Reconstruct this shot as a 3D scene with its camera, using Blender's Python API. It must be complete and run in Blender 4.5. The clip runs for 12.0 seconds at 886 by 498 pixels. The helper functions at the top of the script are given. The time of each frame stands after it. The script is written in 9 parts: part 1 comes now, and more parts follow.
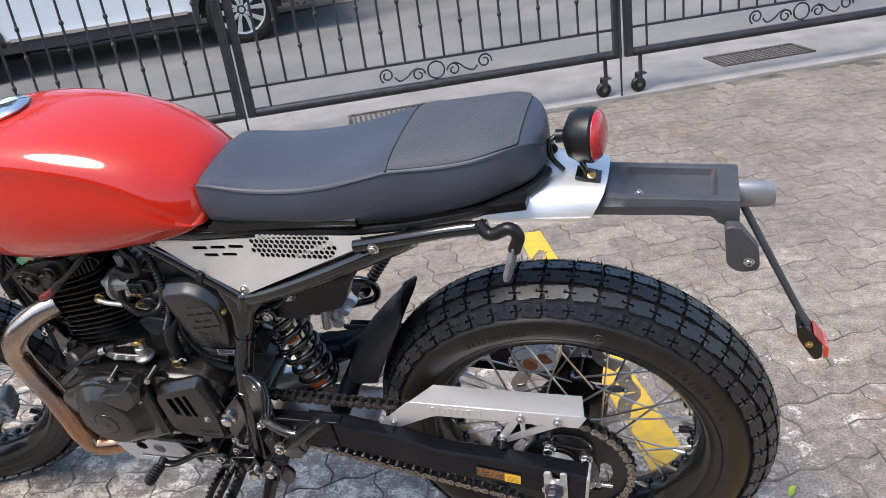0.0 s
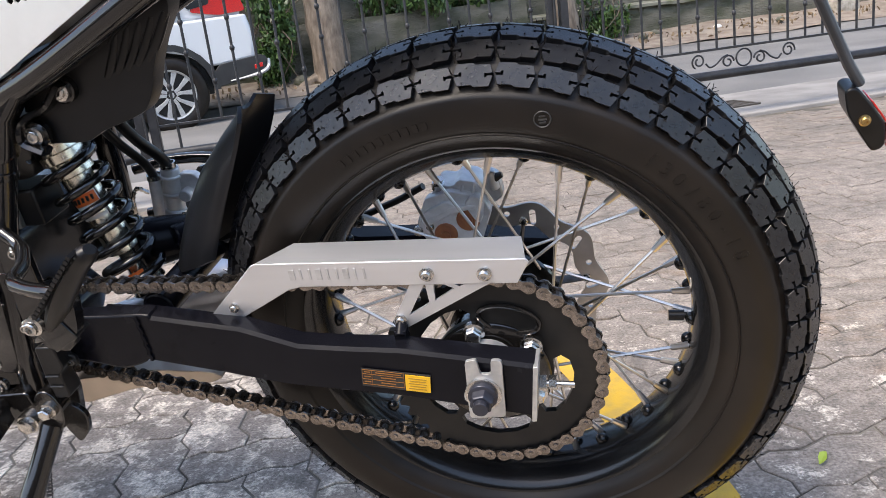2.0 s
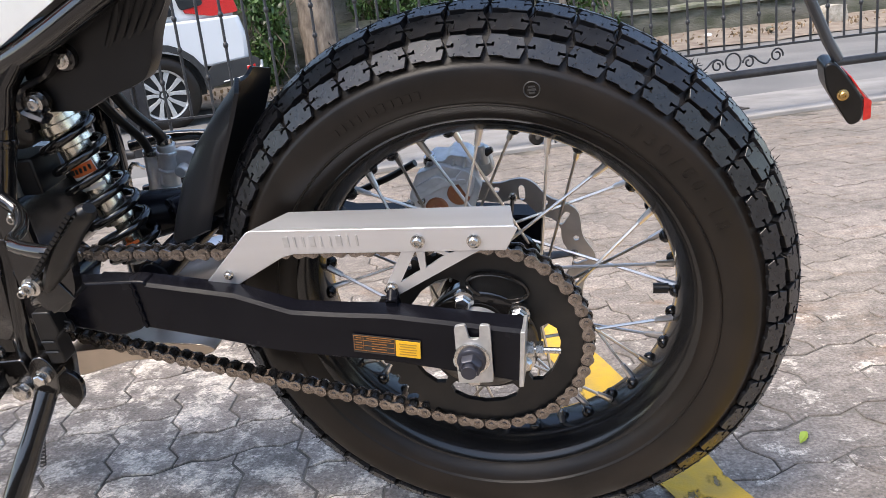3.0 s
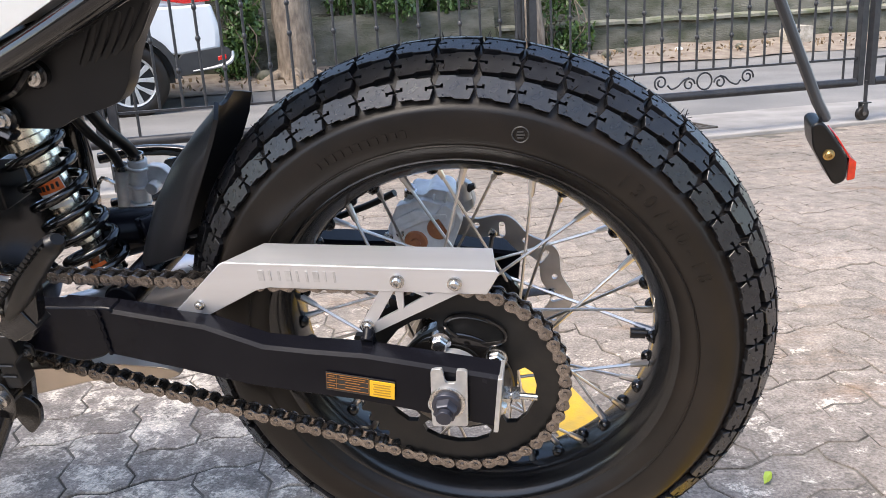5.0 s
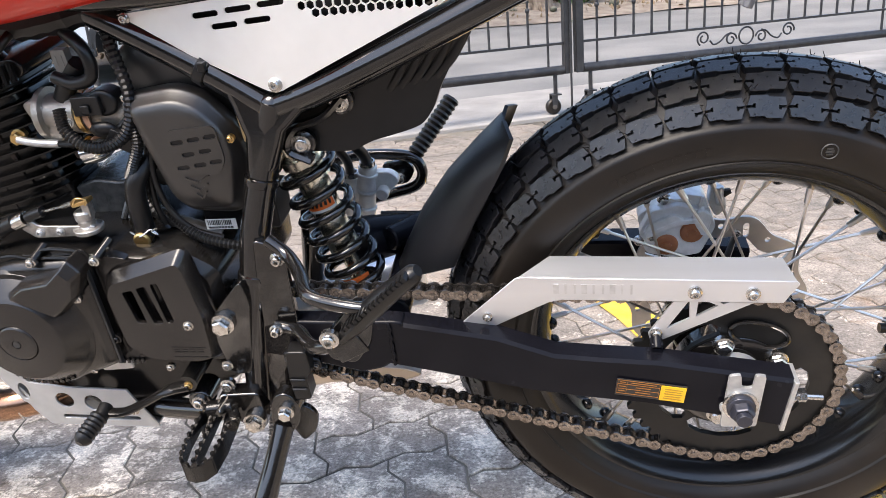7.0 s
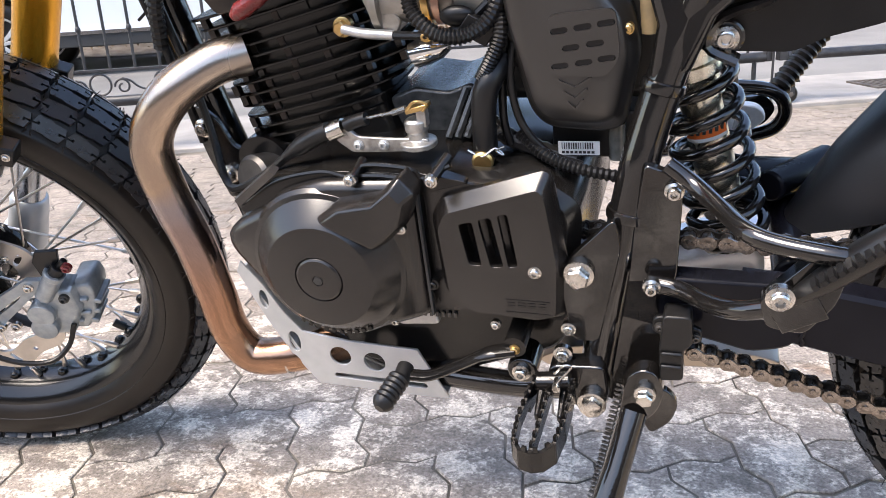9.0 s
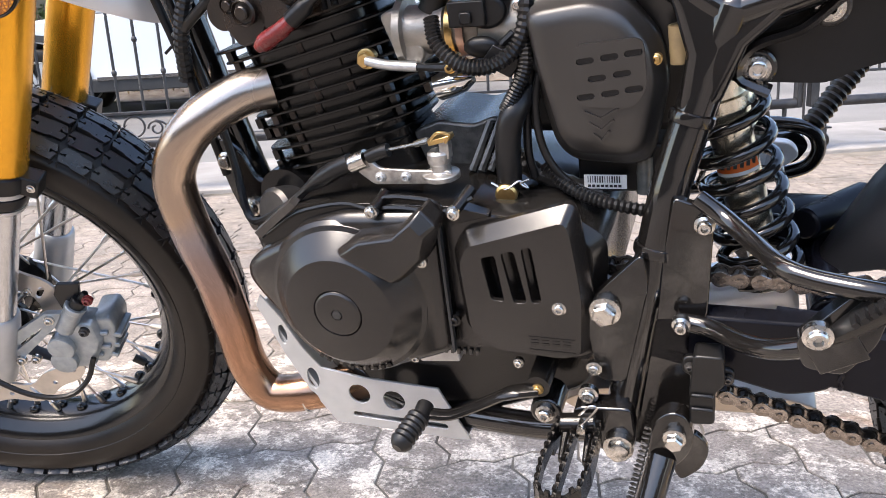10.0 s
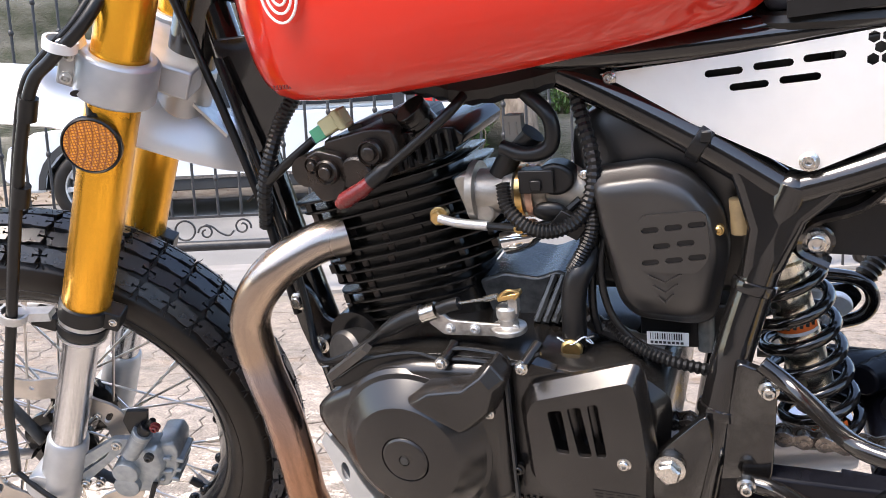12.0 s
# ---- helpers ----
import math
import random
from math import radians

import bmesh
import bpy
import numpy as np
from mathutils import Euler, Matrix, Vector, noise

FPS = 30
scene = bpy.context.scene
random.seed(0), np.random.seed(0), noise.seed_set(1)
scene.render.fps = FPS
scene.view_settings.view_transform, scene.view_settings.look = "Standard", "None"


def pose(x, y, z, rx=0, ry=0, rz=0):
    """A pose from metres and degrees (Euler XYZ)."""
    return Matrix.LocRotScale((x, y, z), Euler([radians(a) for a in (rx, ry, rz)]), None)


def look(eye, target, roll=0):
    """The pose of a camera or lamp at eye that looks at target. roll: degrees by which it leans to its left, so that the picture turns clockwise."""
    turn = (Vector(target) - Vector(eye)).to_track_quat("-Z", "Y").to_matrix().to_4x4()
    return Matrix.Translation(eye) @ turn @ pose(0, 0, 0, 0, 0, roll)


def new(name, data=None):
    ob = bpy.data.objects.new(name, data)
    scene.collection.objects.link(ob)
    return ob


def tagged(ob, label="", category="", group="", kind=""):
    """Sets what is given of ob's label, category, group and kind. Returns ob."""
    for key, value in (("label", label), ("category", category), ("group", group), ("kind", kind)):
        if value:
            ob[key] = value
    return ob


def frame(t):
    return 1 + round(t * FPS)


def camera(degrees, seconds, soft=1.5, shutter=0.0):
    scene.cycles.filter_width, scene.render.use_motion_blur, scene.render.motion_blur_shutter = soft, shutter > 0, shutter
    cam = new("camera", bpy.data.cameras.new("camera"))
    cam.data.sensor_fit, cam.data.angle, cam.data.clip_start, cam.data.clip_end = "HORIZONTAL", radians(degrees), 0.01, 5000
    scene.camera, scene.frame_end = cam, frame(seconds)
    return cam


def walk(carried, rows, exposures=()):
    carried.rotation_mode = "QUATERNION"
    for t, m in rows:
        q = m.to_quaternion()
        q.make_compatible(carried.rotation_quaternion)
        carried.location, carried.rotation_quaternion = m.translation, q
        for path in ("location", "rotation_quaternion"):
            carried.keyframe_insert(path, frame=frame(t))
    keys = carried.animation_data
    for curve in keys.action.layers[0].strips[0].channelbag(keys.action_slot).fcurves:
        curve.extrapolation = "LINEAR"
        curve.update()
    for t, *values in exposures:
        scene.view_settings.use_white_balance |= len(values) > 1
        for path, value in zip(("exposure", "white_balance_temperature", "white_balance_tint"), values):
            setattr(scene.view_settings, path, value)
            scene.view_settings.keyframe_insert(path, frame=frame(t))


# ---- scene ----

# ---- camera and its walk ----
cam = camera(57.8, 12.0, soft=0.7)
PATH = [
    (0, (0.206, -1.142, 1.206), (-0.39, 0.582, 0.386), -8.1),
    (0.5, (0.106, -1.077, 1.058), (-0.465, 0.647, 0.221), -8.4),
    (1, (0.124, -0.96, 0.862), (-0.41, 0.782, 0.037), -9.2),
    (1.5, (0.136, -0.885, 0.728), (-0.355, 0.941, 0.078), -8.3),
    (2, (0.15, -0.875, 0.667), (-0.315, 0.997, 0.138), -7.2),
    (2.5, (0.155, -0.901, 0.634), (-0.292, 0.979, 0.117), -6.7),
    (4.5, (0.136, -0.909, 0.643), (-0.268, 0.983, 0.135), -4.7),
    (5, (0.134, -0.882, 0.674), (-0.219, 1.014, 0.146), -3.3),
    (5.5, (0.102, -0.871, 0.709), (-0.252, 1.006, 0.116), -5.4),
    (6, (0.092, -0.856, 0.746), (-0.26, 1.007, 0.109), -5.4),
    (6.5, (-0.004, -0.887, 0.758), (-0.369, 0.976, 0.128), -5.4),
    (7, (-0.175, -0.939, 0.767), (-0.5, 0.925, 0.118), -4.6),
    (7.5, (-0.288, -0.946, 0.755), (-0.611, 0.915, 0.097), -4.4),
    (7.7, (-0.327, -0.946, 0.749), (-0.65, 0.914, 0.087), -4.4),
    (9.3, (-0.472, -0.813, 0.653), (-1.131, 0.973, 0.04), -3.2),
    (9.5, (-0.47, -0.815, 0.652), (-1.142, 0.974, 0.064), -3.2),
    (10, (-0.468, -0.811, 0.648), (-1.143, 0.999, 0.13), -3.1),
    (10.5, (-0.466, -0.8, 0.638), (-1.146, 1.018, 0.153), -3.3),
    (11, (-0.485, -0.822, 0.68), (-1.192, 1.007, 0.285), -3.1),
    (11.5, (-0.491, -0.838, 0.703), (-1.238, 0.99, 0.39), -2.8),
    (12, (-0.488, -0.844, 0.707), (-1.245, 0.986, 0.426), -2.4),
]
EXPOSURES = [(0.0, 1.15, 6600, 9), (1.0, 1.2, 6800, 10), (2.5, 1.37, 6900, 11), (5.5, 1.63, 6950, 11), (7.5, 1.78, 6950, 11), (10.0, 1.97, 7000, 13), (12.0, 1.97, 7000, 13)]
walk(cam, [(t, look(eye, target, roll)) for t, eye, target, roll in PATH], EXPOSURES)

# ---- world, sun ----
SUN_UP, SUN_TURN = 58.0, 215.0
world = bpy.data.worlds.new("sky")
scene.world = world
world.use_nodes = True
wn = world.node_tree
sky = wn.nodes.new("ShaderNodeTexSky")
sky.sky_type = "NISHITA"
sky.sun_disc = False
sky.sun_elevation, sky.sun_rotation = radians(SUN_UP), radians(SUN_TURN)
sky.air_density, sky.dust_density, sky.ozone_density = 1.0, 1.5, 1.5
wn.links.new(sky.outputs["Color"], wn.nodes["Background"].inputs["Color"])
wn.nodes["Background"].inputs["Strength"].default_value = 0.15
sun_data = bpy.data.lights.new("sun", "SUN")
sun_data.energy, sun_data.angle, sun_data.color = 2.0, radians(30), (1.0, 0.94, 0.87)
sun = new("sun", sun_data)
SUN_DIR = Vector((math.sin(radians(SUN_TURN)) * math.cos(radians(SUN_UP)), math.cos(radians(SUN_TURN)) * math.cos(radians(SUN_UP)), math.sin(radians(SUN_UP))))
sun.matrix_world = look(SUN_DIR * 30, (0, 0, 0))


# ---- materials ----
def surf(name, c1, c2=None, rough=0.5, metal=0.0, size=0.05, bump=0.0, grain=0.002, coat=0.0, rough_var=0.12, spec=0.5, stretch=None):
    """A surface with blotches of c1 and c2 of a given size, fine grain in its relief and uneven gloss."""
    m = bpy.data.materials.new(name)
    m.use_nodes = True
    nt = m.node_tree
    b = nt.nodes["Principled BSDF"]
    b.inputs["Metallic"].default_value = metal
    b.inputs["Specular IOR Level"].default_value = spec
    b.inputs["Coat Weight"].default_value = coat
    b.inputs["Coat Roughness"].default_value = 0.04
    tc = nt.nodes.new("ShaderNodeTexCoord")
    mp = nt.nodes.new("ShaderNodeMapping")
    nt.links.new(tc.outputs["Object"], mp.inputs["Vector"])
    if stretch:
        mp.inputs["Scale"].default_value = stretch
    big = nt.nodes.new("ShaderNodeTexNoise")
    big.inputs["Scale"].default_value, big.inputs["Detail"].default_value = 1.0 / size, 4.0
    nt.links.new(mp.outputs["Vector"], big.inputs["Vector"])
    ramp = nt.nodes.new("ShaderNodeMapRange")
    ramp.inputs["From Min"].default_value, ramp.inputs["From Max"].default_value = 0.35, 0.65
    nt.links.new(big.outputs["Fac"], ramp.inputs["Value"])
    mix = nt.nodes.new("ShaderNodeMix")
    mix.data_type = "RGBA"
    mix.inputs["A"].default_value, mix.inputs["B"].default_value = (*c1, 1), (*(c2 or c1), 1)
    nt.links.new(ramp.outputs["Result"], mix.inputs["Factor"])
    nt.links.new(mix.outputs["Result"], b.inputs["Base Color"])
    rr = nt.nodes.new("ShaderNodeMapRange")
    rr.inputs["To Min"].default_value, rr.inputs["To Max"].default_value = max(0.02, rough - rough_var), min(1.0, rough + rough_var)
    nt.links.new(big.outputs["Fac"], rr.inputs["Value"])
    nt.links.new(rr.outputs["Result"], b.inputs["Roughness"])
    if bump:
        fine = nt.nodes.new("ShaderNodeTexNoise")
        fine.inputs["Scale"].default_value, fine.inputs["Detail"].default_value = 1.0 / grain, 2.0
        nt.links.new(mp.outputs["Vector"], fine.inputs["Vector"])
        bp = nt.nodes.new("ShaderNodeBump")
        bp.inputs["Strength"].default_value, bp.inputs["Distance"].default_value = bump, grain * 0.5
        nt.links.new(fine.outputs["Fac"], bp.inputs["Height"])
        nt.links.new(bp.outputs["Normal"], b.inputs["Normal"])
    return m


RUBBER = surf("tyre rubber", (0.0085, 0.0068, 0.0056), (0.0145, 0.0108, 0.0082), 0.40, size=0.06, bump=0.2, grain=0.0012, spec=0.3)
# base colour raised and blued to imitate sky sheen on the blocks
TREAD = surf("tread rubber", (0.009, 0.009, 0.0105), (0.016, 0.016, 0.0175), 0.31, size=0.015, bump=0.4, grain=0.0012, spec=0.6)
RIM_BLACK = surf("black rim enamel", (0.005, 0.005, 0.0055), (0.008, 0.0078, 0.0078), 0.17, size=0.05, bump=0.05, rough_var=0.06)
STEEL = surf("bright steel", (0.62, 0.60, 0.57), (0.48, 0.46, 0.43), 0.25, 1.0, size=0.008, bump=0.1, grain=0.0008)
SPOKE = surf("spoke steel", (0.68, 0.64, 0.60), (0.56, 0.52, 0.48), 0.30, 1.0, size=0.3, rough_var=0.05)
CHROME = surf("chrome", (0.8, 0.8, 0.8), (0.7, 0.7, 0.7), 0.1, 1.0, size=0.02, rough_var=0.05)
ALU = surf("brushed aluminium", (0.70, 0.70, 0.71), (0.64, 0.64, 0.65), 0.36, 0.75, size=0.03, bump=0.12, grain=0.001, stretch=(0.08, 1, 1), rough_var=0.06)
ALU_SATIN = surf("satin aluminium sheet", (0.86, 0.84, 0.81), (0.82, 0.80, 0.77), 0.42, 0.8, size=0.04, bump=0.06, grain=0.0008, rough_var=0.05)
DISC = surf("brake disc steel", (0.52, 0.48, 0.44), (0.42, 0.39, 0.36), 0.34, 0.85, size=0.03, bump=0.1, grain=0.001)
CAST = surf("cast aluminium", (0.60, 0.60, 0.59), (0.48, 0.48, 0.48), 0.40, 0.75, size=0.012, bump=0.3, grain=0.0015)
SILVER = surf("silver paint", (0.46, 0.47, 0.48), (0.40, 0.41, 0.42), 0.38, 0.5, size=0.03, bump=0.08)
RED = surf("red tank paint", (0.50, 0.015, 0.0035), (0.46, 0.013, 0.003), 0.35, 0.0, size=0.3, coat=1.0, rough_var=0.04, spec=0.15)
WHITE_LINE = surf("white decal", (0.8, 0.78, 0.75), None, 0.3)
VINYL = surf("seat vinyl", (0.037, 0.042, 0.057), (0.049, 0.055, 0.072), 0.42, size=0.12, bump=0.4, grain=0.0014, rough_var=0.06, spec=0.4)
THREAD = surf("seat thread", (0.05, 0.05, 0.058), None, 0.9, spec=0.2)
GLOSS = surf("black frame paint", (0.0045, 0.0042, 0.0042), (0.008, 0.007, 0.0065), 0.13, 0.0, size=0.1, coat=0.45, rough_var=0.06, bump=0.05, grain=0.003)
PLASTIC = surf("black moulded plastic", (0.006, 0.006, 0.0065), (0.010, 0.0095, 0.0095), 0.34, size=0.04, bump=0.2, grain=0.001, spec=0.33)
ENGINE = surf("black engine enamel", (0.006, 0.0055, 0.0055), (0.011, 0.010, 0.009), 0.20, 0.1, size=0.05, bump=0.06, grain=0.0014, spec=0.42)
COVER = surf("satin black cover paint", (0.009, 0.008, 0.0075), (0.015, 0.013, 0.012), 0.25, 0.15, size=0.08, bump=0.05, grain=0.0012, spec=0.62, rough_var=0.05)
HEAD = surf("brown-black cylinder head", (0.024, 0.0165, 0.0125), (0.013, 0.010, 0.008), 0.30, 0.2, size=0.03, bump=0.4, grain=0.0018)
GREY_PLASTIC = surf("grey mudguard plastic", (0.040, 0.041, 0.045), (0.052, 0.052, 0.056), 0.5, size=0.05, bump=0.3, grain=0.0012)
EXHAUST = surf("heat-tinted exhaust steel", (0.36, 0.22, 0.15), (0.46, 0.34, 0.27), 0.25, 1.0, size=0.12, bump=0.12, grain=0.0012, stretch=(1, 1, 0.5))
nt = EXHAUST.node_tree
tc = nt.nodes.new("ShaderNodeTexCoord")
xyz = nt.nodes.new("ShaderNodeSeparateXYZ")
nt.links.new(tc.outputs["Object"], xyz.inputs["Vector"])
wob = nt.nodes.new("ShaderNodeTexNoise")
wob.inputs["Scale"].default_value = 14.0
nt.links.new(tc.outputs["Object"], wob.inputs["Vector"])
mad = nt.nodes.new("ShaderNodeMath")
mad.operation = "MULTIPLY_ADD"
mad.inputs[1].default_value = 0.10
nt.links.new(wob.outputs["Fac"], mad.inputs[0])
nt.links.new(xyz.outputs["Z"], mad.inputs[2])
span = nt.nodes.new("ShaderNodeMapRange")
span.inputs["From Min"].default_value, span.inputs["From Max"].default_value = -0.02, 0.35
nt.links.new(mad.outputs[0], span.inputs["Value"])
tint = nt.nodes.new("ShaderNodeValToRGB")
tint.color_ramp.elements[0].position, tint.color_ramp.elements[0].color = 0.0, (0.36, 0.215, 0.14, 1)
tint.color_ramp.elements[1].position, tint.color_ramp.elements[1].color = 1.0, (0.42, 0.36, 0.31, 1)
for pos, col in ((0.30, (0.33, 0.19, 0.125, 1)), (0.48, (0.30, 0.225, 0.205, 1)), (0.56, (0.33, 0.29, 0.30, 1)), (0.66, (0.45, 0.335, 0.25, 1)), (0.85, (0.40, 0.32, 0.26, 1))):
    e = tint.color_ramp.elements.new(pos)
    e.color = col
nt.links.new(span.outputs["Result"], tint.inputs["Fac"])
nt.links.new(tint.outputs["Color"], nt.nodes["Principled BSDF"].inputs["Base Color"])
GOLD = surf("gold anodised fork tube", (0.85, 0.42, 0.035), (0.78, 0.37, 0.03), 0.26, 0.75, size=0.05, rough_var=0.05, stretch=(1, 1, 0.1))
AMBER = surf("amber reflector", (0.75, 0.22, 0.01), (0.6, 0.15, 0.01), 0.25, size=0.003, bump=1.0, grain=0.003, coat=0.8)
nt = AMBER.node_tree
tc = nt.nodes.new("ShaderNodeTexCoord")
cell = nt.nodes.new("ShaderNodeTexVoronoi")
cell.feature = "DISTANCE_TO_EDGE"
cell.inputs["Scale"].default_value, cell.inputs["Randomness"].default_value = 330.0, 0.15
nt.links.new(tc.outputs["Object"], cell.inputs["Vector"])
edge = nt.nodes.new("ShaderNodeMapRange")
edge.inputs["From Max"].default_value = 0.28
nt.links.new(cell.outputs["Distance"], edge.inputs["Value"])
mix = nt.nodes.new("ShaderNodeMix")
mix.data_type = "RGBA"
mix.inputs["A"].default_value, mix.inputs["B"].default_value = (0.22, 0.045, 0.003, 1), (0.85, 0.30, 0.015, 1)
nt.links.new(edge.outputs["Result"], mix.inputs["Factor"])
nt.links.new(mix.outputs["Result"], nt.nodes["Principled BSDF"].inputs["Base Color"])
RED_LENS = surf("red lens", (0.62, 0.02, 0.015), (0.4, 0.01, 0.01), 0.2, size=0.006, bump=0.5, grain=0.003, coat=0.8)
ORANGE = surf("orange sticker", (0.85, 0.17, 0.03), (0.80, 0.14, 0.02), 0.4)
YELLOW_STICKER = surf("yellow sticker", (0.80, 0.45, 0.02), (0.72, 0.4, 0.02), 0.4)
INK = surf("black ink", (0.02, 0.02, 0.02), None, 0.5)
PAPER = surf("white sticker", (0.75, 0.74, 0.72), (0.68, 0.67, 0.65), 0.5)
CHAIN = surf("oiled chain steel", (0.30, 0.265, 0.24), (0.18, 0.155, 0.135), 0.27, 0.95, size=0.006, bump=0.2, grain=0.001)
# darker copy of CHAIN, paints the dark between the outer plates
CHAIN_INNER = surf("greased inner chain steel", (0.075, 0.066, 0.060), (0.04, 0.035, 0.032), 0.30, 0.8, size=0.006, bump=0.2, grain=0.001)
BRASS = surf("zinc-brass plating", (0.62, 0.42, 0.18), (0.5, 0.34, 0.14), 0.32, 1.0, size=0.006)
NUT_BLUE = surf("dark blued nut", (0.03, 0.032, 0.045), (0.04, 0.04, 0.05), 0.35, 0.4, size=0.01)
DULL = surf("dull dark steel", (0.10, 0.095, 0.09), (0.065, 0.06, 0.058), 0.45, 0.8, size=0.02, bump=0.2)
SHOCK = surf("plated shock body", (0.86, 0.80, 0.66), (0.74, 0.70, 0.60), 0.26, 1.0, size=0.02)
MAROON = surf("maroon spark plug cap", (0.16, 0.020, 0.020), (0.10, 0.012, 0.012), 0.28, size=0.006, bump=0.4, grain=0.002)
GREEN_PLASTIC = surf("green plug", (0.08, 0.35, 0.2), None, 0.4)
CREAM_PLASTIC = surf("cream plug", (0.55, 0.52, 0.30), (0.48, 0.45, 0.25), 0.45)
GREY_PLUG = surf("grey plug", (0.16, 0.15, 0.13), None, 0.5)
GATE_IRON = surf("black gate iron", (0.018, 0.019, 0.022), (0.035, 0.034, 0.036), 0.42, 0.2, size=0.04, bump=0.4, grain=0.004)
YELLOW_PAINT = surf("worn yellow paint", (0.68, 0.40, 0.03), (0.55, 0.34, 0.06), 0.7, size=0.03, bump=0.5, grain=0.004)
CAR_WHITE = surf("white car paint", (0.62, 0.645, 0.67), (0.60, 0.625, 0.65), 0.25, size=0.5, coat=0.7, rough_var=0.03)
CAR_BLACK = surf("black car trim", (0.018, 0.018, 0.019), (0.025, 0.025, 0.025), 0.5, size=0.1)
CAR_GLASS = surf("dark car glass", (0.02, 0.022, 0.025), None, 0.06)
BARK = surf("bark", (0.27, 0.215, 0.165), (0.12, 0.092, 0.07), 0.88, size=0.07, bump=1.0, grain=0.03, stretch=(1, 1, 0.35))
LEAF = surf("leaves", (0.022, 0.058, 0.014), (0.085, 0.15, 0.035), 0.42, size=0.16)
DRY_LEAF = surf("dry litter", (0.24, 0.17, 0.10), (0.14, 0.10, 0.065), 0.8, size=0.05)
STONE = surf("mossy wall plaster", (0.155, 0.145, 0.12), (0.062, 0.066, 0.042), 0.9, size=0.30, bump=1.0, grain=0.03, stretch=(0.7, 0.7, 1.6))
MORTAR = surf("worn ledge mortar", (0.24, 0.23, 0.19), (0.11, 0.12, 0.07), 0.9, size=0.2, bump=0.8, grain=0.02)
SOIL = surf("litter-strewn soil", (0.17, 0.13, 0.10), (0.26, 0.22, 0.18), 0.9, size=0.15, bump=0.8, grain=0.02)
ASPHALT = surf("grey road asphalt", (0.128, 0.124, 0.120), (0.19, 0.182, 0.174), 0.85, size=0.8, bump=0.6, grain=0.008)
CONCRETE = surf("gate threshold concrete", (0.30, 0.28, 0.26), (0.22, 0.205, 0.19), 0.85, size=0.25, bump=0.5, grain=0.01)
GRATE = surf("rusty grate iron", (0.14, 0.12, 0.105), (0.08, 0.07, 0.06), 0.7, 0.4, size=0.03, bump=0.5, grain=0.004)


# ---- shapes ----
def V(*a):
    return Vector(a)


def basis(axis):
    a = Vector(axis).normalized()
    u = a.cross(V(0, 0, 1) if abs(a.z) < 0.9 else V(1, 0, 0)).normalized()
    return a, u, a.cross(u)


def loft(bm, rings, closed=True, cap=True):
    """Skin over rings of points, each ring with as many points."""
    vs = [[bm.verts.new(p) for p in r] for r in rings]
    n = len(vs[0])
    for a, b in zip(vs, vs[1:]):
        for i in range(n if closed else n - 1):
            j = (i + 1) % n
            bm.faces.new((a[i], a[j], b[j], b[i]))
    if cap and closed:
        bm.faces.new(list(reversed(vs[0])))
        bm.faces.new(vs[-1])
    return vs


def cyl(bm, p0, p1, r0, r1=None, n=20, cap=True):
    p0, p1 = Vector(p0), Vector(p1)
    _, u, v = basis(p1 - p0)
    r1 = r0 if r1 is None else r1
    ring = lambda p, r: [p + r * (math.cos(2 * math.pi * i / n) * u + math.sin(2 * math.pi * i / n) * v) for i in range(n)]
    loft(bm, [ring(p0, r0), ring(p1, r1)], cap=cap)


def revolve(bm, centre, axis, profile, n=48, shut=False):
    """profile: (radius, distance along the axis)."""
    c = Vector(centre)
    a, u, v = basis(axis)
    rings = []
    for i in range(n):
        w = 2 * math.pi * i / n
        d = math.cos(w) * u + math.sin(w) * v
        rings.append([bm.verts.new(c + a * h + d * r) for r, h in profile])
    m = len(profile)
    for i in range(n):
        p, q = rings[i], rings[(i + 1) % n]
        for k in range(m if shut else m - 1):
            k2 = (k + 1) % m
            bm.faces.new((p[k], p[k2], q[k2], q[k]))
    if not shut:
        for k in (0, m - 1):
            if profile[k][0] > 1e-5:
                loop = [r[k] for r in rings]
                bm.faces.new(loop if k else list(reversed(loop)))


def spline(pts, per=8, closed=False):
    """Catmull-Rom points through pts."""
    P = [Vector(p) for p in pts]
    n = len(P)
    out = []
    for i in range(n if closed else n - 1):
        a = P[(i - 1) % n] if closed or i else P[0] * 2 - P[1]
        b, c = P[i], P[(i + 1) % n]
        d = P[(i + 2) % n] if closed or i + 2 < n else P[-1] * 2 - P[-2]
        for k in range(per):
            s = k / per
            out.append(0.5 * ((2 * b) + (c - a) * s + (2 * a - 5 * b + 4 * c - d) * s * s + (3 * b - a - 3 * c + d) * s ** 3))
    if not closed:
        out.append(P[-1].copy())
    return out


def tube(bm, pts, r, n=12, cap=True, rib=0.0, flat=1.0):
    """A pipe along pts; r: a radius or one a point; rib: every other ring is that much thinner."""
    P = [Vector(p) for p in pts]
    u = None
    rings = []
    for i, p in enumerate(P):
        t = (P[min(i + 1, len(P) - 1)] - P[max(i - 1, 0)]).normalized()
        if u is None:
            u = basis(t)[1]
        u = (u - t * u.dot(t)).normalized()
        v = t.cross(u)
        rr = r[i] if isinstance(r, (list, tuple)) else r
        if rib and i % 2:
            rr -= rib
        rings.append([p + rr * (math.cos(2 * math.pi * k / n) * u + flat * math.sin(2 * math.pi * k / n) * v) for k in range(n)])
    loft(bm, rings, cap=cap)


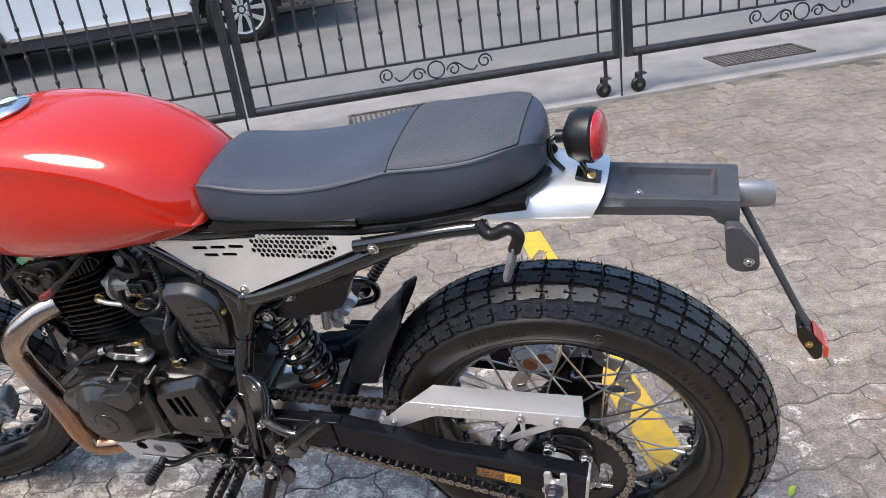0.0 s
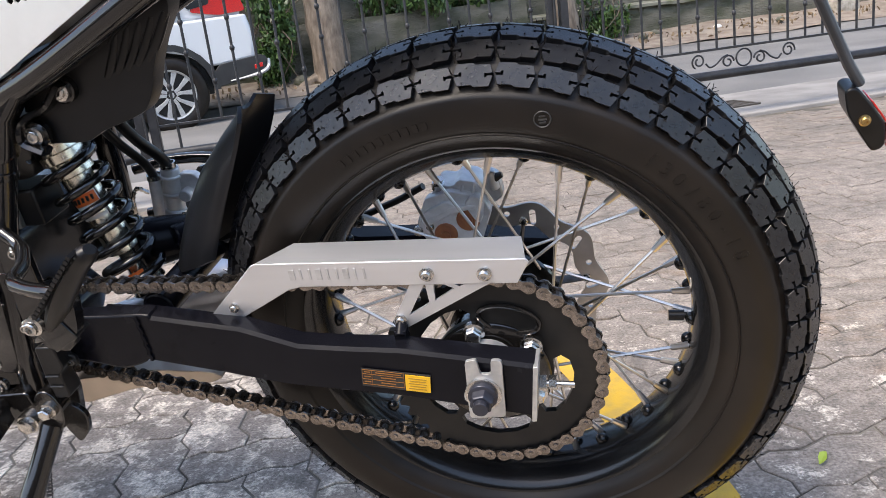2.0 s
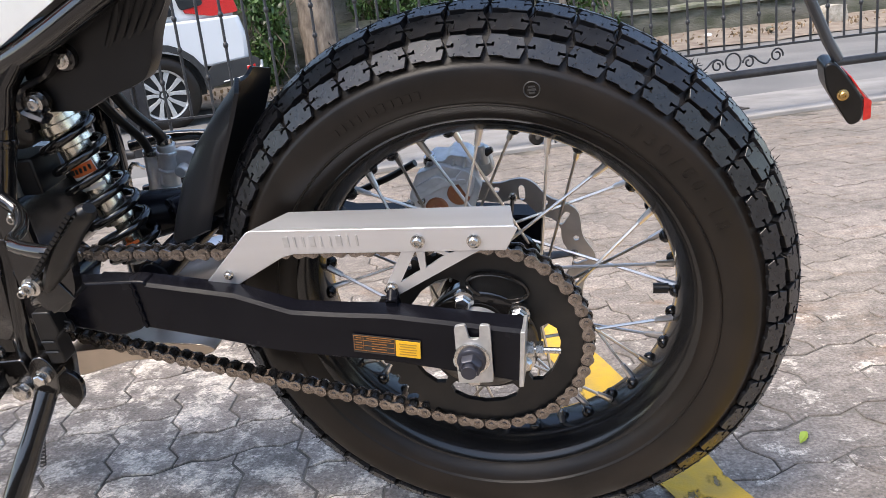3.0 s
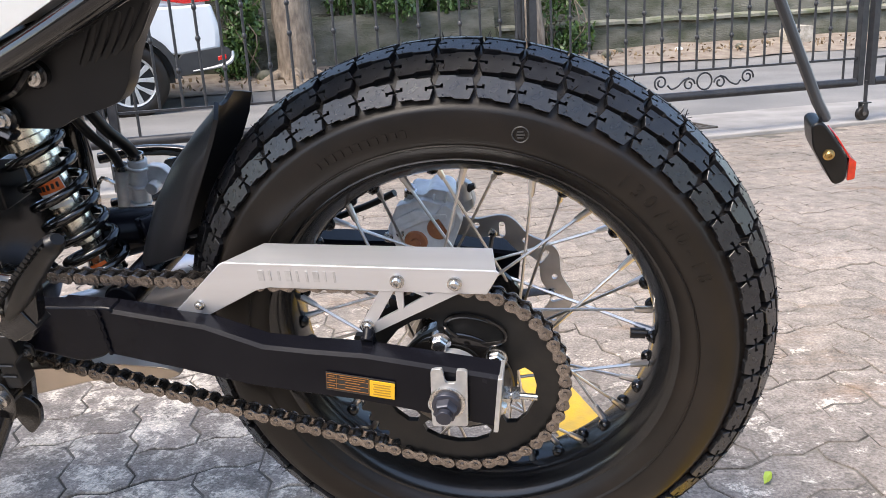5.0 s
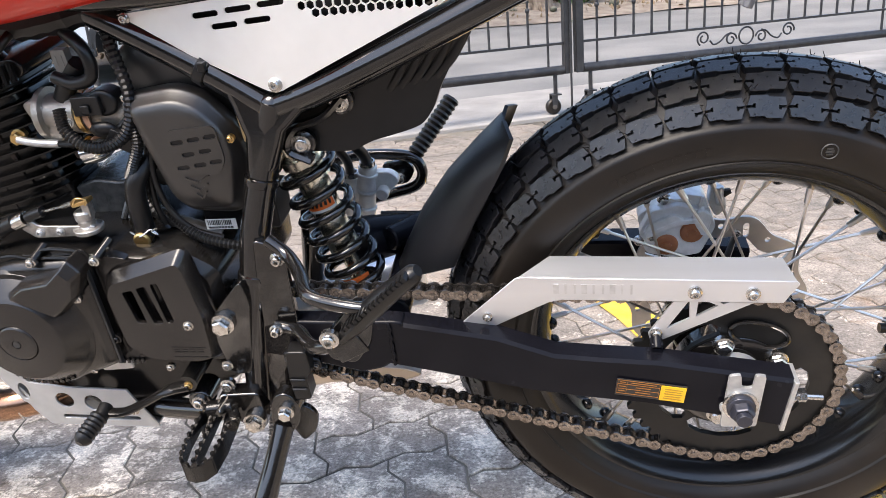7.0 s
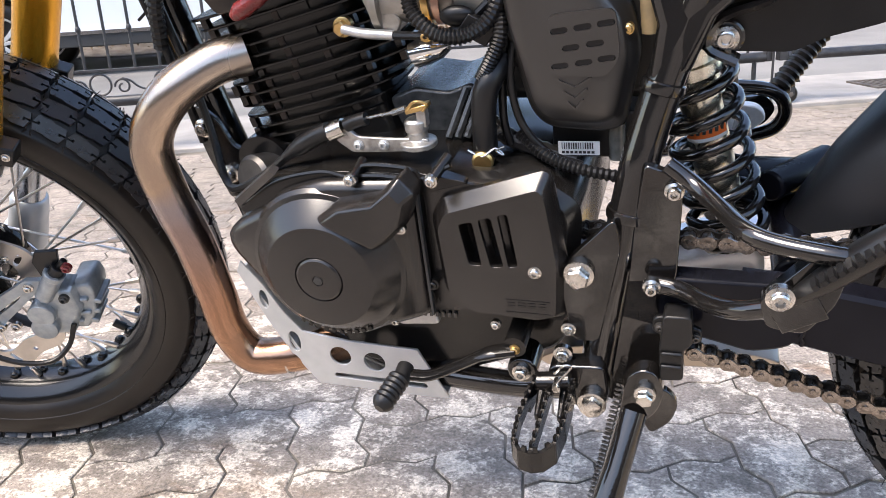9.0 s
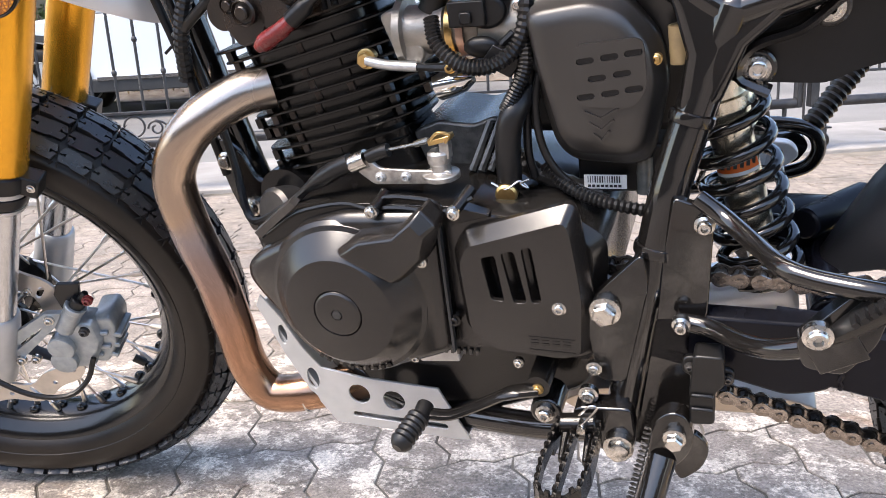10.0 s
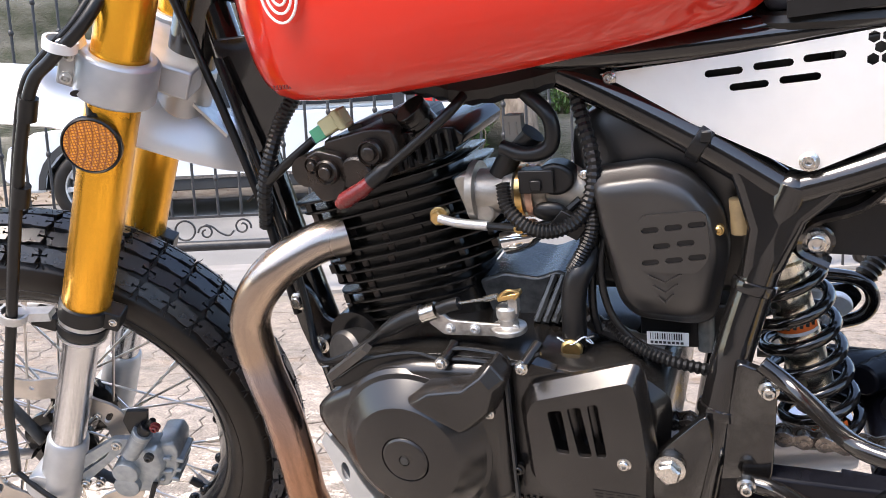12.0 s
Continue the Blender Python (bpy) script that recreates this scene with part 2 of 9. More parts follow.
def prism(bm, poly, y0, y1, holes=()):
    """A plate: the outline poly in (x, z), from y0 to y1."""
    area = sum(a[0] * b[1] - b[0] * a[1] for a, b in zip(poly, poly[1:] + poly[:1]))
    p = list(poly) if area > 0 else list(reversed(poly))
    if y0 > y1:
        y0, y1 = y1, y0
    f = [bm.verts.new((x, y0, z)) for x, z in p]
    b = [bm.verts.new((x, y1, z)) for x, z in p]
    bm.faces.new(f)
    bm.faces.new(list(reversed(b)))
    n = len(p)
    for i in range(n):
        j = (i + 1) % n
        bm.faces.new((f[j], f[i], b[i], b[j]))


def slab(bm, outer, inner, y0, y1, y2):
    """A moulded cover: outline outer at y0 and y1, a smaller outline inner at y2 in front."""
    loft(bm, [[V(x, y, z) for x, z in p] for p, y in ((outer, y0), (outer, y1), (inner, y2))])


def shrink(poly, k, centre=None):
    cx = centre[0] if centre else sum(p[0] for p in poly) / len(poly)
    cz = centre[1] if centre else sum(p[1] for p in poly) / len(poly)
    return [(cx + (x - cx) * k, cz + (z - cz) * k) for x, z in poly]


def rounded(poly, r, n=3):
    """The outline with rounded corners."""
    out = []
    m = len(poly)
    for i in range(m):
        p, a, b = Vector(poly[i]), Vector(poly[i - 1]), Vector(poly[(i + 1) % m])
        da, db = (a - p), (b - p)
        ra = min(r, da.length * 0.45)
        rb = min(r, db.length * 0.45)
        s, e = p + da.normalized() * ra, p + db.normalized() * rb
        for k in range(n + 1):
            w = k / n
            out.append(tuple((1 - w) ** 2 * s + 2 * w * (1 - w) * p + w * w * e))
    return out


def box(bm, c, s, rot=None):
    m = Matrix.Translation(c) @ (rot or Matrix()) @ Matrix.Diagonal((*s, 1))
    bmesh.ops.create_cube(bm, size=1, matrix=m)


def ball(bm, c, r, seg=12, squash=(1, 1, 1)):
    bmesh.ops.create_uvsphere(bm, u_segments=seg, v_segments=max(6, seg // 2), radius=r, matrix=Matrix.Translation(c) @ Matrix.Diagonal((*squash, 1)))


def strip(bm, pts, w, y0, y1):
    """A flat bar of width w along two points in (x, z)."""
    (x0, z0), (x1, z1) = pts
    d = Vector((x1 - x0, z1 - z0)).normalized() * w / 2
    n = Vector((-d.y, d.x))
    prism(bm, [(x0 - d.x + n.x, z0 - d.y + n.y), (x0 - d.x - n.x, z0 - d.y - n.y), (x1 + d.x - n.x, z1 + d.y - n.y), (x1 + d.x + n.x, z1 + d.y + n.y)], y0, y1)


def part(name, bm, material, parent=None, label="", bevel=0.0, smooth=38, seg=2):
    """One mesh object from bm, under parent."""
    me = bpy.data.meshes.new(name)
    bmesh.ops.recalc_face_normals(bm, faces=bm.faces)
    bm.to_mesh(me)
    bm.free()
    me.materials.append(material)
    for p in me.polygons:
        p.use_smooth = True
    me.set_sharp_from_angle(angle=radians(smooth))
    ob = new(name, me)
    ob.parent = parent
    if label:
        ob["label"] = label
    if bevel:
        b = ob.modifiers.new("edge", "BEVEL")
        b.width, b.segments, b.limit_method, b.angle_limit = bevel, seg, "ANGLE", radians(40)
        b.harden_normals = False
    return ob


def again(ob, m, parent=None):
    """Another object on the same mesh."""
    o = bpy.data.objects.new(ob.name, ob.data)
    scene.collection.objects.link(o)
    o.parent = parent or ob.parent
    o.matrix_basis = m
    return o


def bolt(name, c, r, parent, material=None, axis=(0, -1, 0), h=None, hexed=False, label=""):
    """A flanged bolt head standing on c, its head towards axis."""
    h = h or r * 0.8
    bm = bmesh.new()
    a, u, v = basis(axis)
    c = Vector(c)
    if hexed:
        revolve(bm, c, a, [(0, -0.004), (r * 1.25, -0.004), (r * 1.25, h * 0.25), (r * 1.0, h * 0.35)], 20)
        ring = lambda k, d: [c + a * d + r * k * (math.cos(math.pi / 3 * i + 0.3) * u + math.sin(math.pi / 3 * i + 0.3) * v) for i in range(6)]
        loft(bm, [ring(0.98, h * 0.2), ring(0.98, h), ring(0.8, h * 1.15)])
    else:
        revolve(bm, c, a, [(0, -0.004), (r, -0.004), (r, h * 0.25), (r * 0.72, h * 0.4), (r * 0.7, h * 0.85), (r * 0.58, h), (r * 0.36, h), (r * 0.3, h * 0.5), (0, h * 0.45)], 20)
    return part(name, bm, material or STEEL, parent, label)


# ---- ground, road, gate threshold ----
GATE_A, GATE_B = 0.4443, 3.449                   # the gate stands on y = A x + B
GATE_TURN = math.atan(GATE_A)
GATE = Matrix.Translation((-0.1654, GATE_B - 0.1654 * GATE_A, 0)) @ Matrix.Rotation(GATE_TURN, 4, "Z")
GATE_LIFT = 0.034                                # the leaves hang this far above the pavers' level


def beyond(x, y):
    """Distance past the gate's line."""
    return (y - GATE_A * x - GATE_B) * math.cos(GATE_TURN)


def rise(x, y):
    d = max(0.0, beyond(x, y) - 0.8)
    return -0.02 + min(0.022 * d, 0.25)


def ground_sheet():
    bm = bmesh.new()
    xs = [-4000, -600, -120, -40, -20] + [-14 + i for i in range(25)] + [16, 25, 60, 200, 900, 4000]
    ys = [-4000, -600, -120, -30, -10, -4] + [-2 + i for i in range(18)] + [20, 30, 60, 200, 900, 4000]
    vs = [[bm.verts.new((x, y, rise(x, y))) for x in xs] for y in ys]
    for j in range(len(ys) - 1):
        for i in range(len(xs) - 1):
            bm.faces.new((vs[j][i], vs[j][i + 1], vs[j + 1][i + 1], vs[j + 1][i]))
    return tagged(part("ground", bm, ASPHALT), "worn grey asphalt road with lighter patches", "ground", kind="structure")


ground_sheet()
bm = bmesh.new()
box(bm, (0, 0.42, -0.006), (13, 0.92, 0.050))
threshold = part("pavement", bm, CONCRETE, bevel=0.006)
threshold.matrix_basis = GATE
tagged(threshold, "pale concrete threshold strip under the gate", "pavement", kind="structure")


def drain_grate(x):
    root = new("drain_grate")
    root.matrix_basis = GATE @ pose(x, 0.36, 0.015)
    tagged(root, "rusty iron drain grate set in concrete threshold", "drain grate", group="drain grates")
    bm = bmesh.new()
    for s in (-1, 1):
        box(bm, (0, s * 0.13, 0.006), (0.56, 0.02, 0.016))
        box(bm, (s * 0.28, 0, 0.006), (0.02, 0.28, 0.016))
    part("rim", bm, GRATE, root, bevel=0.002)
    for i in range(17):
        bm = bmesh.new()
        box(bm, (-0.25 + i * 0.031, 0, 0.004), (0.014, 0.24, 0.012))
        part("bar", bm, GRATE, root)


drain_grate(-1.25)
drain_grate(0.98)


# ---- iron gate ----
def spiral(c, r0, r1, a0, turns, n=22):
    return [V(c[0] + (r0 + (r1 - r0) * k / n) * math.cos(a0 + turns * 2 * math.pi * k / n), 0, c[1] + (r0 + (r1 - r0) * k / n) * math.sin(a0 + turns * 2 * math.pi * k / n)) for k in range(n + 1)]


def scroll_work(root, cx):
    """Rings and S-scrolls between the two bottom rails."""
    zc = 0.284
    bm = bmesh.new()
    tube(bm, [V(cx + 0.045 * math.cos(k * math.pi / 12), 0, zc + 0.045 * math.sin(k * math.pi / 12)) for k in range(25)], 0.005, 6)
    part("ring", bm, GATE_IRON, root)
    for s in (-1, 1):
        bm = bmesh.new()
        inner = spiral((cx + s * 0.095, zc - 0.012), 0.012, 0.036, math.pi / 2 if s > 0 else math.pi / 2, s * 1.25)
        outer = spiral((cx + s * 0.265, zc + 0.008), 0.014, 0.04, math.pi / 2 + 0.4, -s * 1.35)
        mid = spline([inner[-1], V(cx + s * 0.15, 0, zc - 0.02), V(cx + s * 0.2, 0, zc + 0.028), outer[-1]], 6)
        tube(bm, inner, 0.005, 6)
        tube(bm, outer, 0.005, 6)
        a = V(cx + s * 0.131, 0, zc - 0.012)
        tube(bm, spline([V(cx + s * 0.095, 0, zc + 0.024), V(cx + s * 0.128, 0, zc + 0.012), V(cx + s * 0.16, 0, zc - 0.016), V(cx + s * 0.2, 0, zc - 0.03), V(cx + s * 0.225, 0, zc - 0.008)], 6), 0.005, 6)
        part("scroll", bm, GATE_IRON, root)


def castor(root, x):
    bm = bmesh.new()
    cyl(bm, (x, 0, 0.085), (x, 0, 0.215), 0.011, n=10)
    box(bm, (x, 0, 0.088), (0.05, 0.05, 0.008))
    for s in (-1, 1):
        box(bm, (x - 0.012, s * 0.02, 0.055), (0.03, 0.004, 0.07))
    fork = part("castor_fork", bm, GATE_IRON, root, bevel=0.001)
    bm = bmesh.new()
    revolve(bm, (x - 0.015, 0, 0.026), (0, 1, 0), [(0.012, -0.016), (0.034, -0.016), (0.041, -0.009), (0.041, 0.009), (0.034, 0.016), (0.012, 0.016)], 28, shut=True)
    part("castor_wheel", bm, RUBBER, fork)
    bm = bmesh.new()
    cyl(bm, (x - 0.015, -0.024, 0.026), (x - 0.015, 0.024, 0.026), 0.012, n=12)
    part("hub", bm, GRATE, fork)


def gate_leaf(x0, x1, castors, label, rod=None):
    root = new("gate_leaf")
    root.matrix_basis = Matrix.Translation((0, 0, GATE_LIFT)) @ GATE
    tagged(root, label, "gate", group="gate leaves")
    top = 1.75
    for x in (x0, x1):
        bm = bmesh.new()
        box(bm, (x, 0, (0.19 + top) / 2), (0.042, 0.042, top - 0.19))
        part("post", bm, GATE_IRON, root, bevel=0.003)
    for z, r, k in ((0.21, 0.024, "bottom_rail"), (top - 0.03, 0.018, "top_rail")):
        bm = bmesh.new()
        cyl(bm, (x0 + 0.022, 0, z), (x1 - 0.022, 0, z), r, n=14)
        part(k, bm, GATE_IRON, root)
    for z in (0.345, 1.45):
        bm = bmesh.new()
        box(bm, ((x0 + x1) / 2, 0, z), (x1 - x0 - 0.044, 0.022, 0.012))
        part("rail", bm, GATE_IRON, root, bevel=0.001)
    n = round((x1 - x0) / 0.106)
    for i in range(1, n):
        x = x0 + (x1 - x0) * i / n
        bm = bmesh.new()
        cyl(bm, (x, 0, 0.222 if i in (1, n - 1) else 0.35), (x, 0, top - 0.04), 0.0068, n=8)
        for zz in ([0.52, 0.95, 1.2] if i % 2 else [0.66, 0.80, 1.33]):
            ball(bm, (x, 0, zz), 0.0125, 8, (1, 1, 1.3))
        if i % 5 == 2:
            for k in range(4):
                w = k * math.pi / 2
                tube(bm, [V(x + 0.024 * math.sin(math.pi * s / 8) * math.cos(w + s * 0.5), 0.024 * math.sin(math.pi * s / 8) * math.sin(w + s * 0.5), 0.98 + 0.1 * s / 8) for s in range(9)], 0.0035, 5)
        part("bar", bm, GATE_IRON, root)
    scroll_work(root, (x0 + x1) / 2)
    for x in castors:
        castor(root, x)
    if rod is not None:
        bm = bmesh.new()
        cyl(bm, (rod, -0.03, -0.036), (rod, -0.03, 0.9), 0.006, n=8)
        tube(bm, spline([(rod, -0.03, 0.88), (rod, -0.03, 0.93), (rod + 0.06, -0.05, 0.935)], 4), 0.006, 8)
        part("drop_bolt", bm, GATE_IRON, root)


LEAF_W = 2.03
GL = "black wrought-iron gate leaf with knobbed bars and scrollwork"
gate_leaf(-LEAF_W, -0.03, [-0.1], GL + " on a castor", rod=-0.022)
gate_leaf(0.035, LEAF_W, [0.1, LEAF_W + 0.06], GL + " on two castors")
gate_leaf(-2 * LEAF_W - 0.05, -LEAF_W - 0.06, [], GL, rod=-LEAF_W - 0.035)
gate_leaf(LEAF_W + 0.08, 2 * LEAF_W + 0.1, [], GL)
gate_leaf(-3 * LEAF_W - 0.12, -2 * LEAF_W - 0.11, [], GL)


# ---- parked car on the road ----
def car_wheel(root, x, y, z, r=0.345):
    bm = bmesh.new()
    revolve(bm, (x, y, z), (0, 1, 0), [(r * 0.66, -0.10), (r * 0.72, -0.112), (r * 0.9, -0.114), (r * 0.97, -0.100), (r, -0.080), (r, 0.085), (r * 0.9, 0.112), (r * 0.66, 0.10)], 48, shut=True)
    w = part("wheel", bm, RUBBER, root, smooth=50)
    bm = bmesh.new()
    revolve(bm, (x, y, z), (0, 1, 0), [(r * 0.615, -0.085), (r * 0.625, -0.108), (r * 0.66, -0.112), (r * 0.68, -0.10), (r * 0.68, 0.1), (r * 0.6, 0.1)], 48, shut=True)
    part("rim", bm, CAST, w)
    # five forked spokes, machined bright on the face, black between
    bm = bmesh.new()
    for k in range(5):
        a = 2 * math.pi * k / 5 + 0.35
        for sd in (-1, 1):
            leg = [(0.040, sd * 0.001), (0.085, sd * 0.004), (0.130, sd * 0.020), (r * 0.63, sd * 0.048), (r * 0.60, sd * 0.100), (0.135, sd * 0.062), (0.085, sd * 0.036), (0.040, sd * 0.028)]
            prism(bm, [(x + u * math.cos(a) - v * math.sin(a), z + u * math.sin(a) + v * math.cos(a)) for u, v in leg], y - 0.098, y - 0.075)
    part("spokes", bm, CAST, w, "bright machined forked spokes", bevel=0.002)
    bm = bmesh.new()
    cyl(bm, (x, y - 0.07, z), (x, y - 0.090, z), 0.058, n=20)
    for k in range(5):
        a = 2 * math.pi * k / 5
        cyl(bm, (x + 0.042 * math.cos(a), y - 0.088, z + 0.042 * math.sin(a)), (x + 0.042 * math.cos(a), y - 0.097, z + 0.042 * math.sin(a)), 0.009, n=6)
    part("hub", bm, CAR_BLACK, w)
    bm = bmesh.new()
    cyl(bm, (x, y - 0.088, z), (x, y - 0.099, z), 0.026, n=20)
    part("hub_cap", bm, CAST, w)
    bm = bmesh.new()
    cyl(bm, (x, y - 0.03, z), (x, y + 0.05, z), r * 0.62, n=24)
    part("backing", bm, CAR_BLACK, w)


def parked_car():
    root = new("car")
    root.matrix_basis = Matrix.Translation((-4.40, 6.77, rise(-4.40, 6.77) - 0.05)) @ Matrix.Rotation(radians(30.0), 4, "Z")
    tagged(root, "white hatchback car parked on the road behind the gate", "car")
    # outline of the body in (x, z); the rear axle at x = 0, the nose towards -x
    body = [(0.50, 0.56), (0.84, 0.60), (0.855, 0.78), (0.80, 1.0), (-0.2, 0.98), (-1.3, 0.97), (-2.35, 0.94), (-3.05, 0.86), (-3.3, 0.72), (-3.36, 0.45), (-3.2, 0.32),
            (-3.02, 0.32), (-2.98, 0.5), (-2.82, 0.68), (-2.6, 0.74), (-2.38, 0.68), (-2.22, 0.5), (-2.18, 0.3), (-0.42, 0.3), (-0.38, 0.5), (-0.22, 0.68), (0, 0.74), (0.22, 0.68), (0.38, 0.56)]
    bm = bmesh.new()
    loft(bm, [[V(x, y, z) for x, z in shrink(body, k, (-1.3, 0.6))] for y, k in ((-0.86, 0.985), (-0.83, 1.0), (0.83, 1.0), (0.86, 0.985))])
    part("body", bm, CAR_WHITE, root, bevel=0.02)
    cabin = [(0.78, 0.99), (0.66, 1.40), (0.40, 1.53), (-0.9, 1.56), (-1.35, 1.5), (-2.2, 0.96)]
    bm = bmesh.new()
    loft(bm, [[V(x, y, z) for x, z in p] for p, y in ((cabin, -0.8), (shrink(cabin, 0.93, (-0.7, 0.98)), -0.68), (shrink(cabin, 0.93, (-0.7, 0.98)), 0.68), (cabin, 0.8))])
    part("roof", bm, CAR_WHITE, root, bevel=0.03)
    for win in ([(-1.95, 1.02), (-1.38, 1.42), (-0.95, 1.46), (-0.95, 1.02)], [(-0.88, 1.02), (-0.88, 1.46), (0.1, 1.44), (0.22, 1.04)], [(0.28, 1.08), (0.2, 1.42), (0.42, 1.38), (0.5, 1.12)]):
        bm = bmesh.new()
        prism(bm, rounded(win, 0.04), -0.835, -0.79)
        part("window", bm, CAR_GLASS, root)
    bm = bmesh.new()
    prism(bm, [(-2.2, 0.28), (-2.2, 0.40), (-0.4, 0.40), (-0.4, 0.28)], -0.875, -0.8)
    part("sill", bm, CAR_BLACK, root, bevel=0.01)
    bm = bmesh.new()
    prism(bm, [(-2.1, 0.385), (-2.1, 0.415), (-0.5, 0.415), (-0.5, 0.385)], -0.89, -0.85)
    part("sill_trim", bm, CHROME, root)
    for cx in (0.0, -2.6):
        bm = bmesh.new()
        arch = [(cx + r * math.cos(a), 0.345 + r * math.sin(a)) for r, angs in ((0.40, range(0, 13)), (0.46, range(12, -1, -1))) for a in [math.pi * k / 12 for k in angs]]
        prism(bm, arch, -0.875, -0.7)
        part("wheel_arch", bm, CAR_BLACK, root)
        bm = bmesh.new()
        box(bm, (cx, 0, 0.55), (0.8, 1.3, 0.5))
        part("wheel_well", bm, CAR_BLACK, root)
        car_wheel(root, cx, -0.76, 0.345)
        car_wheel(root, cx, 0.76, 0.345)
    bm = bmesh.new()
    prism(bm, rounded([(0.40, 0.36), (0.42, 0.50), (0.48, 0.565), (0.88, 0.615), (0.93, 0.58), (0.90, 0.46), (0.72, 0.41), (0.50, 0.37)], 0.02), -0.868, 0.868)
    part("rear_bumper", bm, CAR_BLACK, root, bevel=0.03)
    bm = bmesh.new()
    tube(bm, spline([(0.56, -0.872, 0.405), (0.74, -0.876, 0.425), (0.88, -0.868, 0.455), (0.93, -0.845, 0.50), (0.935, -0.835, 0.565)], 6), [0.010 + 0.024 * min(1, k / 12) for k in range(25)], 10, flat=0.6)
    part("bumper_trim", bm, SILVER, root, "silver bumper corner trim")
    bm = bmesh.new()
    prism(bm, [(0.80, 0.485), (0.80, 0.525), (0.88, 0.54), (0.88, 0.50)], -0.876, -0.80)
    part("rear_reflector", bm, RED_LENS, root, bevel=0.004)
    bm = bmesh.new()
    prism(bm, rounded([(0.30, 1.06), (0.36, 1.17), (0.76, 1.19), (0.81, 1.03), (0.56, 1.01)], 0.03), -0.83, -0.55)
    part("tail_light", bm, RED_LENS, root, bevel=0.01)
    bm = bmesh.new()
    prism(bm, [(-3.3, 0.72), (-3.05, 0.86), (-2.9, 0.82), (-3.15, 0.7)], -0.85, -0.5)
    part("headlight", bm, CHROME, root, bevel=0.01)


parked_car()


# ---- far side of the road: verge, stone wall, trees ----
def far(x, d, z=0.0):
    """A place x along the gate and d past it."""
    p = GATE @ V(x, d, 0)
    return V(p.x, p.y, rise(p.x, p.y) + z)


FAR_D = 6.9
bm = bmesh.new()
rows = [[far(-9 + i * 0.5, FAR_D - 1.3 + j * 0.3 + 0.12 * math.sin(i * 1.3), 0.015 + 0.035 * j + 0.03 * noise.noise(V(i * 0.7, j, 3))) for i in range(37)] for j in range(7)]
loft(bm, rows, closed=False, cap=False)
tagged(part("verge", bm, SOIL), "bare soil verge strewn with dry leaves", "verge", kind="structure")

def wall_sheet(name, x0, x1, d, z0, z1, deep, parent, seed):
    """A stretch of rough plastered wall with an uneven face and a worn top edge."""
    bm = bmesh.new()
    n, m = int((x1 - x0) / 0.11), max(4, int((z1 - z0) / 0.10))
    face = []
    for j in range(m + 1):
        row = []
        for i in range(n + 1):
            x, z = x0 + (x1 - x0) * i / n, z0 + (z1 - z0) * j / m
            q = V(x * 1.7 + seed, z * 2.6, seed)
            top = 0.05 * noise.noise(V(x * 1.1, seed, 0)) + 0.02 * noise.noise(V(x * 6, seed, 2)) if j == m else 0
            row.append(far(x, d + 0.06 * z + 0.05 * noise.noise(q) + 0.03 * noise.noise(q * 3.3) + (0.04 if j == m else 0), z + top))
        face.append(row)
    back = [[far(x0 + (x1 - x0) * i / n, d + deep, z1) for i in range(n + 1)], [far(x0 + (x1 - x0) * i / n, d + deep, z0) for i in range(n + 1)]]
    loft(bm, face + back, closed=False, cap=False)
    return part(name, bm, STONE, parent, smooth=60)


wall = new("wall_far")
tagged(wall, "mossy grey plastered retaining wall across the road", "wall", kind="structure")
wall_sheet("lower_wall", -9, 2.05, FAR_D - 0.05, -0.3, 0.80, 0.55, wall, 3)
wall_sheet("lower_wall", 2.0, 11, FAR_D - 0.05, -0.3, 0.52, 0.55, wall, 9)
wall_sheet("upper_wall", -9, 11, FAR_D + 0.42, 0.2, 2.6, 0.3, wall, 17)
# ledge along the lower wall's top, paler than the wall
bm = bmesh.new()
loft(bm, [[far(2.1 + i * 0.15, FAR_D - 0.05 + d_, 0.50 + z_ + 0.025 * noise.noise(V(i * 0.31, 4, 0))) for d_, z_ in ((-0.03, -0.015), (-0.035, 0.025), (0.02, 0.045), (0.45, 0.05), (0.45, -0.03))] for i in range(59)])
part("ledge", bm, MORTAR, wall, "pale mossy ledge", smooth=60)


def leaf_cloud(bm, c, radius, count, size, rng, squash=0.8):
    for _ in range(count):
        d = V(rng.gauss(0, 1), rng.gauss(0, 1), rng.gauss(0, 1)).normalized() * radius * rng.random() ** 0.4
        p = Vector(c) + V(d.x, d.y, d.z * squash)
        m = Matrix.Translation(p) @ Euler((rng.uniform(0, 6.3), rng.uniform(0, 6.3), rng.uniform(0, 6.3))).to_matrix().to_4x4()
        s = size * rng.uniform(0.6, 1.3)
        q = [m @ V(*k) for k in ((-s, 0, 0), (-0.3 * s, -0.42 * s, 0.1 * s), (0.5 * s, -0.32 * s, 0.05 * s), (s, 0, -0.1 * s), (0.5 * s, 0.32 * s, 0.05 * s), (-0.3 * s, 0.42 * s, 0.1 * s))]
        bm.faces.new([bm.verts.new(v) for v in q])


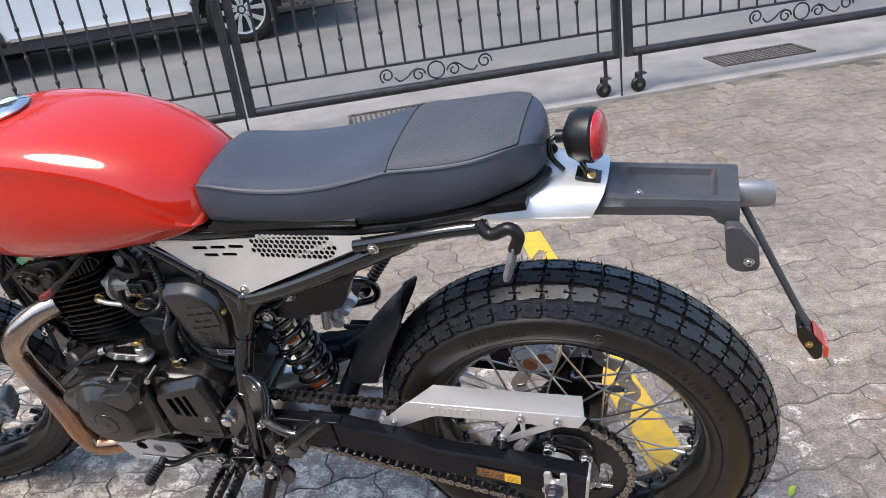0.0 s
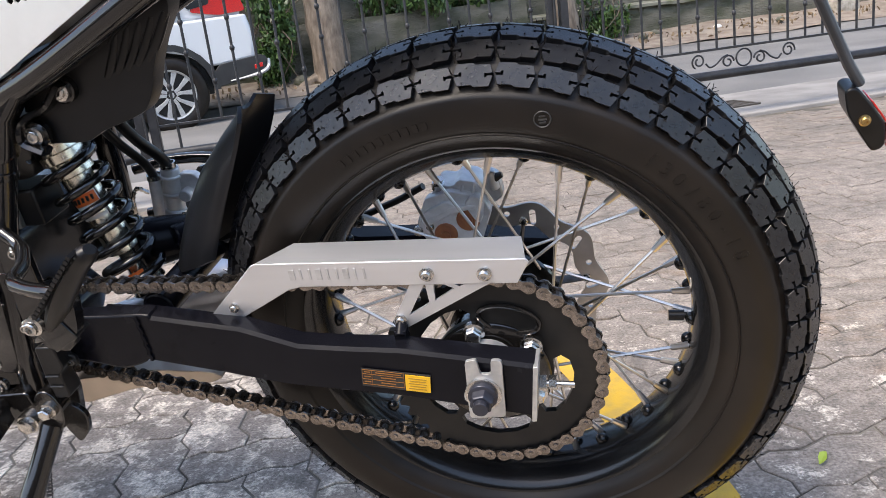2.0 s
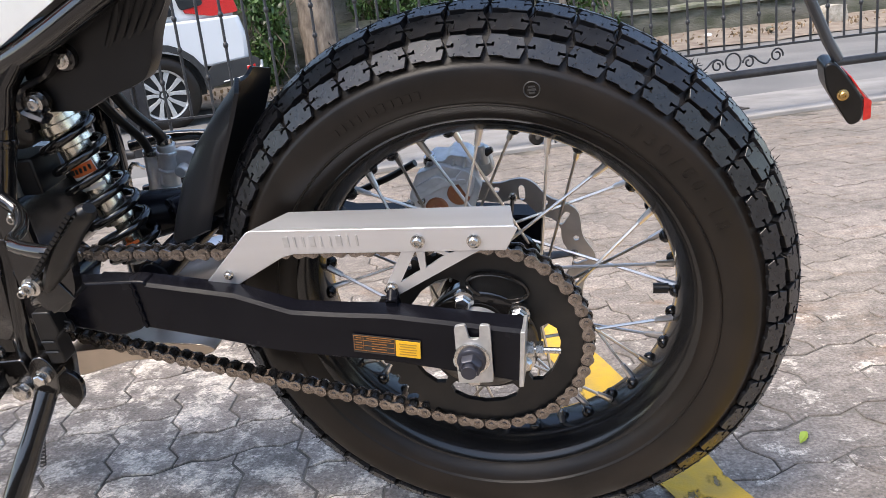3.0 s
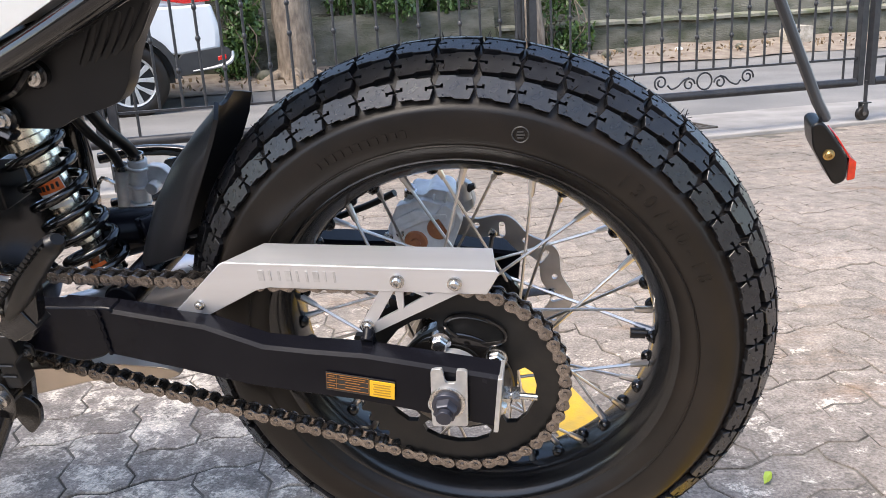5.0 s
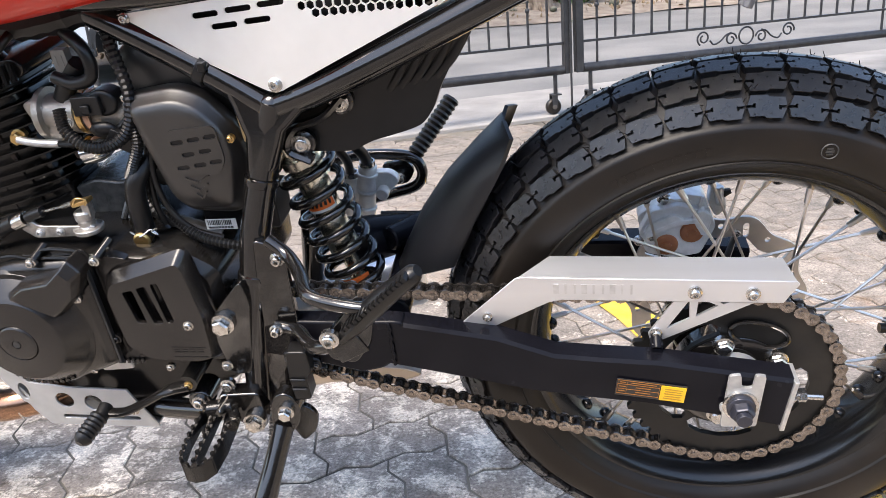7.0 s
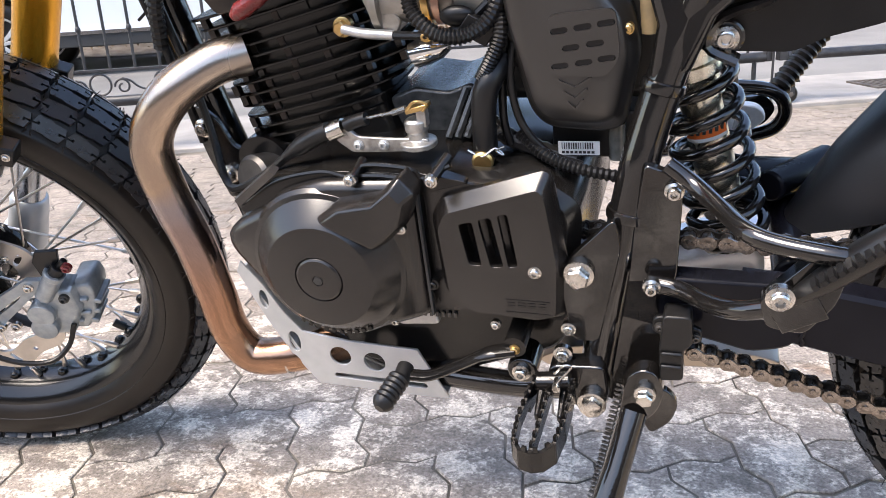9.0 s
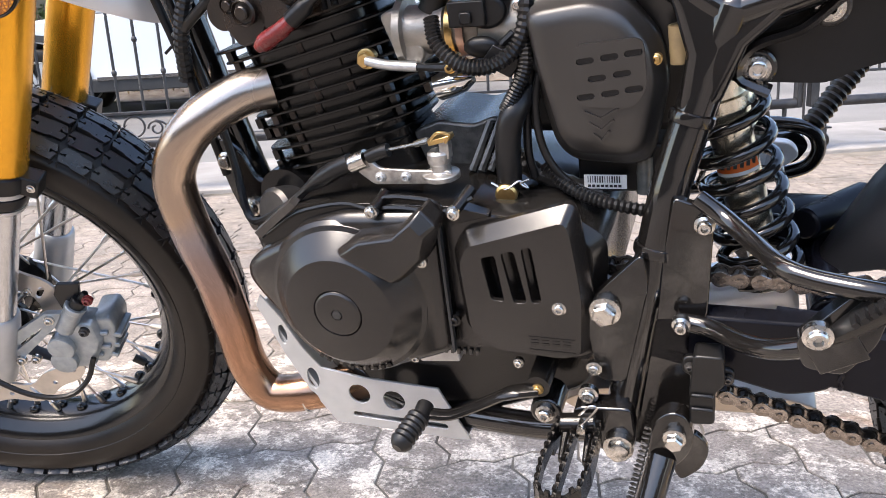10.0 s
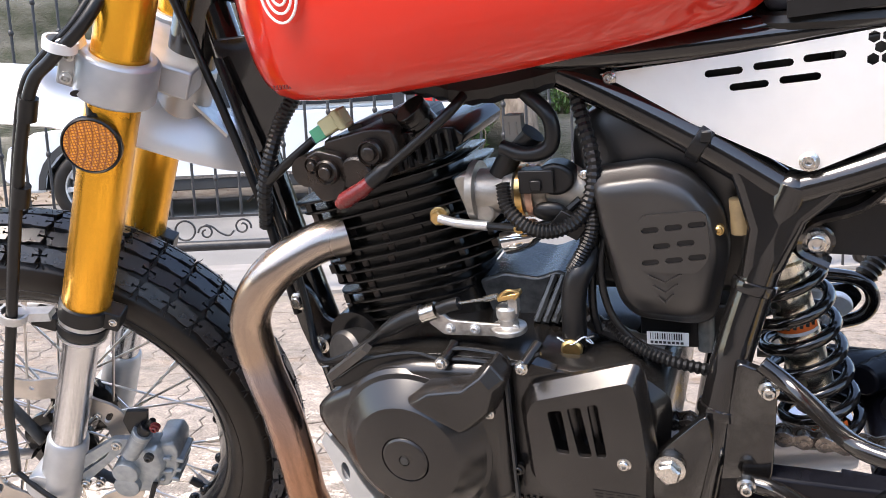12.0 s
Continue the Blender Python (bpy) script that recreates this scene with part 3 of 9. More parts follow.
def tree(base, r, tall, label, crowns, seed):
    root = new("tree")
    root.matrix_basis = Matrix.Translation(base)
    tagged(root, label, "tree")
    rng = random.Random(seed)
    bm = bmesh.new()
    pts = spline([(0, 0, -0.1), (0.03, 0, 0.35), (-0.04, 0.03, 1.4), (0.05, 0, tall)], 6)
    rad = [r * (1.45 if i == 0 else 1.0 + 0.5 * math.exp(-i * 0.55)) * (1 - 0.35 * i / len(pts)) for i in range(len(pts))]
    tube(bm, pts, rad, 16)
    for v in bm.verts:
        v.co += V(v.co.x, v.co.y, 0) * 0.22 * noise.noise(v.co * 3.1)
    for k in range(5):
        a = k * 1.26
        tube(bm, spline([(0, 0, 0.22), (r * 1.5 * math.cos(a), r * 1.5 * math.sin(a), 0.06), (r * 2.6 * math.cos(a + 0.2), r * 2.6 * math.sin(a + 0.2), -0.06)], 4), [r * 0.4 * (1 - 0.09 * i) for i in range(9)], 7)
    part("trunk", bm, BARK, root, smooth=60)
    for c in crowns:
        bm = bmesh.new()
        tube(bm, spline([(0.05, 0, tall - 0.3), (c[0] * 0.4, c[1] * 0.4, (tall + c[2]) / 2), c[:3]], 5), [r * 0.4 * (1 - 0.08 * i) for i in range(11)], 7)
        part("limb", bm, BARK, root)
    bm = bmesh.new()
    for c in crowns:
        for _ in range(9):
            o = V(rng.uniform(-1, 1), rng.uniform(-1, 1), rng.uniform(-0.5, 0.5)) * c[3]
            leaf_cloud(bm, V(*c[:3]) + o, c[3] * 0.5, 60, 0.11, rng)
    if crowns:
        part("crown", bm, LEAF, root)


tree(far(-5.4, FAR_D - 0.55), 0.27, 3.2, "tall roadside tree with a thick rough trunk", [(0.5, -1.5, 4.6, 1.3), (-1.4, -0.6, 4.4, 1.3), (1.6, -0.2, 4.9, 1.3), (0.8, -3.4, 5.0, 1.3), (-1.0, -3.0, 5.2, 1.2), (-2.4, -1.6, 6.3, 1.3), (-3.2, -0.6, 6.9, 1.3), (-1.4, -0.8, 7.2, 1.3), (-4.0, -1.8, 5.8, 1.2)], 5)
tree(far(2.42, FAR_D - 0.45), 0.17, 3.0, "slim rough-barked tree standing before the stone wall", [(0.2, 1.0, 4.3, 0.9)], 11)
tree(far(-0.72, FAR_D - 0.5), 0.255, 3.0, "thick leaning tree trunk with spread roots beside wall", [(0.5, -1.2, 4.2, 1.2), (1.4, -0.6, 4.6, 1.2)], 8)


def bush(c, spread, count, label, seed):
    rng = random.Random(seed)
    bm = bmesh.new()
    for _ in range(14):
        o = V(rng.uniform(-1, 1) * spread[0], rng.uniform(-1, 1) * spread[1], rng.uniform(0, 1) * spread[2])
        leaf_cloud(bm, c + o, 0.24, int(count * 1.7), 0.040, rng)
    ob = part("bush", bm, LEAF)
    tagged(ob, label, "bush")
    for k in range(6):
        s = bmesh.new()
        tube(s, spline([c + V(rng.uniform(-0.3, 0.3), 0, 0), c + V(rng.uniform(-0.4, 0.4), rng.uniform(-0.2, 0.2), 0.5), c + V(rng.uniform(-0.5, 0.5), 0, 1.0)], 4), 0.008, 5)
        part("stem", s, BARK, ob)


bush(far(-6.4, FAR_D - 0.25, 0.1), (0.35, 0.2, 1.6), 80, "dense dark green bush growing against the wall", 1)
bush(far(-4.5, FAR_D + 0.15, 0.95), (0.9, 0.15, 0.7), 60, "green creeper hanging over the wall", 2)
bush(far(-1.38, FAR_D - 0.35, 0.12), (0.22, 0.12, 1.15), 120, "tall leafy green shrub beside the thick trunk", 3)
bush(far(-2.2, FAR_D + 0.2, 0.85), (0.6, 0.15, 0.7), 110, "dense green hedge on top of the wall", 21)
bush(far(0.1, FAR_D + 0.2, 0.85), (0.8, 0.15, 0.6), 130, "dense green hedge on top of the wall", 22)
bush(far(1.4, FAR_D + 0.2, 0.85), (0.6, 0.15, 0.6), 110, "dense green hedge on top of the wall", 23)
bush(far(3.02, FAR_D - 0.2, 0.05), (0.22, 0.12, 1.0), 60, "leafy green shrub at the foot of the wall", 9)

# one large pale boulder at the wall's foot
bm = bmesh.new()
bmesh.ops.create_cube(bm, size=1.0)
bmesh.ops.subdivide_edges(bm, edges=bm.edges[:], cuts=4, use_grid_fill=True)
for v in bm.verts:
    v.co = v.co.lerp(v.co.normalized() * 0.62, 0.35)
    v.co *= 1 + 0.16 * noise.noise(v.co * 2.2)
boulder = part("boulder", bm, surf("pale boulder stone", (0.46, 0.41, 0.35), (0.30, 0.27, 0.22), 0.9, size=0.15, bump=0.9, grain=0.02), smooth=45)
boulder.matrix_basis = Matrix.Translation(far(6.55, FAR_D - 0.42, 0.17)) @ Matrix.Rotation(0.5, 4, "Z") @ Matrix.Diagonal((0.40, 0.30, 0.32, 1))
tagged(boulder, "pale angular boulder lying at the wall's foot", "boulder")

rng = random.Random(12)
for k in range(16):
    bm = bmesh.new()
    bmesh.ops.create_icosphere(bm, subdivisions=2, radius=rng.uniform(0.05, 0.14))
    for v in bm.verts:
        v.co *= 1 + 0.3 * noise.noise(v.co * 9 + V(k, 0, 0))
        v.co.z *= 0.7
    ob = part("rock", bm, STONE if k % 4 else PAPER, smooth=60)
    ob.matrix_basis = Matrix.Translation(far(rng.uniform(-5.5, 5.5), FAR_D - rng.uniform(0.25, 0.8), 0.12))
    tagged(ob, "loose rubble stone lying on the verge" if k % 4 else "pale broken stone lying on the verge", "rock", group="verge rubble")
bm = bmesh.new()
for _ in range(1300):
    p = far(rng.uniform(-7, 8), FAR_D - 1.35 + 1.3 * rng.random() ** 0.6, 0.0)
    leaf_cloud(bm, p + V(0, 0, 0.05 + 0.1 * rng.random()), 0.02, 1, 0.035, rng, 0.2)
tagged(part("leaf_litter", bm, DRY_LEAF), "brown dry leaves scattered along the verge", "leaves", kind="stuff")

# plain unseen wall added behind the camera, to darken and brown the reflections
bm = bmesh.new()
box(bm, (-1.0, -7.0, 1.2), (18, 0.25, 2.44))
tagged(part("wall_near", bm, surf("plastered wall", (0.13, 0.10, 0.08), (0.10, 0.078, 0.062), 0.8, size=0.8, bump=0.4, grain=0.02)), "plain brown plastered wall, added out of view for reflections", "wall", kind="structure")

# one fresh leaf fallen on the pavers
bm = bmesh.new()
loft(bm, [[V(0.396 + dx * 0.5 + w * 0.35, 0.24 + dx - w, 0.003 + 0.004 * abs(w) / 0.008) for w in (-k, 0.0, k)] for dx, k in ((-0.016, 0.001), (-0.008, 0.007), (0.002, 0.009), (0.011, 0.005), (0.018, 0.001))], closed=False, cap=False)
tagged(part("leaf", bm, surf("fresh yellow-green leaf", (0.42, 0.52, 0.05), (0.34, 0.42, 0.04), 0.5, size=0.02)), "small fresh yellow-green leaf lying on the pavers", "leaf")

from mathutils.geometry import tessellate_polygon


def pierced(bm, poly, holes, y0, y1):
    """A sheet with the outline poly in (x, z) and holes cut right through it."""
    loops = [list(poly)] + [list(h) for h in holes]
    flat = [p for lp in loops for p in lp]
    front = [bm.verts.new((x, y0, z)) for x, z in flat]
    back = [bm.verts.new((x, y1, z)) for x, z in flat]
    for a, b, c in tessellate_polygon([[V(x, z, 0) for x, z in lp] for lp in loops]):
        bm.faces.new((front[a], front[b], front[c]))
        bm.faces.new((back[c], back[b], back[a]))
    k = 0
    for lp in loops:
        for i in range(len(lp)):
            j = (i + 1) % len(lp)
            bm.faces.new((front[k + i], front[k + j], back[k + j], back[k + i]))
        k += len(lp)


def ngon(c, r, n, turn=0.0, sx=1.0):
    return [(c[0] + sx * r * math.cos(turn + 2 * math.pi * i / n), c[1] + r * math.sin(turn + 2 * math.pi * i / n)) for i in range(n)]


def slot2d(c, length, height, tilt=0.0):
    pts = []
    for s in (1, -1):
        for k in range(5):
            a = -math.pi / 2 + math.pi * k / 4
            x, z = s * ((length - height) / 2 + height / 2 * math.cos(a)), s * height / 2 * math.sin(a)
            pts.append((c[0] + x * math.cos(tilt) - z * math.sin(tilt), c[1] + x * math.sin(tilt) + z * math.cos(tilt)))
    return pts


# ---- the motorcycle: x runs back from the rear axle, y to its right, z up; it leans on its side stand ----
LEAN, AXLE_Z = 12.41, 0.3335
bike = new("motorcycle")
bike.matrix_basis = pose(0, 0, AXLE_Z, LEAN, 0, 0)
tagged(bike, "red and black scrambler motorcycle leaning on its side stand", "motorcycle")
R_TYRE = 0.333


def tyre_section(k, s, kr):
    """(radius, half width) of the carcass: k scales the crown's radius, kr the rim's."""
    b, t = 0.2285 * kr, 0.3315 * k
    return [(b + (r - 0.2285) / 0.097 * (t - b), w * s) for r, w in ((0.2285, 0.040), (0.232, 0.050), (0.2440, 0.0605), (0.258, 0.0655), (0.272, 0.0668), (0.2825, 0.0650), (0.2865, 0.0632), (0.2880, 0.0600), (0.2925, 0.0560), (0.298, 0.0512), (0.3055, 0.0447), (0.3114, 0.0387), (0.3168, 0.0310), (0.3208, 0.0234), (0.3245, 0.0118), (0.3255, 0.0))]


def tread_point(a, w, h, k, s):
    """A place on the crown: a round the wheel, w across it (in metres along the crown), h above the carcass."""
    crown = 0.060
    lift = w / crown
    y = crown * math.sin(lift) * s
    r = (0.3315 - crown * (1 - math.cos(lift))) * k
    return V((r + h * math.cos(lift)) * math.sin(a), y + h * math.sin(lift), (r + h * math.cos(lift)) * math.cos(a))


def block_outline(q, hw, e):
    """One tread block: a long hexagon, its long sides stepped at the middle, a keyhole slot cut into each point."""
    half = [(0.5, 0.15), (0.37, 0.12), (0.355, 0.28), (0.295, 0.28), (0.295, -0.12), (0.37, -0.08), (0.5, -0.12), (0.435, -0.84), (0.07, -0.84), (0.0, -1.0), (-0.405, -1.0)]
    pts = [(u * q, v * hw * e) for u, v in half] + [(-u * q, -v * hw * e) for u, v in half]
    return pts


def wheel(name, root, k, s, label, rim_label, hub_r, kr=1.0, N=49):
    """A spoked wheel at the origin; k scales the tyre's radius, s its width, kr the rim."""
    bm = bmesh.new()
    rim = [(0.2295, -0.040), (0.240, -0.043), (0.2405, -0.0475), (0.236, -0.0505), (0.2285, -0.0485), (0.222, -0.040), (0.2135, -0.030), (0.2085, -0.020), (0.2075, 0.0),
           (0.2085, 0.020), (0.2135, 0.030), (0.222, 0.040), (0.2285, 0.0485), (0.236, 0.0505), (0.2405, 0.0475), (0.240, 0.043), (0.2295, 0.040), (0.214, 0.016), (0.214, -0.016)]
    revolve(bm, (0, 0, 0), (0, 1, 0), [(r * kr, w * s) for r, w in rim], 96, shut=True)
    w = part(name, bm, RIM_BLACK, root, rim_label, smooth=50)
    bm = bmesh.new()
    half = tyre_section(k, s, kr)
    prof = [(r, -y) for r, y in half] + [(r, y) for r, y in reversed(half[:-1])]
    revolve(bm, (0, 0, 0), (0, 1, 0), prof + [(0.222 * kr, 0.036 * s), (0.222 * kr, -0.036 * s)], 120, shut=True)
    # raised rings on the sidewall, and tie bars between the shoulder blocks
    for side in (-1, 1):
        for rr, ww in ((0.250, 0.0630), ):
            revolve(bm, (0, 0, 0), (0, side, 0), [((rr - 0.0022) * kr, ww * s - 0.002), (rr * kr, ww * s + 0.0012), ((rr + 0.0022) * kr, ww * s - 0.002)], 120, shut=True)
        for i in range(N):
            for d in (-0.0032, 0.0032):
                a = 2 * math.pi * (i + 0.5) / N
                tube(bm, [tread_point(a + d * 2.0, side * 0.0722 * s, 0.0004, k, 1.0), tread_point(a + d * 5.5, side * 0.0795 * s, 0.0002, k, 1.0)], 0.0012, 4)
    part("tyre", bm, RUBBER, w, label, smooth=50)
    # tread blocks in six rows, point to point
    pitch = 2 * math.pi / N
    for j, wc in enumerate((-0.0605, -0.0363, -0.0121, 0.0121, 0.0363, 0.0605)):
        hw = 0.0103
        shape = block_outline(pitch - 0.0022 / (0.331 * k), hw, 1 if j % 2 else -1)
        bm = bmesh.new()
        base = [tread_point(a, (wc + d) * s, -0.003, k, 1.0) for a, d in shape]
        top = [tread_point(a, (wc + d) * s, 0.0072, k, 1.0) for a, d in shape]
        cap = [tread_point(a * 0.985, (wc + d * 0.97) * s, 0.0076, k, 1.0) for a, d in shape]
        loft(bm, [base, top, cap])
        # small moulded vents on the block's face
        for u, v in ((0.30, 0.62), (-0.30, -0.62), (0.10, -0.55), (-0.16, 0.6)):
            p, q = tread_point(u * pitch, (wc + v * hw) * s, 0.0070, k, 1.0), tread_point(u * pitch, (wc + v * hw) * s, 0.0084, k, 1.0)
            cyl(bm, p, q, 0.0009, n=5)
        blk = part("tread_block", bm, TREAD, w, smooth=30)
        for i in range(1, N):
            again(blk, Matrix.Rotation(i * pitch, 4, "Y"))
    # moulding hairs left on the new rubber
    bm = bmesh.new()
    rng = random.Random(7)
    for i in range(330):
        a, ww = rng.uniform(0, 2 * math.pi), rng.choice((-0.0485, -0.0242, 0.0, 0.0242, 0.0485, -0.0605, 0.0605)) + rng.uniform(-0.004, 0.004)
        a = 2 * math.pi / N * (round(a / (2 * math.pi / N)) + rng.gauss(0.5, 0.13))
        p, q = tread_point(a, ww * s, 0.0, k, 1.0), tread_point(a + rng.uniform(-0.03, 0.03), ww * s + rng.uniform(-0.006, 0.006), rng.uniform(0.009, 0.0145), k, 1.0)
        tube(bm, [p, q], 0.00045, 3)
    part("moulding_hairs", bm, RUBBER, w)["kind"] = "stuff"
    # hub
    bm = bmesh.new()
    revolve(bm, (0, 0, 0), (0, 1, 0), [(0.018, -0.062), (0.034, -0.060), (0.036, -0.045), (hub_r, -0.042), (hub_r, -0.034), (0.032, -0.028), (0.030, 0.0), (0.032, 0.028), (hub_r, 0.034), (hub_r, 0.042), (0.036, 0.045), (0.034, 0.060), (0.018, 0.062)], 40, shut=True)
    part("hub", bm, ENGINE, w)
    # 36 spokes, four kinds
    for side in (-1, 1):
        for turn in (-1, 1):
            bm = bmesh.new()
            h0 = 0.0
            r0 = V(hub_r * 0.93 * math.sin(h0), side * (0.0385 + 0.004 * turn), hub_r * 0.93 * math.cos(h0))
            a1 = h0 + turn * radians(52)
            r1 = V(0.2085 * kr * math.sin(a1), side * 0.006, 0.2085 * kr * math.cos(a1))
            tube(bm, [r0, r0.lerp(r1, 0.5), r1], 0.0018, 6)
            d = (r1 - r0).normalized()
            cyl(bm, r1 - d * 0.022, r1 - d * 0.002, 0.0033, 0.0044, 8)
            sp = part("spoke", bm, SPOKE, w)
            off = radians(40) * (0.0 if turn > 0 else 0.5) + (radians(10) if side > 0 else 0) - turn * radians(52)
            sp.matrix_basis = Matrix.Rotation(off, 4, "Y")
            for i in range(1, 9):
                again(sp, Matrix.Rotation(off + i * radians(40), 4, "Y"))
    # black nipple seats dimpled into the rim
    bm = bmesh.new()
    ball(bm, (0, 0.006, 0.2075 * kr), 0.0082, 8)
    seat0 = part("nipple_seat", bm, RIM_BLACK, w)
    for i in range(1, 36):
        again(seat0, Matrix.Rotation(radians(10) * i, 4, "Y") @ Matrix.Scale(1 if i % 2 == 0 else -1, 4, (0, 1, 0)))
    # valve
    bm = bmesh.new()
    cyl(bm, (0.207 * kr, 0, 0), (0.198 * kr, 0, 0), 0.004, n=10)
    cyl(bm, (0.199 * kr, 0, 0), (0.182 * kr, 0, 0), 0.0062, n=12)
    part("valve", bm, PLASTIC, w)
    return w


def brake_disc(parent, y, r, inner):
    """A wavy disc with slots and holes cut right through it."""
    bm = bmesh.new()
    n = 120
    out = [((r + 0.005 * math.cos(10 * a)) * math.cos(a), (r + 0.005 * math.cos(10 * a)) * math.sin(a)) for a in [2 * math.pi * i / n for i in range(n)]]
    holes = [[((inner + 0.004 * math.cos(10 * a)) * math.cos(a), (inner + 0.004 * math.cos(10 * a)) * math.sin(a)) for a in [2 * math.pi * i / 60 for i in range(60)]]]
    c = (r + inner) / 2
    for i in range(10):
        a = 2 * math.pi * i / 10
        holes.append(slot2d((c * math.cos(a), c * math.sin(a)), 0.020, 0.0075, a + 0.35))
        a += math.pi / 10
        holes.append(ngon((c * math.cos(a), c * math.sin(a)), 0.0036, 10))
    pierced(bm, out, holes, y - 0.002, y + 0.002)
    disc = part("brake_disc", bm, DISC, parent, "wavy slotted steel brake disc", smooth=30)
    bm = bmesh.new()
    for i in range(5):
        a = 2 * math.pi * i / 5
        tube(bm, [V(0.025 * math.cos(a), y, 0.025 * math.sin(a)), V((inner + 0.006) * math.cos(a + 0.1), y, (inner + 0.006) * math.sin(a + 0.1))], [0.012, 0.008], 8, flat=0.3)
    part("spider", bm, DULL, disc)
    for i in range(5):
        a = 2 * math.pi * i / 5 + 0.1
        bolt("bolt", ((inner + 0.006) * math.cos(a), y - 0.003, (inner + 0.006) * math.sin(a)), 0.0055, disc, STEEL)
    return disc


rear = wheel("rear_wheel", bike, 1.0, 1.0, "new black flat-track tyre with blocky tread", "black spoked rim", 0.062)
rear.matrix_basis = Matrix.Rotation(0.04, 4, "Y")
brake_disc(rear, 0.072, 0.112, 0.085)

# sidewall lettering that can be read, moulded in the rubber
for txt, ang, rad, size in (("130/80-18", 51, 0.2745, 0.021),):
    for i, ch in enumerate(txt):
        cu = bpy.data.curves.new("letter", "FONT")
        cu.body, cu.size, cu.extrude, cu.align_x = ch, size, 0.0007, "CENTER"
        tmp = bpy.data.objects.new("letter", cu)
        scene.collection.objects.link(tmp)
        deps = bpy.context.evaluated_depsgraph_get()
        me = bpy.data.meshes.new_from_object(tmp.evaluated_get(deps))
        bpy.data.objects.remove(tmp)
        me.materials.clear()
        me.materials.append(RUBBER)
        ob = new("letter", me)
        ob.parent = rear
        a = radians(ang + (i - 4) * 3.6)
        ob.matrix_basis = Matrix.Rotation(a, 4, "Y") @ Matrix.Translation((0, -0.0664, rad - size * 0.35 - 0.004)) @ Matrix.Rotation(radians(90), 4, "X")
bm = bmesh.new()
revolve(bm, (0.073, -0.0667, 0.2605), (0, -1, 0), [(0.0070, 0), (0.0078, 0.001), (0.0086, 0)], 24, shut=True)
box(bm, (0.073, -0.0669, 0.2605), (0.008, 0.001, 0.0022))
box(bm, (0.073, -0.0669, 0.2635), (0.006, 0.001, 0.0016))
box(bm, (0.073, -0.0669, 0.2575), (0.006, 0.001, 0.0016))
part("moulded_mark", bm, surf("worn rubber mark", (0.035, 0.034, 0.032), None, 0.55), rear).matrix_basis = Matrix.Rotation(-0.04, 4, "Y")
bm = bmesh.new()
box(bm, (0, -0.0667, 0.268), (0.006, 0.0014, 0.008))
mark = part("moulded_letter", bm, RUBBER, rear)
mark.matrix_basis = Matrix.Rotation(radians(-32), 4, "Y")
for i in range(1, 11):
    again(mark, Matrix.Rotation(radians(-32 + i * 2.1), 4, "Y"))

# ---- front wheel and fork, turned a little to the left about the steering head ----
RAKE, STEER = radians(27.2), radians(19.9)
UP = V(math.sin(RAKE), 0, math.cos(RAKE))
FWD = V(-math.cos(RAKE), 0, math.sin(RAKE))
HEAD_POINT = V(-1.102, 0, 0.45)
TURN = Matrix.Rotation(STEER, 3, UP)


def steer(along, across, ahead):
    """A place on the steered front end: along the head's axis from HEAD_POINT, across to the right, ahead of the axis."""
    return HEAD_POINT + UP * along + TURN @ (FWD * ahead + V(0, across, 0))


front_axis = (TURN @ V(0, 1, 0)).normalized()
front_c = steer(-0.548, 0, 0.072)
front = wheel("front_wheel", bike, 0.985, 0.90, "new black flat-track front tyre with blocky tread", "black spoked rim", 0.05, 1.03, 48)
fx = front_axis.cross(UP).normalized()
FM = Matrix((fx, front_axis, fx.cross(front_axis))).transposed().to_4x4()
front.matrix_basis = Matrix.Translation(front_c) @ FM @ Matrix.Rotation(0.3, 4, "Y")
brake_disc(front, -0.066, 0.13, 0.098)


# ---- fuel tank ----
def tank_ring(x, w, zb, zt, e):
    """One cross-section: flat-sided, with a shoulder crease e from the top and a rounded top."""
    sh = zt - e
    k = max(0.0, min(1.0, (-0.545 - x) / 0.05)) * max(0.0, min(1.0, (x + 0.95) / 0.06))
    half = [(0.0, zb + 0.006), (w * 0.6, zb + 0.002), (w * 0.80, zb), (w * 0.865, zb + 0.005), (w * 0.92, zb + 0.020), (w * 0.985, zb + (sh - zb) * 0.36), (w * (0.99 - 0.03 * k), zb + (sh - zb) * 0.68), (w * (0.95 - 0.07 * k), sh - 0.012), (w * (0.94 - 0.04 * k), sh - 0.003), (w * (0.925 - 0.05 * k), sh + 0.003),
            (w * 0.82, sh + e * 0.40), (w * 0.70, sh + e * 0.66), (w * 0.54, sh + e * 0.84), (w * 0.36, sh + e * 0.945), (w * 0.18, sh + e * 0.99), (0.0, zt)]
    return [V(x, -y, z) for y, z in half] + [V(x, y, z) for y, z in reversed(half[1:-1])]


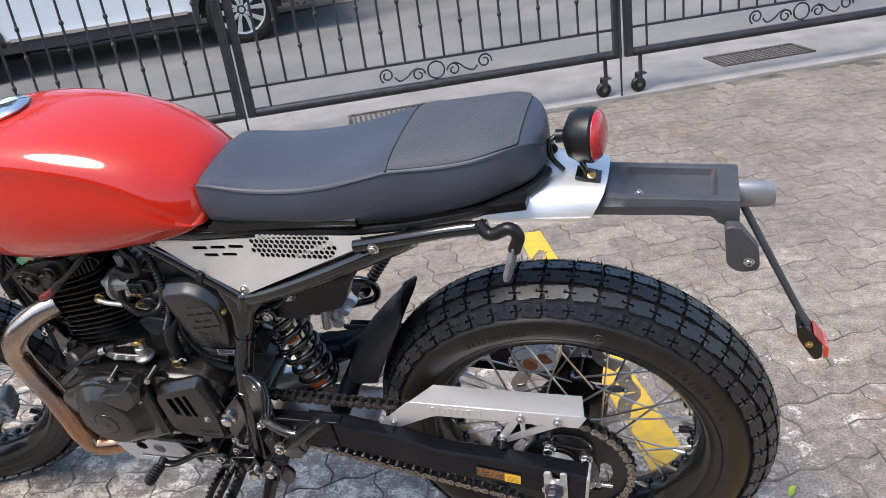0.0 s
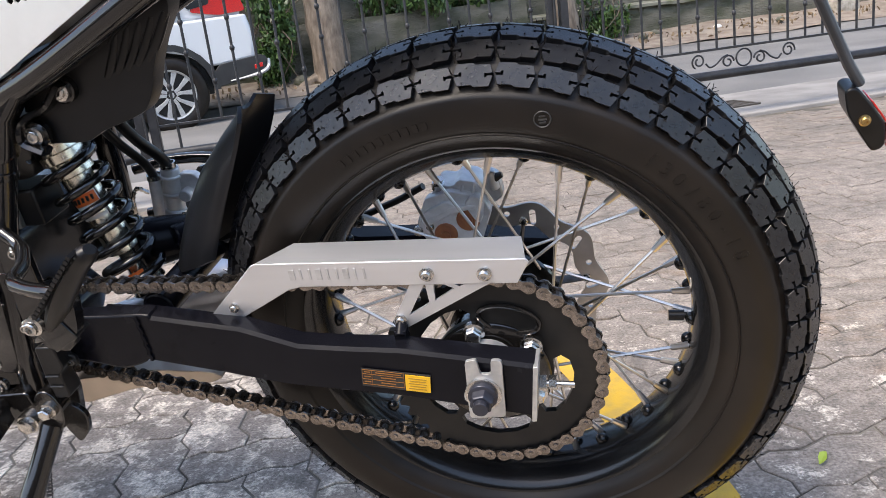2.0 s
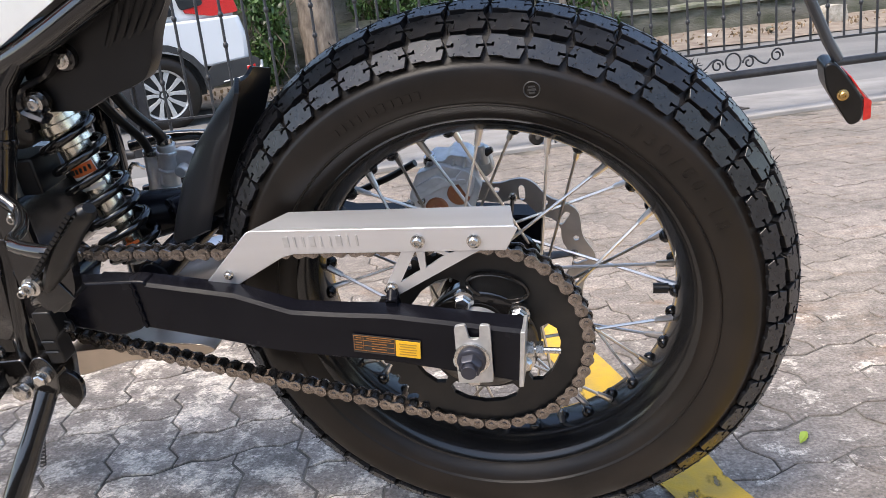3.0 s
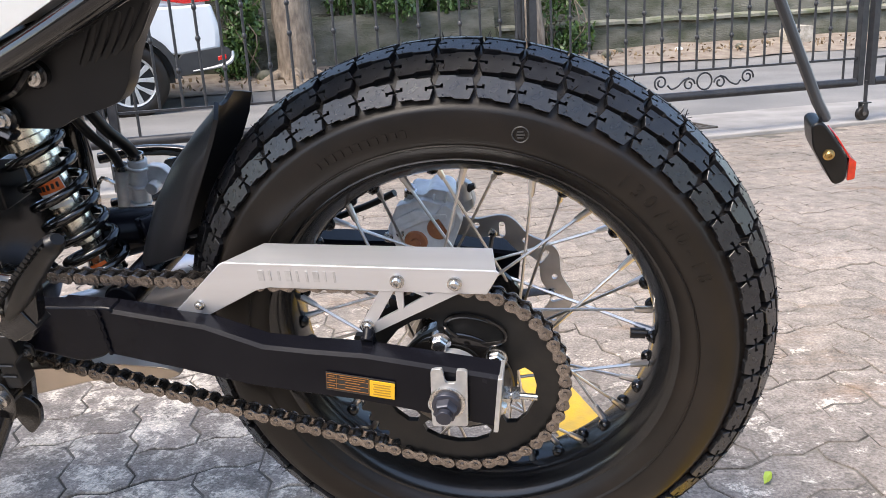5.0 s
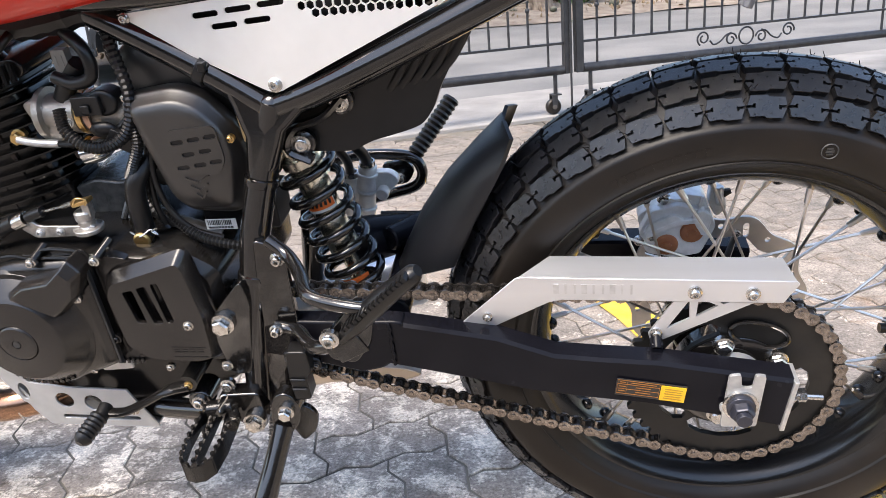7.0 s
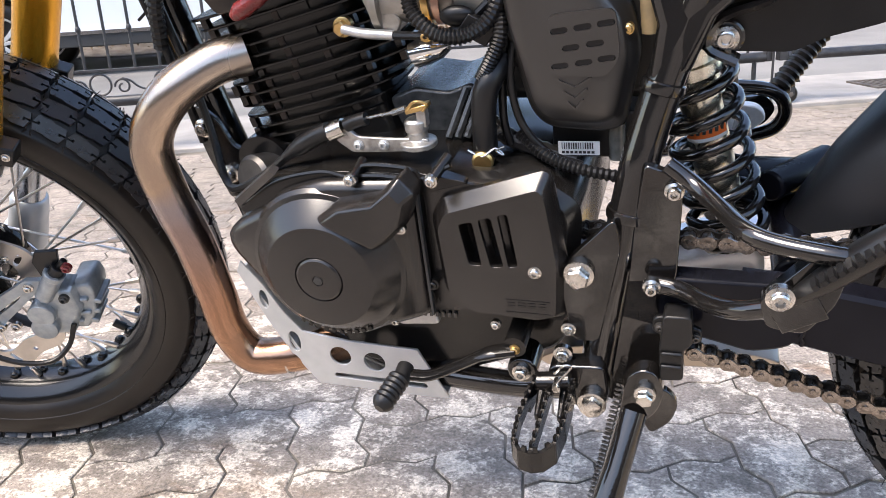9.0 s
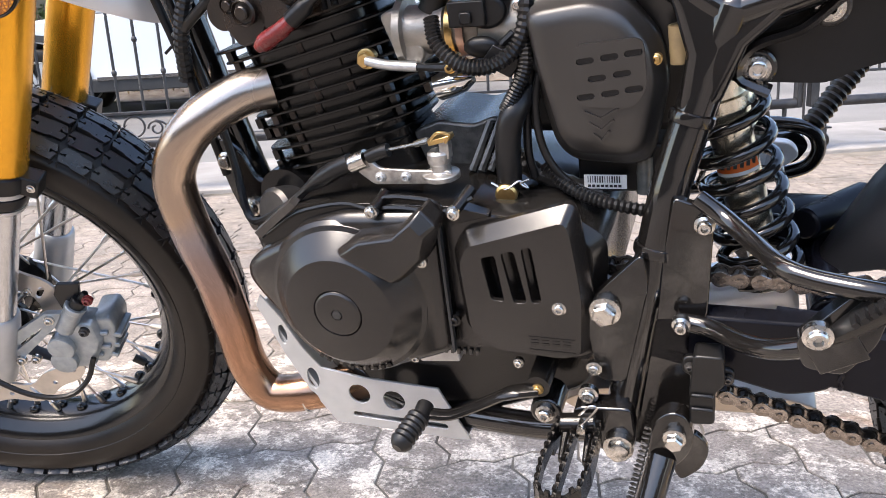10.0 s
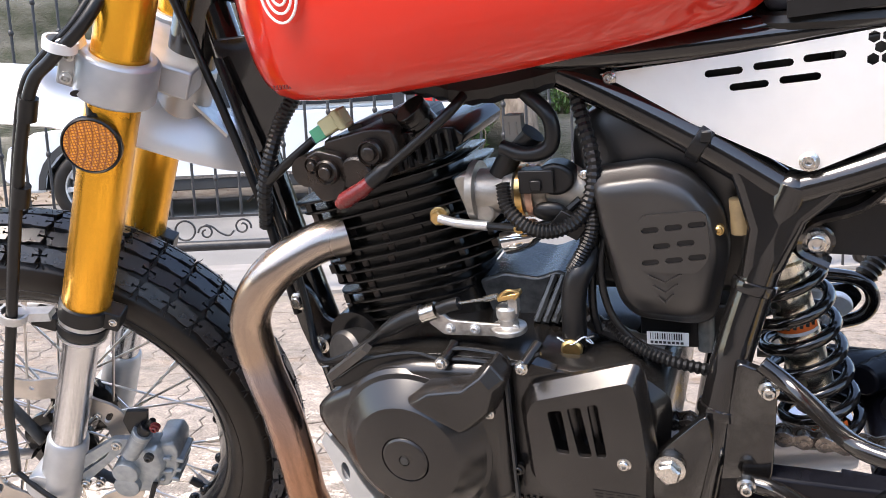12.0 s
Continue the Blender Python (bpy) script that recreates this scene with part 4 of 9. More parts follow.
TANK = [(-0.985, 0.03, 0.54, 0.580, 0.02), (-0.975, 0.06, 0.5, 0.605, 0.03), (-0.955, 0.086, 0.463, 0.625, 0.035), (-0.925, 0.108, 0.44, 0.642, 0.04), (-0.88, 0.124, 0.438, 0.653, 0.032),
        (-0.8, 0.134, 0.442, 0.657, 0.033), (-0.72, 0.136, 0.45, 0.650, 0.034), (-0.65, 0.134, 0.459, 0.636, 0.036), (-0.59, 0.129, 0.467, 0.618, 0.040), (-0.55, 0.122, 0.473, 0.601, 0.052),
        (-0.52, 0.112, 0.478, 0.584, 0.064), (-0.5, 0.101, 0.484, 0.572, 0.068), (-0.488, 0.088, 0.496, 0.558, 0.06), (-0.483, 0.06, 0.51, 0.544, 0.036)]
bm = bmesh.new()
loft(bm, [tank_ring(*s) for s in TANK])
tank = part("fuel_tank", bm, RED, bike, "glossy red steel fuel tank", smooth=70)
sub = tank.modifiers.new("round", "SUBSURF")
sub.levels = sub.render_levels = 1
bm = bmesh.new()
revolve(bm, (-0.835, 0, 0.654), (-0.05, 0, 1), [(0.041, 0), (0.043, 0.004), (0.039, 0.008), (0.028, 0.010), (0.026, 0.007), (0, 0.006)], 40)
part("filler_cap", bm, CHROME, tank, "chrome filler cap")
bm = bmesh.new()
for r0, r1 in ((0.021, 0.0012), (0.015, 0.0012), (0.0095, 0.0012)):
    tube(bm, [V(-0.881 + r0 * 0.85 * math.cos(a), -0.1235 - 0.0022 * (1 if math.sin(a) > -2 else 0) - 0.02 * (0.545 - (0.545 + r0 * 1.3 * math.sin(a))) * -0.9, 0.541 + r0 * 1.3 * math.sin(a)) for a in [2 * math.pi * k / 28 for k in range(29)]], r1, 6)
part("badge", bm, WHITE_LINE, tank, "white nested-oval badge")
bm = bmesh.new()
for i in range(6):
    box(bm, (-0.917 + i * 0.0035, -0.1045, 0.4565), (0.0022, 0.0008, 0.004))
part("warning_print", bm, MAROON, tank, "tiny dark warning print")

# ---- seat ----
SEAT = [(-0.500, 0.070, 0.480, 0.535, 0.548), (-0.486, 0.084, 0.478, 0.552, 0.562), (-0.45, 0.089, 0.477, 0.549, 0.561), (-0.40, 0.092, 0.476, 0.542, 0.556), (-0.34, 0.095, 0.476, 0.541, 0.556), (-0.28, 0.097, 0.478, 0.547, 0.563),
        (-0.22, 0.099, 0.483, 0.561, 0.577), (-0.18, 0.100, 0.488, 0.571, 0.587), (-0.15, 0.101, 0.493, 0.574, 0.591), (-0.10, 0.101, 0.502, 0.577, 0.594), (-0.06, 0.097, 0.511, 0.582, 0.597), (-0.03, 0.089, 0.522, 0.588, 0.600),
        (-0.005, 0.075, 0.526, 0.590, 0.600), (0.012, 0.054, 0.530, 0.582, 0.592), (0.021, 0.030, 0.535, 0.567, 0.577)]


def seat_ring(x, w, zb, zs, zt):
    half = [(0, zb), (w * 0.6, zb), (w * 0.84, zb + 0.003), (w * 0.93, zb + 0.014), (w * 0.99, zb + (zs - zb) * 0.45), (w * 1.0, zb + (zs - zb) * 0.7), (w * 0.965, zs - 0.004), (w * 0.93, zs + 0.006), (w * 0.86, zs + (zt - zs) * 0.42), (w * 0.7, zs + (zt - zs) * 0.75), (w * 0.45, zs + (zt - zs) * 0.93), (w * 0.2, zt - 0.0006), (0, zt)]
    return [V(x, -y, z) for y, z in half] + [V(x, y, z) for y, z in reversed(half[1:-1])]


bm = bmesh.new()
loft(bm, [seat_ring(*s) for s in SEAT])
seat = part("seat", bm, VINYL, bike, "dark blue-grey vinyl bench seat", smooth=80)
sub = seat.modifiers.new("round", "SUBSURF")
sub.levels = sub.render_levels = 2
# welt seams along the edge and across the pad
bm = bmesh.new()
edge = [V(x, -w * 0.952, zs + 0.0035) for x, w, zb, zs, zt in SEAT[1:]]
tube(bm, spline(edge, 4), 0.0009, 6)
part("seam", bm, THREAD, seat, "stitched edge seam")
bm = bmesh.new()
ring = [p for p in seat_ring(-0.18, 0.100, 0.498, 0.571, 0.587)]
tube(bm, spline([V(-0.18 + 0.10 * (p.y + 0.1) * 0.2, p.y, p.z) for p in ring if p.z > 0.572][::-1], 4), 0.0014, 6)
part("seam", bm, THREAD, seat, "stitched cross seam")
# pillion pad: a panel of perforated, lighter vinyl behind the cross seam
bm = bmesh.new()
rings = []
for x, w, zb, zs, zt in [(-0.178, 0.100, 0.498, 0.5715, 0.5875)] + SEAT[8:13]:
    full = [p for p in seat_ring(x, w, zb, zs, zt) if p.z > zs]
    full = [V(p.x + (0.1 * (p.y + 0.1) * 0.2 if x == -0.178 else 0), p.y * 0.985, p.z + 0.0006) for p in full]
    rings.append(full)
loft(bm, rings, closed=False, cap=False)
pad = part("pillion_panel", bm, surf("perforated vinyl", (0.045, 0.047, 0.053), (0.056, 0.058, 0.064), 0.5, size=0.05, bump=0.9, grain=0.0022, rough_var=0.04), seat, "lighter perforated vinyl pillion panel", smooth=80)
sub = pad.modifiers.new("round", "SUBSURF")
sub.levels = sub.render_levels = 2
bm = bmesh.new()
base = [V(x, -w * 0.86, zb - 0.004) for x, w, zb, zs, zt in SEAT]
tube(bm, spline(base, 3), 0.0075, 8)
tube(bm, spline([V(p.x, -p.y, p.z) for p in base], 3), 0.0075, 8)
prism(bm, [(-0.48, 0.478), (-0.48, 0.49), (-0.1, 0.51), (0.0, 0.522), (0.0, 0.51), (-0.1, 0.498)], -0.09, 0.09)
part("seat_pan", bm, PLASTIC, seat, "black plastic seat pan")

# ---- tail: sheet cover, mudguard, lamp, plate arm ----
def arch(x, w, zt, zb, sl=0.0):
    half = [(0, zt), (w * 0.45, zt - 0.001), (w * 0.75, zt - 0.006), (w * 0.92, zt - 0.017), (w, zt - 0.034), (w * 1.02, (zt + zb) / 2 - 0.01), (w, zb)]
    return [V(x + sl * (z - zt), -y, z) for y, z in reversed(half)] + [V(x + sl * (z - zt), y, z) for y, z in half[1:]]


def shell(bm, rings, t=0.0016):
    """A thin bent sheet over open rings."""
    inner = [[V(p.x, p.y * (1 - t / 0.05), p.z - t) for p in r] for r in rings]
    loft(bm, [list(r) + list(reversed(i)) for r, i in zip(rings, inner)])


bm = bmesh.new()
shell(bm, [arch(-0.075, 0.088, 0.525, 0.492), arch(-0.03, 0.084, 0.523, 0.482), arch(0.02, 0.076, 0.520, 0.475), arch(0.055, 0.070, 0.516, 0.470, 0.2), arch(0.075, 0.068, 0.514, 0.469, 0.4), arch(0.098, 0.064, 0.511, 0.468, 0.62)])
part("tail_cover", bm, ALU_SATIN, bike, "bare aluminium sheet tail cover", smooth=60)
bm = bmesh.new()
rings = []
for x, w, zt, zb, dip in ((0.055, 0.044, 0.498, 0.466, 0), (0.10, 0.044, 0.498, 0.465, 0), (0.112, 0.044, 0.497, 0.465, 0.007), (0.122, 0.044, 0.496, 0.464, 0.011), (0.18, 0.043, 0.493, 0.463, 0.011), (0.226, 0.043, 0.490, 0.460, 0.011), (0.232, 0.043, 0.490, 0.456, 0.008), (0.236, 0.043, 0.490, 0.450, 0), (0.262, 0.043, 0.488, 0.436, 0)):
    w *= 1.12
    half = [(0, zb), (w * 0.8, zb), (w * 0.97, zb + 0.006), (w, zb + 0.02), (w * 0.98, zt - 0.012), (w * 0.9, zt - 0.002), (w * 0.78, zt), (w * 0.66, zt - dip * 0.2), (w * 0.6, zt - dip), (0, zt - dip)]
    rings.append([V(x, -y, z) for y, z in half] + [V(x, y, z) for y, z in reversed(half[1:-1])])
loft(bm, rings)
guard_r = part("rear_mudguard", bm, GREY_PLASTIC, bike, "grey-black moulded plastic rear mudguard", smooth=45)
bm = bmesh.new()
tube(bm, [V(0.258, 0, 0.468), V(0.262, 0, 0.468), V(0.301, 0, 0.467), V(0.307, 0, 0.467)], [0.0122, 0.0125, 0.0115, 0.0095], 20, flat=1.6)
part("plate_lamp", bm, surf("grey lamp plastic", (0.22, 0.22, 0.23), (0.28, 0.28, 0.29), 0.35, 0.4), guard_r, "silver number plate lamp")
bolt("bolt", (0.137, -0.018, 0.484), 0.0055, guard_r, CHROME, axis=(0, 0, 1))
bm = bmesh.new()
prism(bm, rounded([(0.243, 0.462), (0.262, 0.462), (0.286, 0.425), (0.288, 0.392), (0.262, 0.388), (0.247, 0.40)], 0.008), -0.066, -0.05)
tab = part("side_tab", bm, GREY_PLASTIC, guard_r, "grey plastic bracket tab", bevel=0.002)
bolt("bolt", (0.274, -0.067, 0.408), 0.007, tab, STEEL)
bm = bmesh.new()
tube(bm, [V(0.264, -0.012, 0.452), V(0.296, -0.012, 0.378), V(0.350, -0.012, 0.256), V(0.360, -0.012, 0.238)], 0.0095, 8, flat=0.55)
arm = part("plate_arm", bm, GREY_PLASTIC, bike, "slim black number plate arm", bevel=0.001)
bm = bmesh.new()
prism(bm, rounded([(0.345, 0.236), (0.356, 0.238), (0.371, 0.218), (0.383, 0.199), (0.384, 0.176), (0.373, 0.171), (0.349, 0.212)], 0.006), -0.022, 0.012)
part("reflector_mount", bm, PLASTIC, arm, "black plastic reflector mount", bevel=0.002)
bm = bmesh.new()
prism(bm, rounded([(0.3690, 0.2225), (0.3705, 0.2230), (0.3860, 0.1995), (0.3915, 0.1955), (0.3920, 0.1775), (0.3850, 0.1755), (0.3845, 0.1985)], 0.0014), -0.0200, 0.012)
part("reflector", bm, RED_LENS, arm, "red rear reflector", bevel=0.001)
bolt("bolt", (0.364, -0.023, 0.205), 0.0055, arm, BRASS)
arm.matrix_basis = Matrix.Translation((0.002, 0.013, 0.004))
# tail light
bm = bmesh.new()
C = V(0.068, 0, 0.566)
revolve(bm, C, (1, -0.16, 0.02), [(0, -0.025), (0.012, -0.025), (0.030, -0.016), (0.036, -0.004), (0.0365, 0.015), (0.034, 0.018)], 40)
cyl(bm, C + V(-0.022, 0, 0), C + V(-0.036, 0, 0), 0.009, n=14)
light = part("tail_light", bm, PLASTIC, bike, "round black tail light housing")
bm = bmesh.new()
revolve(bm, C, (1, -0.16, 0.02), [(0.033, 0.012), (0.0338, 0.019), (0.029, 0.0250), (0.016, 0.0290), (0, 0.030)], 40)
part("lens", bm, RED_LENS, light, "red plastic lens")
bm = bmesh.new()
tube(bm, spline([C + V(-0.036, 0, 0), V(0.022, -0.005, 0.558), V(0.026, -0.01, 0.538), V(0.040, -0.012, 0.520)], 5), 0.004, 8)
tube(bm, spline([V(0.075, -0.02, 0.506), V(0.069, -0.02, 0.526), V(0.062, -0.01, 0.545)], 4), 0.0045, 8)
box(bm, (0.073, -0.018, 0.515), (0.034, 0.028, 0.006), Matrix.Rotation(0.3, 4, "Y"))
part("bracket", bm, GLOSS, light, "black bracket and wire", bevel=0.001)
bolt("bolt", (0.078, -0.026, 0.520), 0.006, light, BRASS, axis=(0.2, -0.4, 1))


# ---- main frame ----
def pipe(name, pts, r, material=GLOSS, parent=None, label="", per=6, n=14, flat=1.0):
    bm = bmesh.new()
    tube(bm, spline(pts, per), r, n, flat=flat)
    return part(name, bm, material, parent, label, smooth=60)


bm = bmesh.new()
tube(bm, spline([(-0.70, -0.045, 0.462), (-0.64, -0.056, 0.437), (-0.541, -0.072, 0.384), (-0.475, -0.083, 0.343)], 5), 0.0155, 14)
main = part("main_frame", bm, GLOSS, bike, "gloss black tubular steel frame", smooth=60)
for side in (-1, 1):
    def m(p, s=side):
        return V(p[0], -s * p[1], p[2]) if s > 0 else V(*p)
    if side > 0:
        pipe("frame_tube", [m((-0.70, -0.045, 0.462)), m((-0.541, -0.072, 0.384)), m((-0.475, -0.083, 0.343))], 0.0155, parent=main)
    pipe("frame_tube", [m((-0.475, -0.083, 0.343)), m((-0.42, -0.090, 0.362)), m((-0.33, -0.097, 0.400)), m((-0.215, -0.103, 0.452)), m((-0.16, -0.104, 0.478))], 0.0150, parent=main)
    pipe("frame_tube", [m((-0.472, -0.084, 0.350)), m((-0.490, -0.089, 0.300)), m((-0.510, -0.103, 0.235)), m((-0.522, -0.114, 0.185)), m((-0.545, -0.124, 0.06)), m((-0.560, -0.127, -0.035))], 0.0165, parent=main)
    pipe("seat_rail", [m((-0.95, -0.035, 0.47)), m((-0.75, -0.055, 0.466)), m((-0.62, -0.065, 0.458)), m((-0.40, -0.070, 0.468)), m((-0.20, -0.075, 0.480)), m((-0.08, -0.066, 0.492)), m((-0.01, -0.050, 0.500))], 0.0115, parent=main)
pipe("cross_tube", [(-0.015, -0.052, 0.499), (0.0, 0, 0.500), (-0.015, 0.052, 0.499)], 0.011, parent=main)
# gusset web in the fork of the tubes, collars on the upright
bm = bmesh.new()
loft(bm, [[V(x, y + k, z) for x, y, z in ((-0.530, -0.072, 0.384), (-0.465, -0.080, 0.352), (-0.400, -0.088, 0.376), (-0.435, -0.088, 0.347), (-0.462, -0.088, 0.322), (-0.480, -0.090, 0.278), (-0.512, -0.096, 0.272), (-0.506, -0.088, 0.318), (-0.516, -0.080, 0.350))] for k in (-0.0145, 0.0145)])
part("gusset", bm, GLOSS, main, bevel=0.0105, seg=4, smooth=70)
bm = bmesh.new()
ball(bm, (-0.4735, -0.0835, 0.3455), 0.0168, 20)
part("tube_joint", bm, GLOSS, main, smooth=80)
for c, d in (((-0.5005, -0.0965, 0.268), (-0.02, -0.012, -0.07)), ((-0.5265, -0.1165, 0.162), (-0.02, -0.009, -0.09))):
    bm = bmesh.new()
    c, d = V(*c), V(*d).normalized()
    revolve(bm, c, d, [(0.0165, -0.005), (0.0183, -0.004), (0.0188, 0.0), (0.0183, 0.004), (0.0165, 0.005)], 24, shut=True)
    part("weld_collar", bm, GLOSS, main)
bm = bmesh.new()
c, d = V(-0.541, -0.072, 0.384), V(-0.066, 0.011, 0.041).normalized()
revolve(bm, c, d, [(0.015, -0.006), (0.0180, -0.006), (0.0180, 0.006), (0.015, 0.006)], 24, shut=True)
box(bm, c + V(0.004, -0.016, 0.008), (0.008, 0.008, 0.009))
part("cable_clamp", bm, PLASTIC, main, bevel=0.001)
# rear bracket plate between upright and stand, swingarm pivot plate
bm = bmesh.new()
prism(bm, rounded([(-0.512, 0.215), (-0.486, 0.205), (-0.481, 0.195), (-0.484, 0.107), (-0.497, 0.089), (-0.496, 0.040), (-0.494, 0.009), (-0.505, -0.032), (-0.545, -0.037), (-0.535, 0.06)], 0.006), -0.131, -0.121)
plate = part("side_plate", bm, GLOSS, main, "brown-black gloss steel side plate", bevel=0.0015)
bm = bmesh.new()
prism(bm, rounded([(-0.535, 0.170), (-0.530, 0.14), (-0.55, 0.04), (-0.575, 0.04), (-0.584, 0.10), (-0.575, 0.128)], 0.008), -0.141, -0.131)
part("pivot_plate", bm, GLOSS, main, bevel=0.0015)
bolt("pivot_bolt", (-0.566, -0.143, 0.115), 0.0108, main, STEEL, h=0.011, hexed=True, label="large bright pivot bolt")
for n_, c, r in (("bolt", (-0.488, -0.133, 0.193), 0.0080), ("bolt", (-0.504, -0.146, 0.108), 0.0076)):
    bolt(n_, c, r, main, STEEL, h=0.009)
bm = bmesh.new()
prism(bm, rounded([(-0.598, 0.010), (-0.592, 0.016), (-0.545, 0.019), (-0.541, -0.010), (-0.545, -0.034), (-0.566, -0.036), (-0.590, -0.016)], 0.006), -0.152, -0.130)
prism(bm, ngon((-0.624, 0.001), 0.015, 14), -0.146, -0.110)
part("peg_bracket", bm, GLOSS, main, bevel=0.002)
for c, r, hx in (((-0.6245, -0.147, 0.001), 0.0090, False), ((-0.584, -0.142, 0.024), 0.0090, False), ((-0.5565, -0.156, -0.0215), 0.0110, True), ((-0.578, -0.140, 0.052), 0.007, False)):
    bolt("bolt", c, r, main, STEEL, hexed=hx)
pipe("lower_rail", [(-0.56, -0.12, -0.03), (-0.66, -0.10, -0.055), (-0.80, -0.07, -0.06), (-0.92, -0.04, 0.0), (-0.965, -0.02, 0.12)], 0.014, parent=main)
pipe("lower_rail", [(-0.56, 0.12, -0.03), (-0.66, 0.10, -0.055), (-0.80, 0.07, -0.06), (-0.92, 0.04, 0.0), (-0.965, 0.02, 0.12)], 0.014, parent=main)
pipe("down_tube", [(-1.062, 0, 0.60), (-1.043, 0, 0.53), (-1.015, 0, 0.36), (-0.995, 0, 0.25), (-0.965, 0, 0.12), (-0.94, 0, 0.05)], 0.0185, parent=main)
pipe("top_tube", [(-1.055, 0, 0.57), (-0.95, 0, 0.535), (-0.8, 0, 0.50), (-0.62, 0, 0.475)], 0.022, parent=main)
bm = bmesh.new()
cyl(bm, HEAD_POINT + UP * 0.02, HEAD_POINT + UP * 0.20, 0.027, n=24)
part("head_tube", bm, GLOSS, main)
bm = bmesh.new()
prism(bm, rounded([(-1.04, 0.50), (-0.96, 0.50), (-0.90, 0.47), (-0.985, 0.395), (-1.012, 0.37)], 0.01), -0.022, -0.012)
part("head_gusset", bm, GLOSS, main, "black steel head gusset", bevel=0.002)
# bolts on the frame's fork
for c in ((-0.407, -0.074, 0.3425), (-0.4545, -0.077, 0.300)):
    bm = bmesh.new()
    revolve(bm, c, (0, -1, 0), [(0.006, -0.008), (0.0142, -0.008), (0.0142, 0.000), (0.0125, 0.0012), (0.0095, 0.001)], 24)
    part("washer", bm, GLOSS, main)
    bolt("bolt", (c[0], c[1] - 0.003, c[2]), 0.0102, main, STEEL, h=0.006)
bm = bmesh.new()
tube(bm, spline([(-0.445, -0.082, 0.283), (-0.468, -0.080, 0.296), (-0.458, -0.080, 0.318), (-0.425, -0.080, 0.33), (-0.40, -0.081, 0.352)], 4), 0.010, 8, flat=0.5)
part("bracket", bm, GLOSS, main)

# ---- side panel: pierced aluminium sheet ----
panel = [(-0.630, 0.4430), (-0.620, 0.434), (-0.47, 0.3645), (-0.459, 0.3635), (-0.245, 0.462), (-0.232, 0.484), (-0.30, 0.479), (-0.417, 0.4665), (-0.52, 0.4535)]
holes = []
for x, z in ((-0.526, 0.4405), (-0.490, 0.4445), (-0.455, 0.4485), (-0.507, 0.4295), (-0.471, 0.4335)):
    holes.append(slot2d((x, z), 0.029, 0.0056, 0.085))
for r in range(5):
    for k in range(17):
        cx, cz = -0.428 + k * 0.0092 + (0.0046 if r % 2 else 0), 0.4370 + r * 0.0078 + (k * 0.0092) * 0.055
        if ((cx + 0.353) / 0.073) ** 4 + ((cz - 0.4565 - (cx + 0.353) * 0.055) / 0.0200) ** 4 < 1.0:
            holes.append(ngon((cx, cz), 0.0043, 6, math.pi / 6))
bm = bmesh.new()
pierced(bm, rounded(panel, 0.004, 2), holes, -0.0015, 0.0)
side = part("side_panel", bm, ALU_SATIN, bike, "pale satin aluminium side panel with slots and mesh holes", smooth=30)
side.matrix_basis = Matrix.Translation((-0.46, -0.0945, 0.37)) @ Matrix.Rotation(radians(-7.0), 4, "Z") @ Matrix.Rotation(radians(-8.0), 4, "X") @ Matrix.Translation((0.46, 0, -0.37))
bolt("bolt", (-0.462, -0.0015, 0.371), 0.0074, side, STEEL)
bolt("bolt", (-0.617, -0.0015, 0.4395), 0.0062, side, STEEL)
bm = bmesh.new()
prism(bm, shrink([(-0.60, 0.440), (-0.462, 0.375), (-0.26, 0.465), (-0.25, 0.478), (-0.50, 0.468)], 0.98), -0.062, 0.062)
# second black block added only to make the mesh holes look dark
prism(bm, shrink([(-0.450, 0.386), (-0.262, 0.467), (-0.250, 0.478), (-0.450, 0.460)], 0.98), -0.079, 0.0)
part("battery_box", bm, PLASTIC, bike, "black plastic battery box, extended to darken the panel's holes", bevel=0.004)
# extra black pipe, fills the dark band above the panel's top edge
pipe("seat_rail", [(-0.74, -0.048, 0.440), (-0.62, -0.058, 0.4545), (-0.52, -0.064, 0.4660), (-0.417, -0.070, 0.4795), (-0.30, -0.080, 0.4905), (-0.24, -0.086, 0.494)], 0.0112, parent=main)
bolt("bolt", (-0.213, -0.120, 0.471), 0.0085, main, STEEL)
bm = bmesh.new()
tube(bm, spline([(-0.245, -0.108, 0.466), (-0.19, -0.112, 0.478), (-0.10, -0.112, 0.494), (-0.05, -0.108, 0.497)], 5), 0.0105, 10)
part("grab_rail", bm, GLOSS, main)
# folded strap hook at the rail's end
bm = bmesh.new()
tube(bm, spline([(-0.062, -0.11, 0.505), (-0.045, -0.118, 0.492), (-0.02, -0.12, 0.503), (-0.008, -0.122, 0.492), (-0.016, -0.124, 0.470)], 5), 0.0088, 10)
hook = part("luggage_hook", bm, PLASTIC, bike, "black and grey hook hanging from the seat rail", bevel=0.001)
bm = bmesh.new()
tube(bm, [V(-0.014, -0.124, 0.478), V(-0.022, -0.126, 0.452), V(-0.031, -0.127, 0.426)], [0.0085, 0.0105, 0.0100], 8, flat=0.6)
part("hook_end", bm, surf("worn grey plastic", (0.16, 0.16, 0.17), (0.10, 0.10, 0.11), 0.4, size=0.01), hook, "worn grey hook end", bevel=0.001)

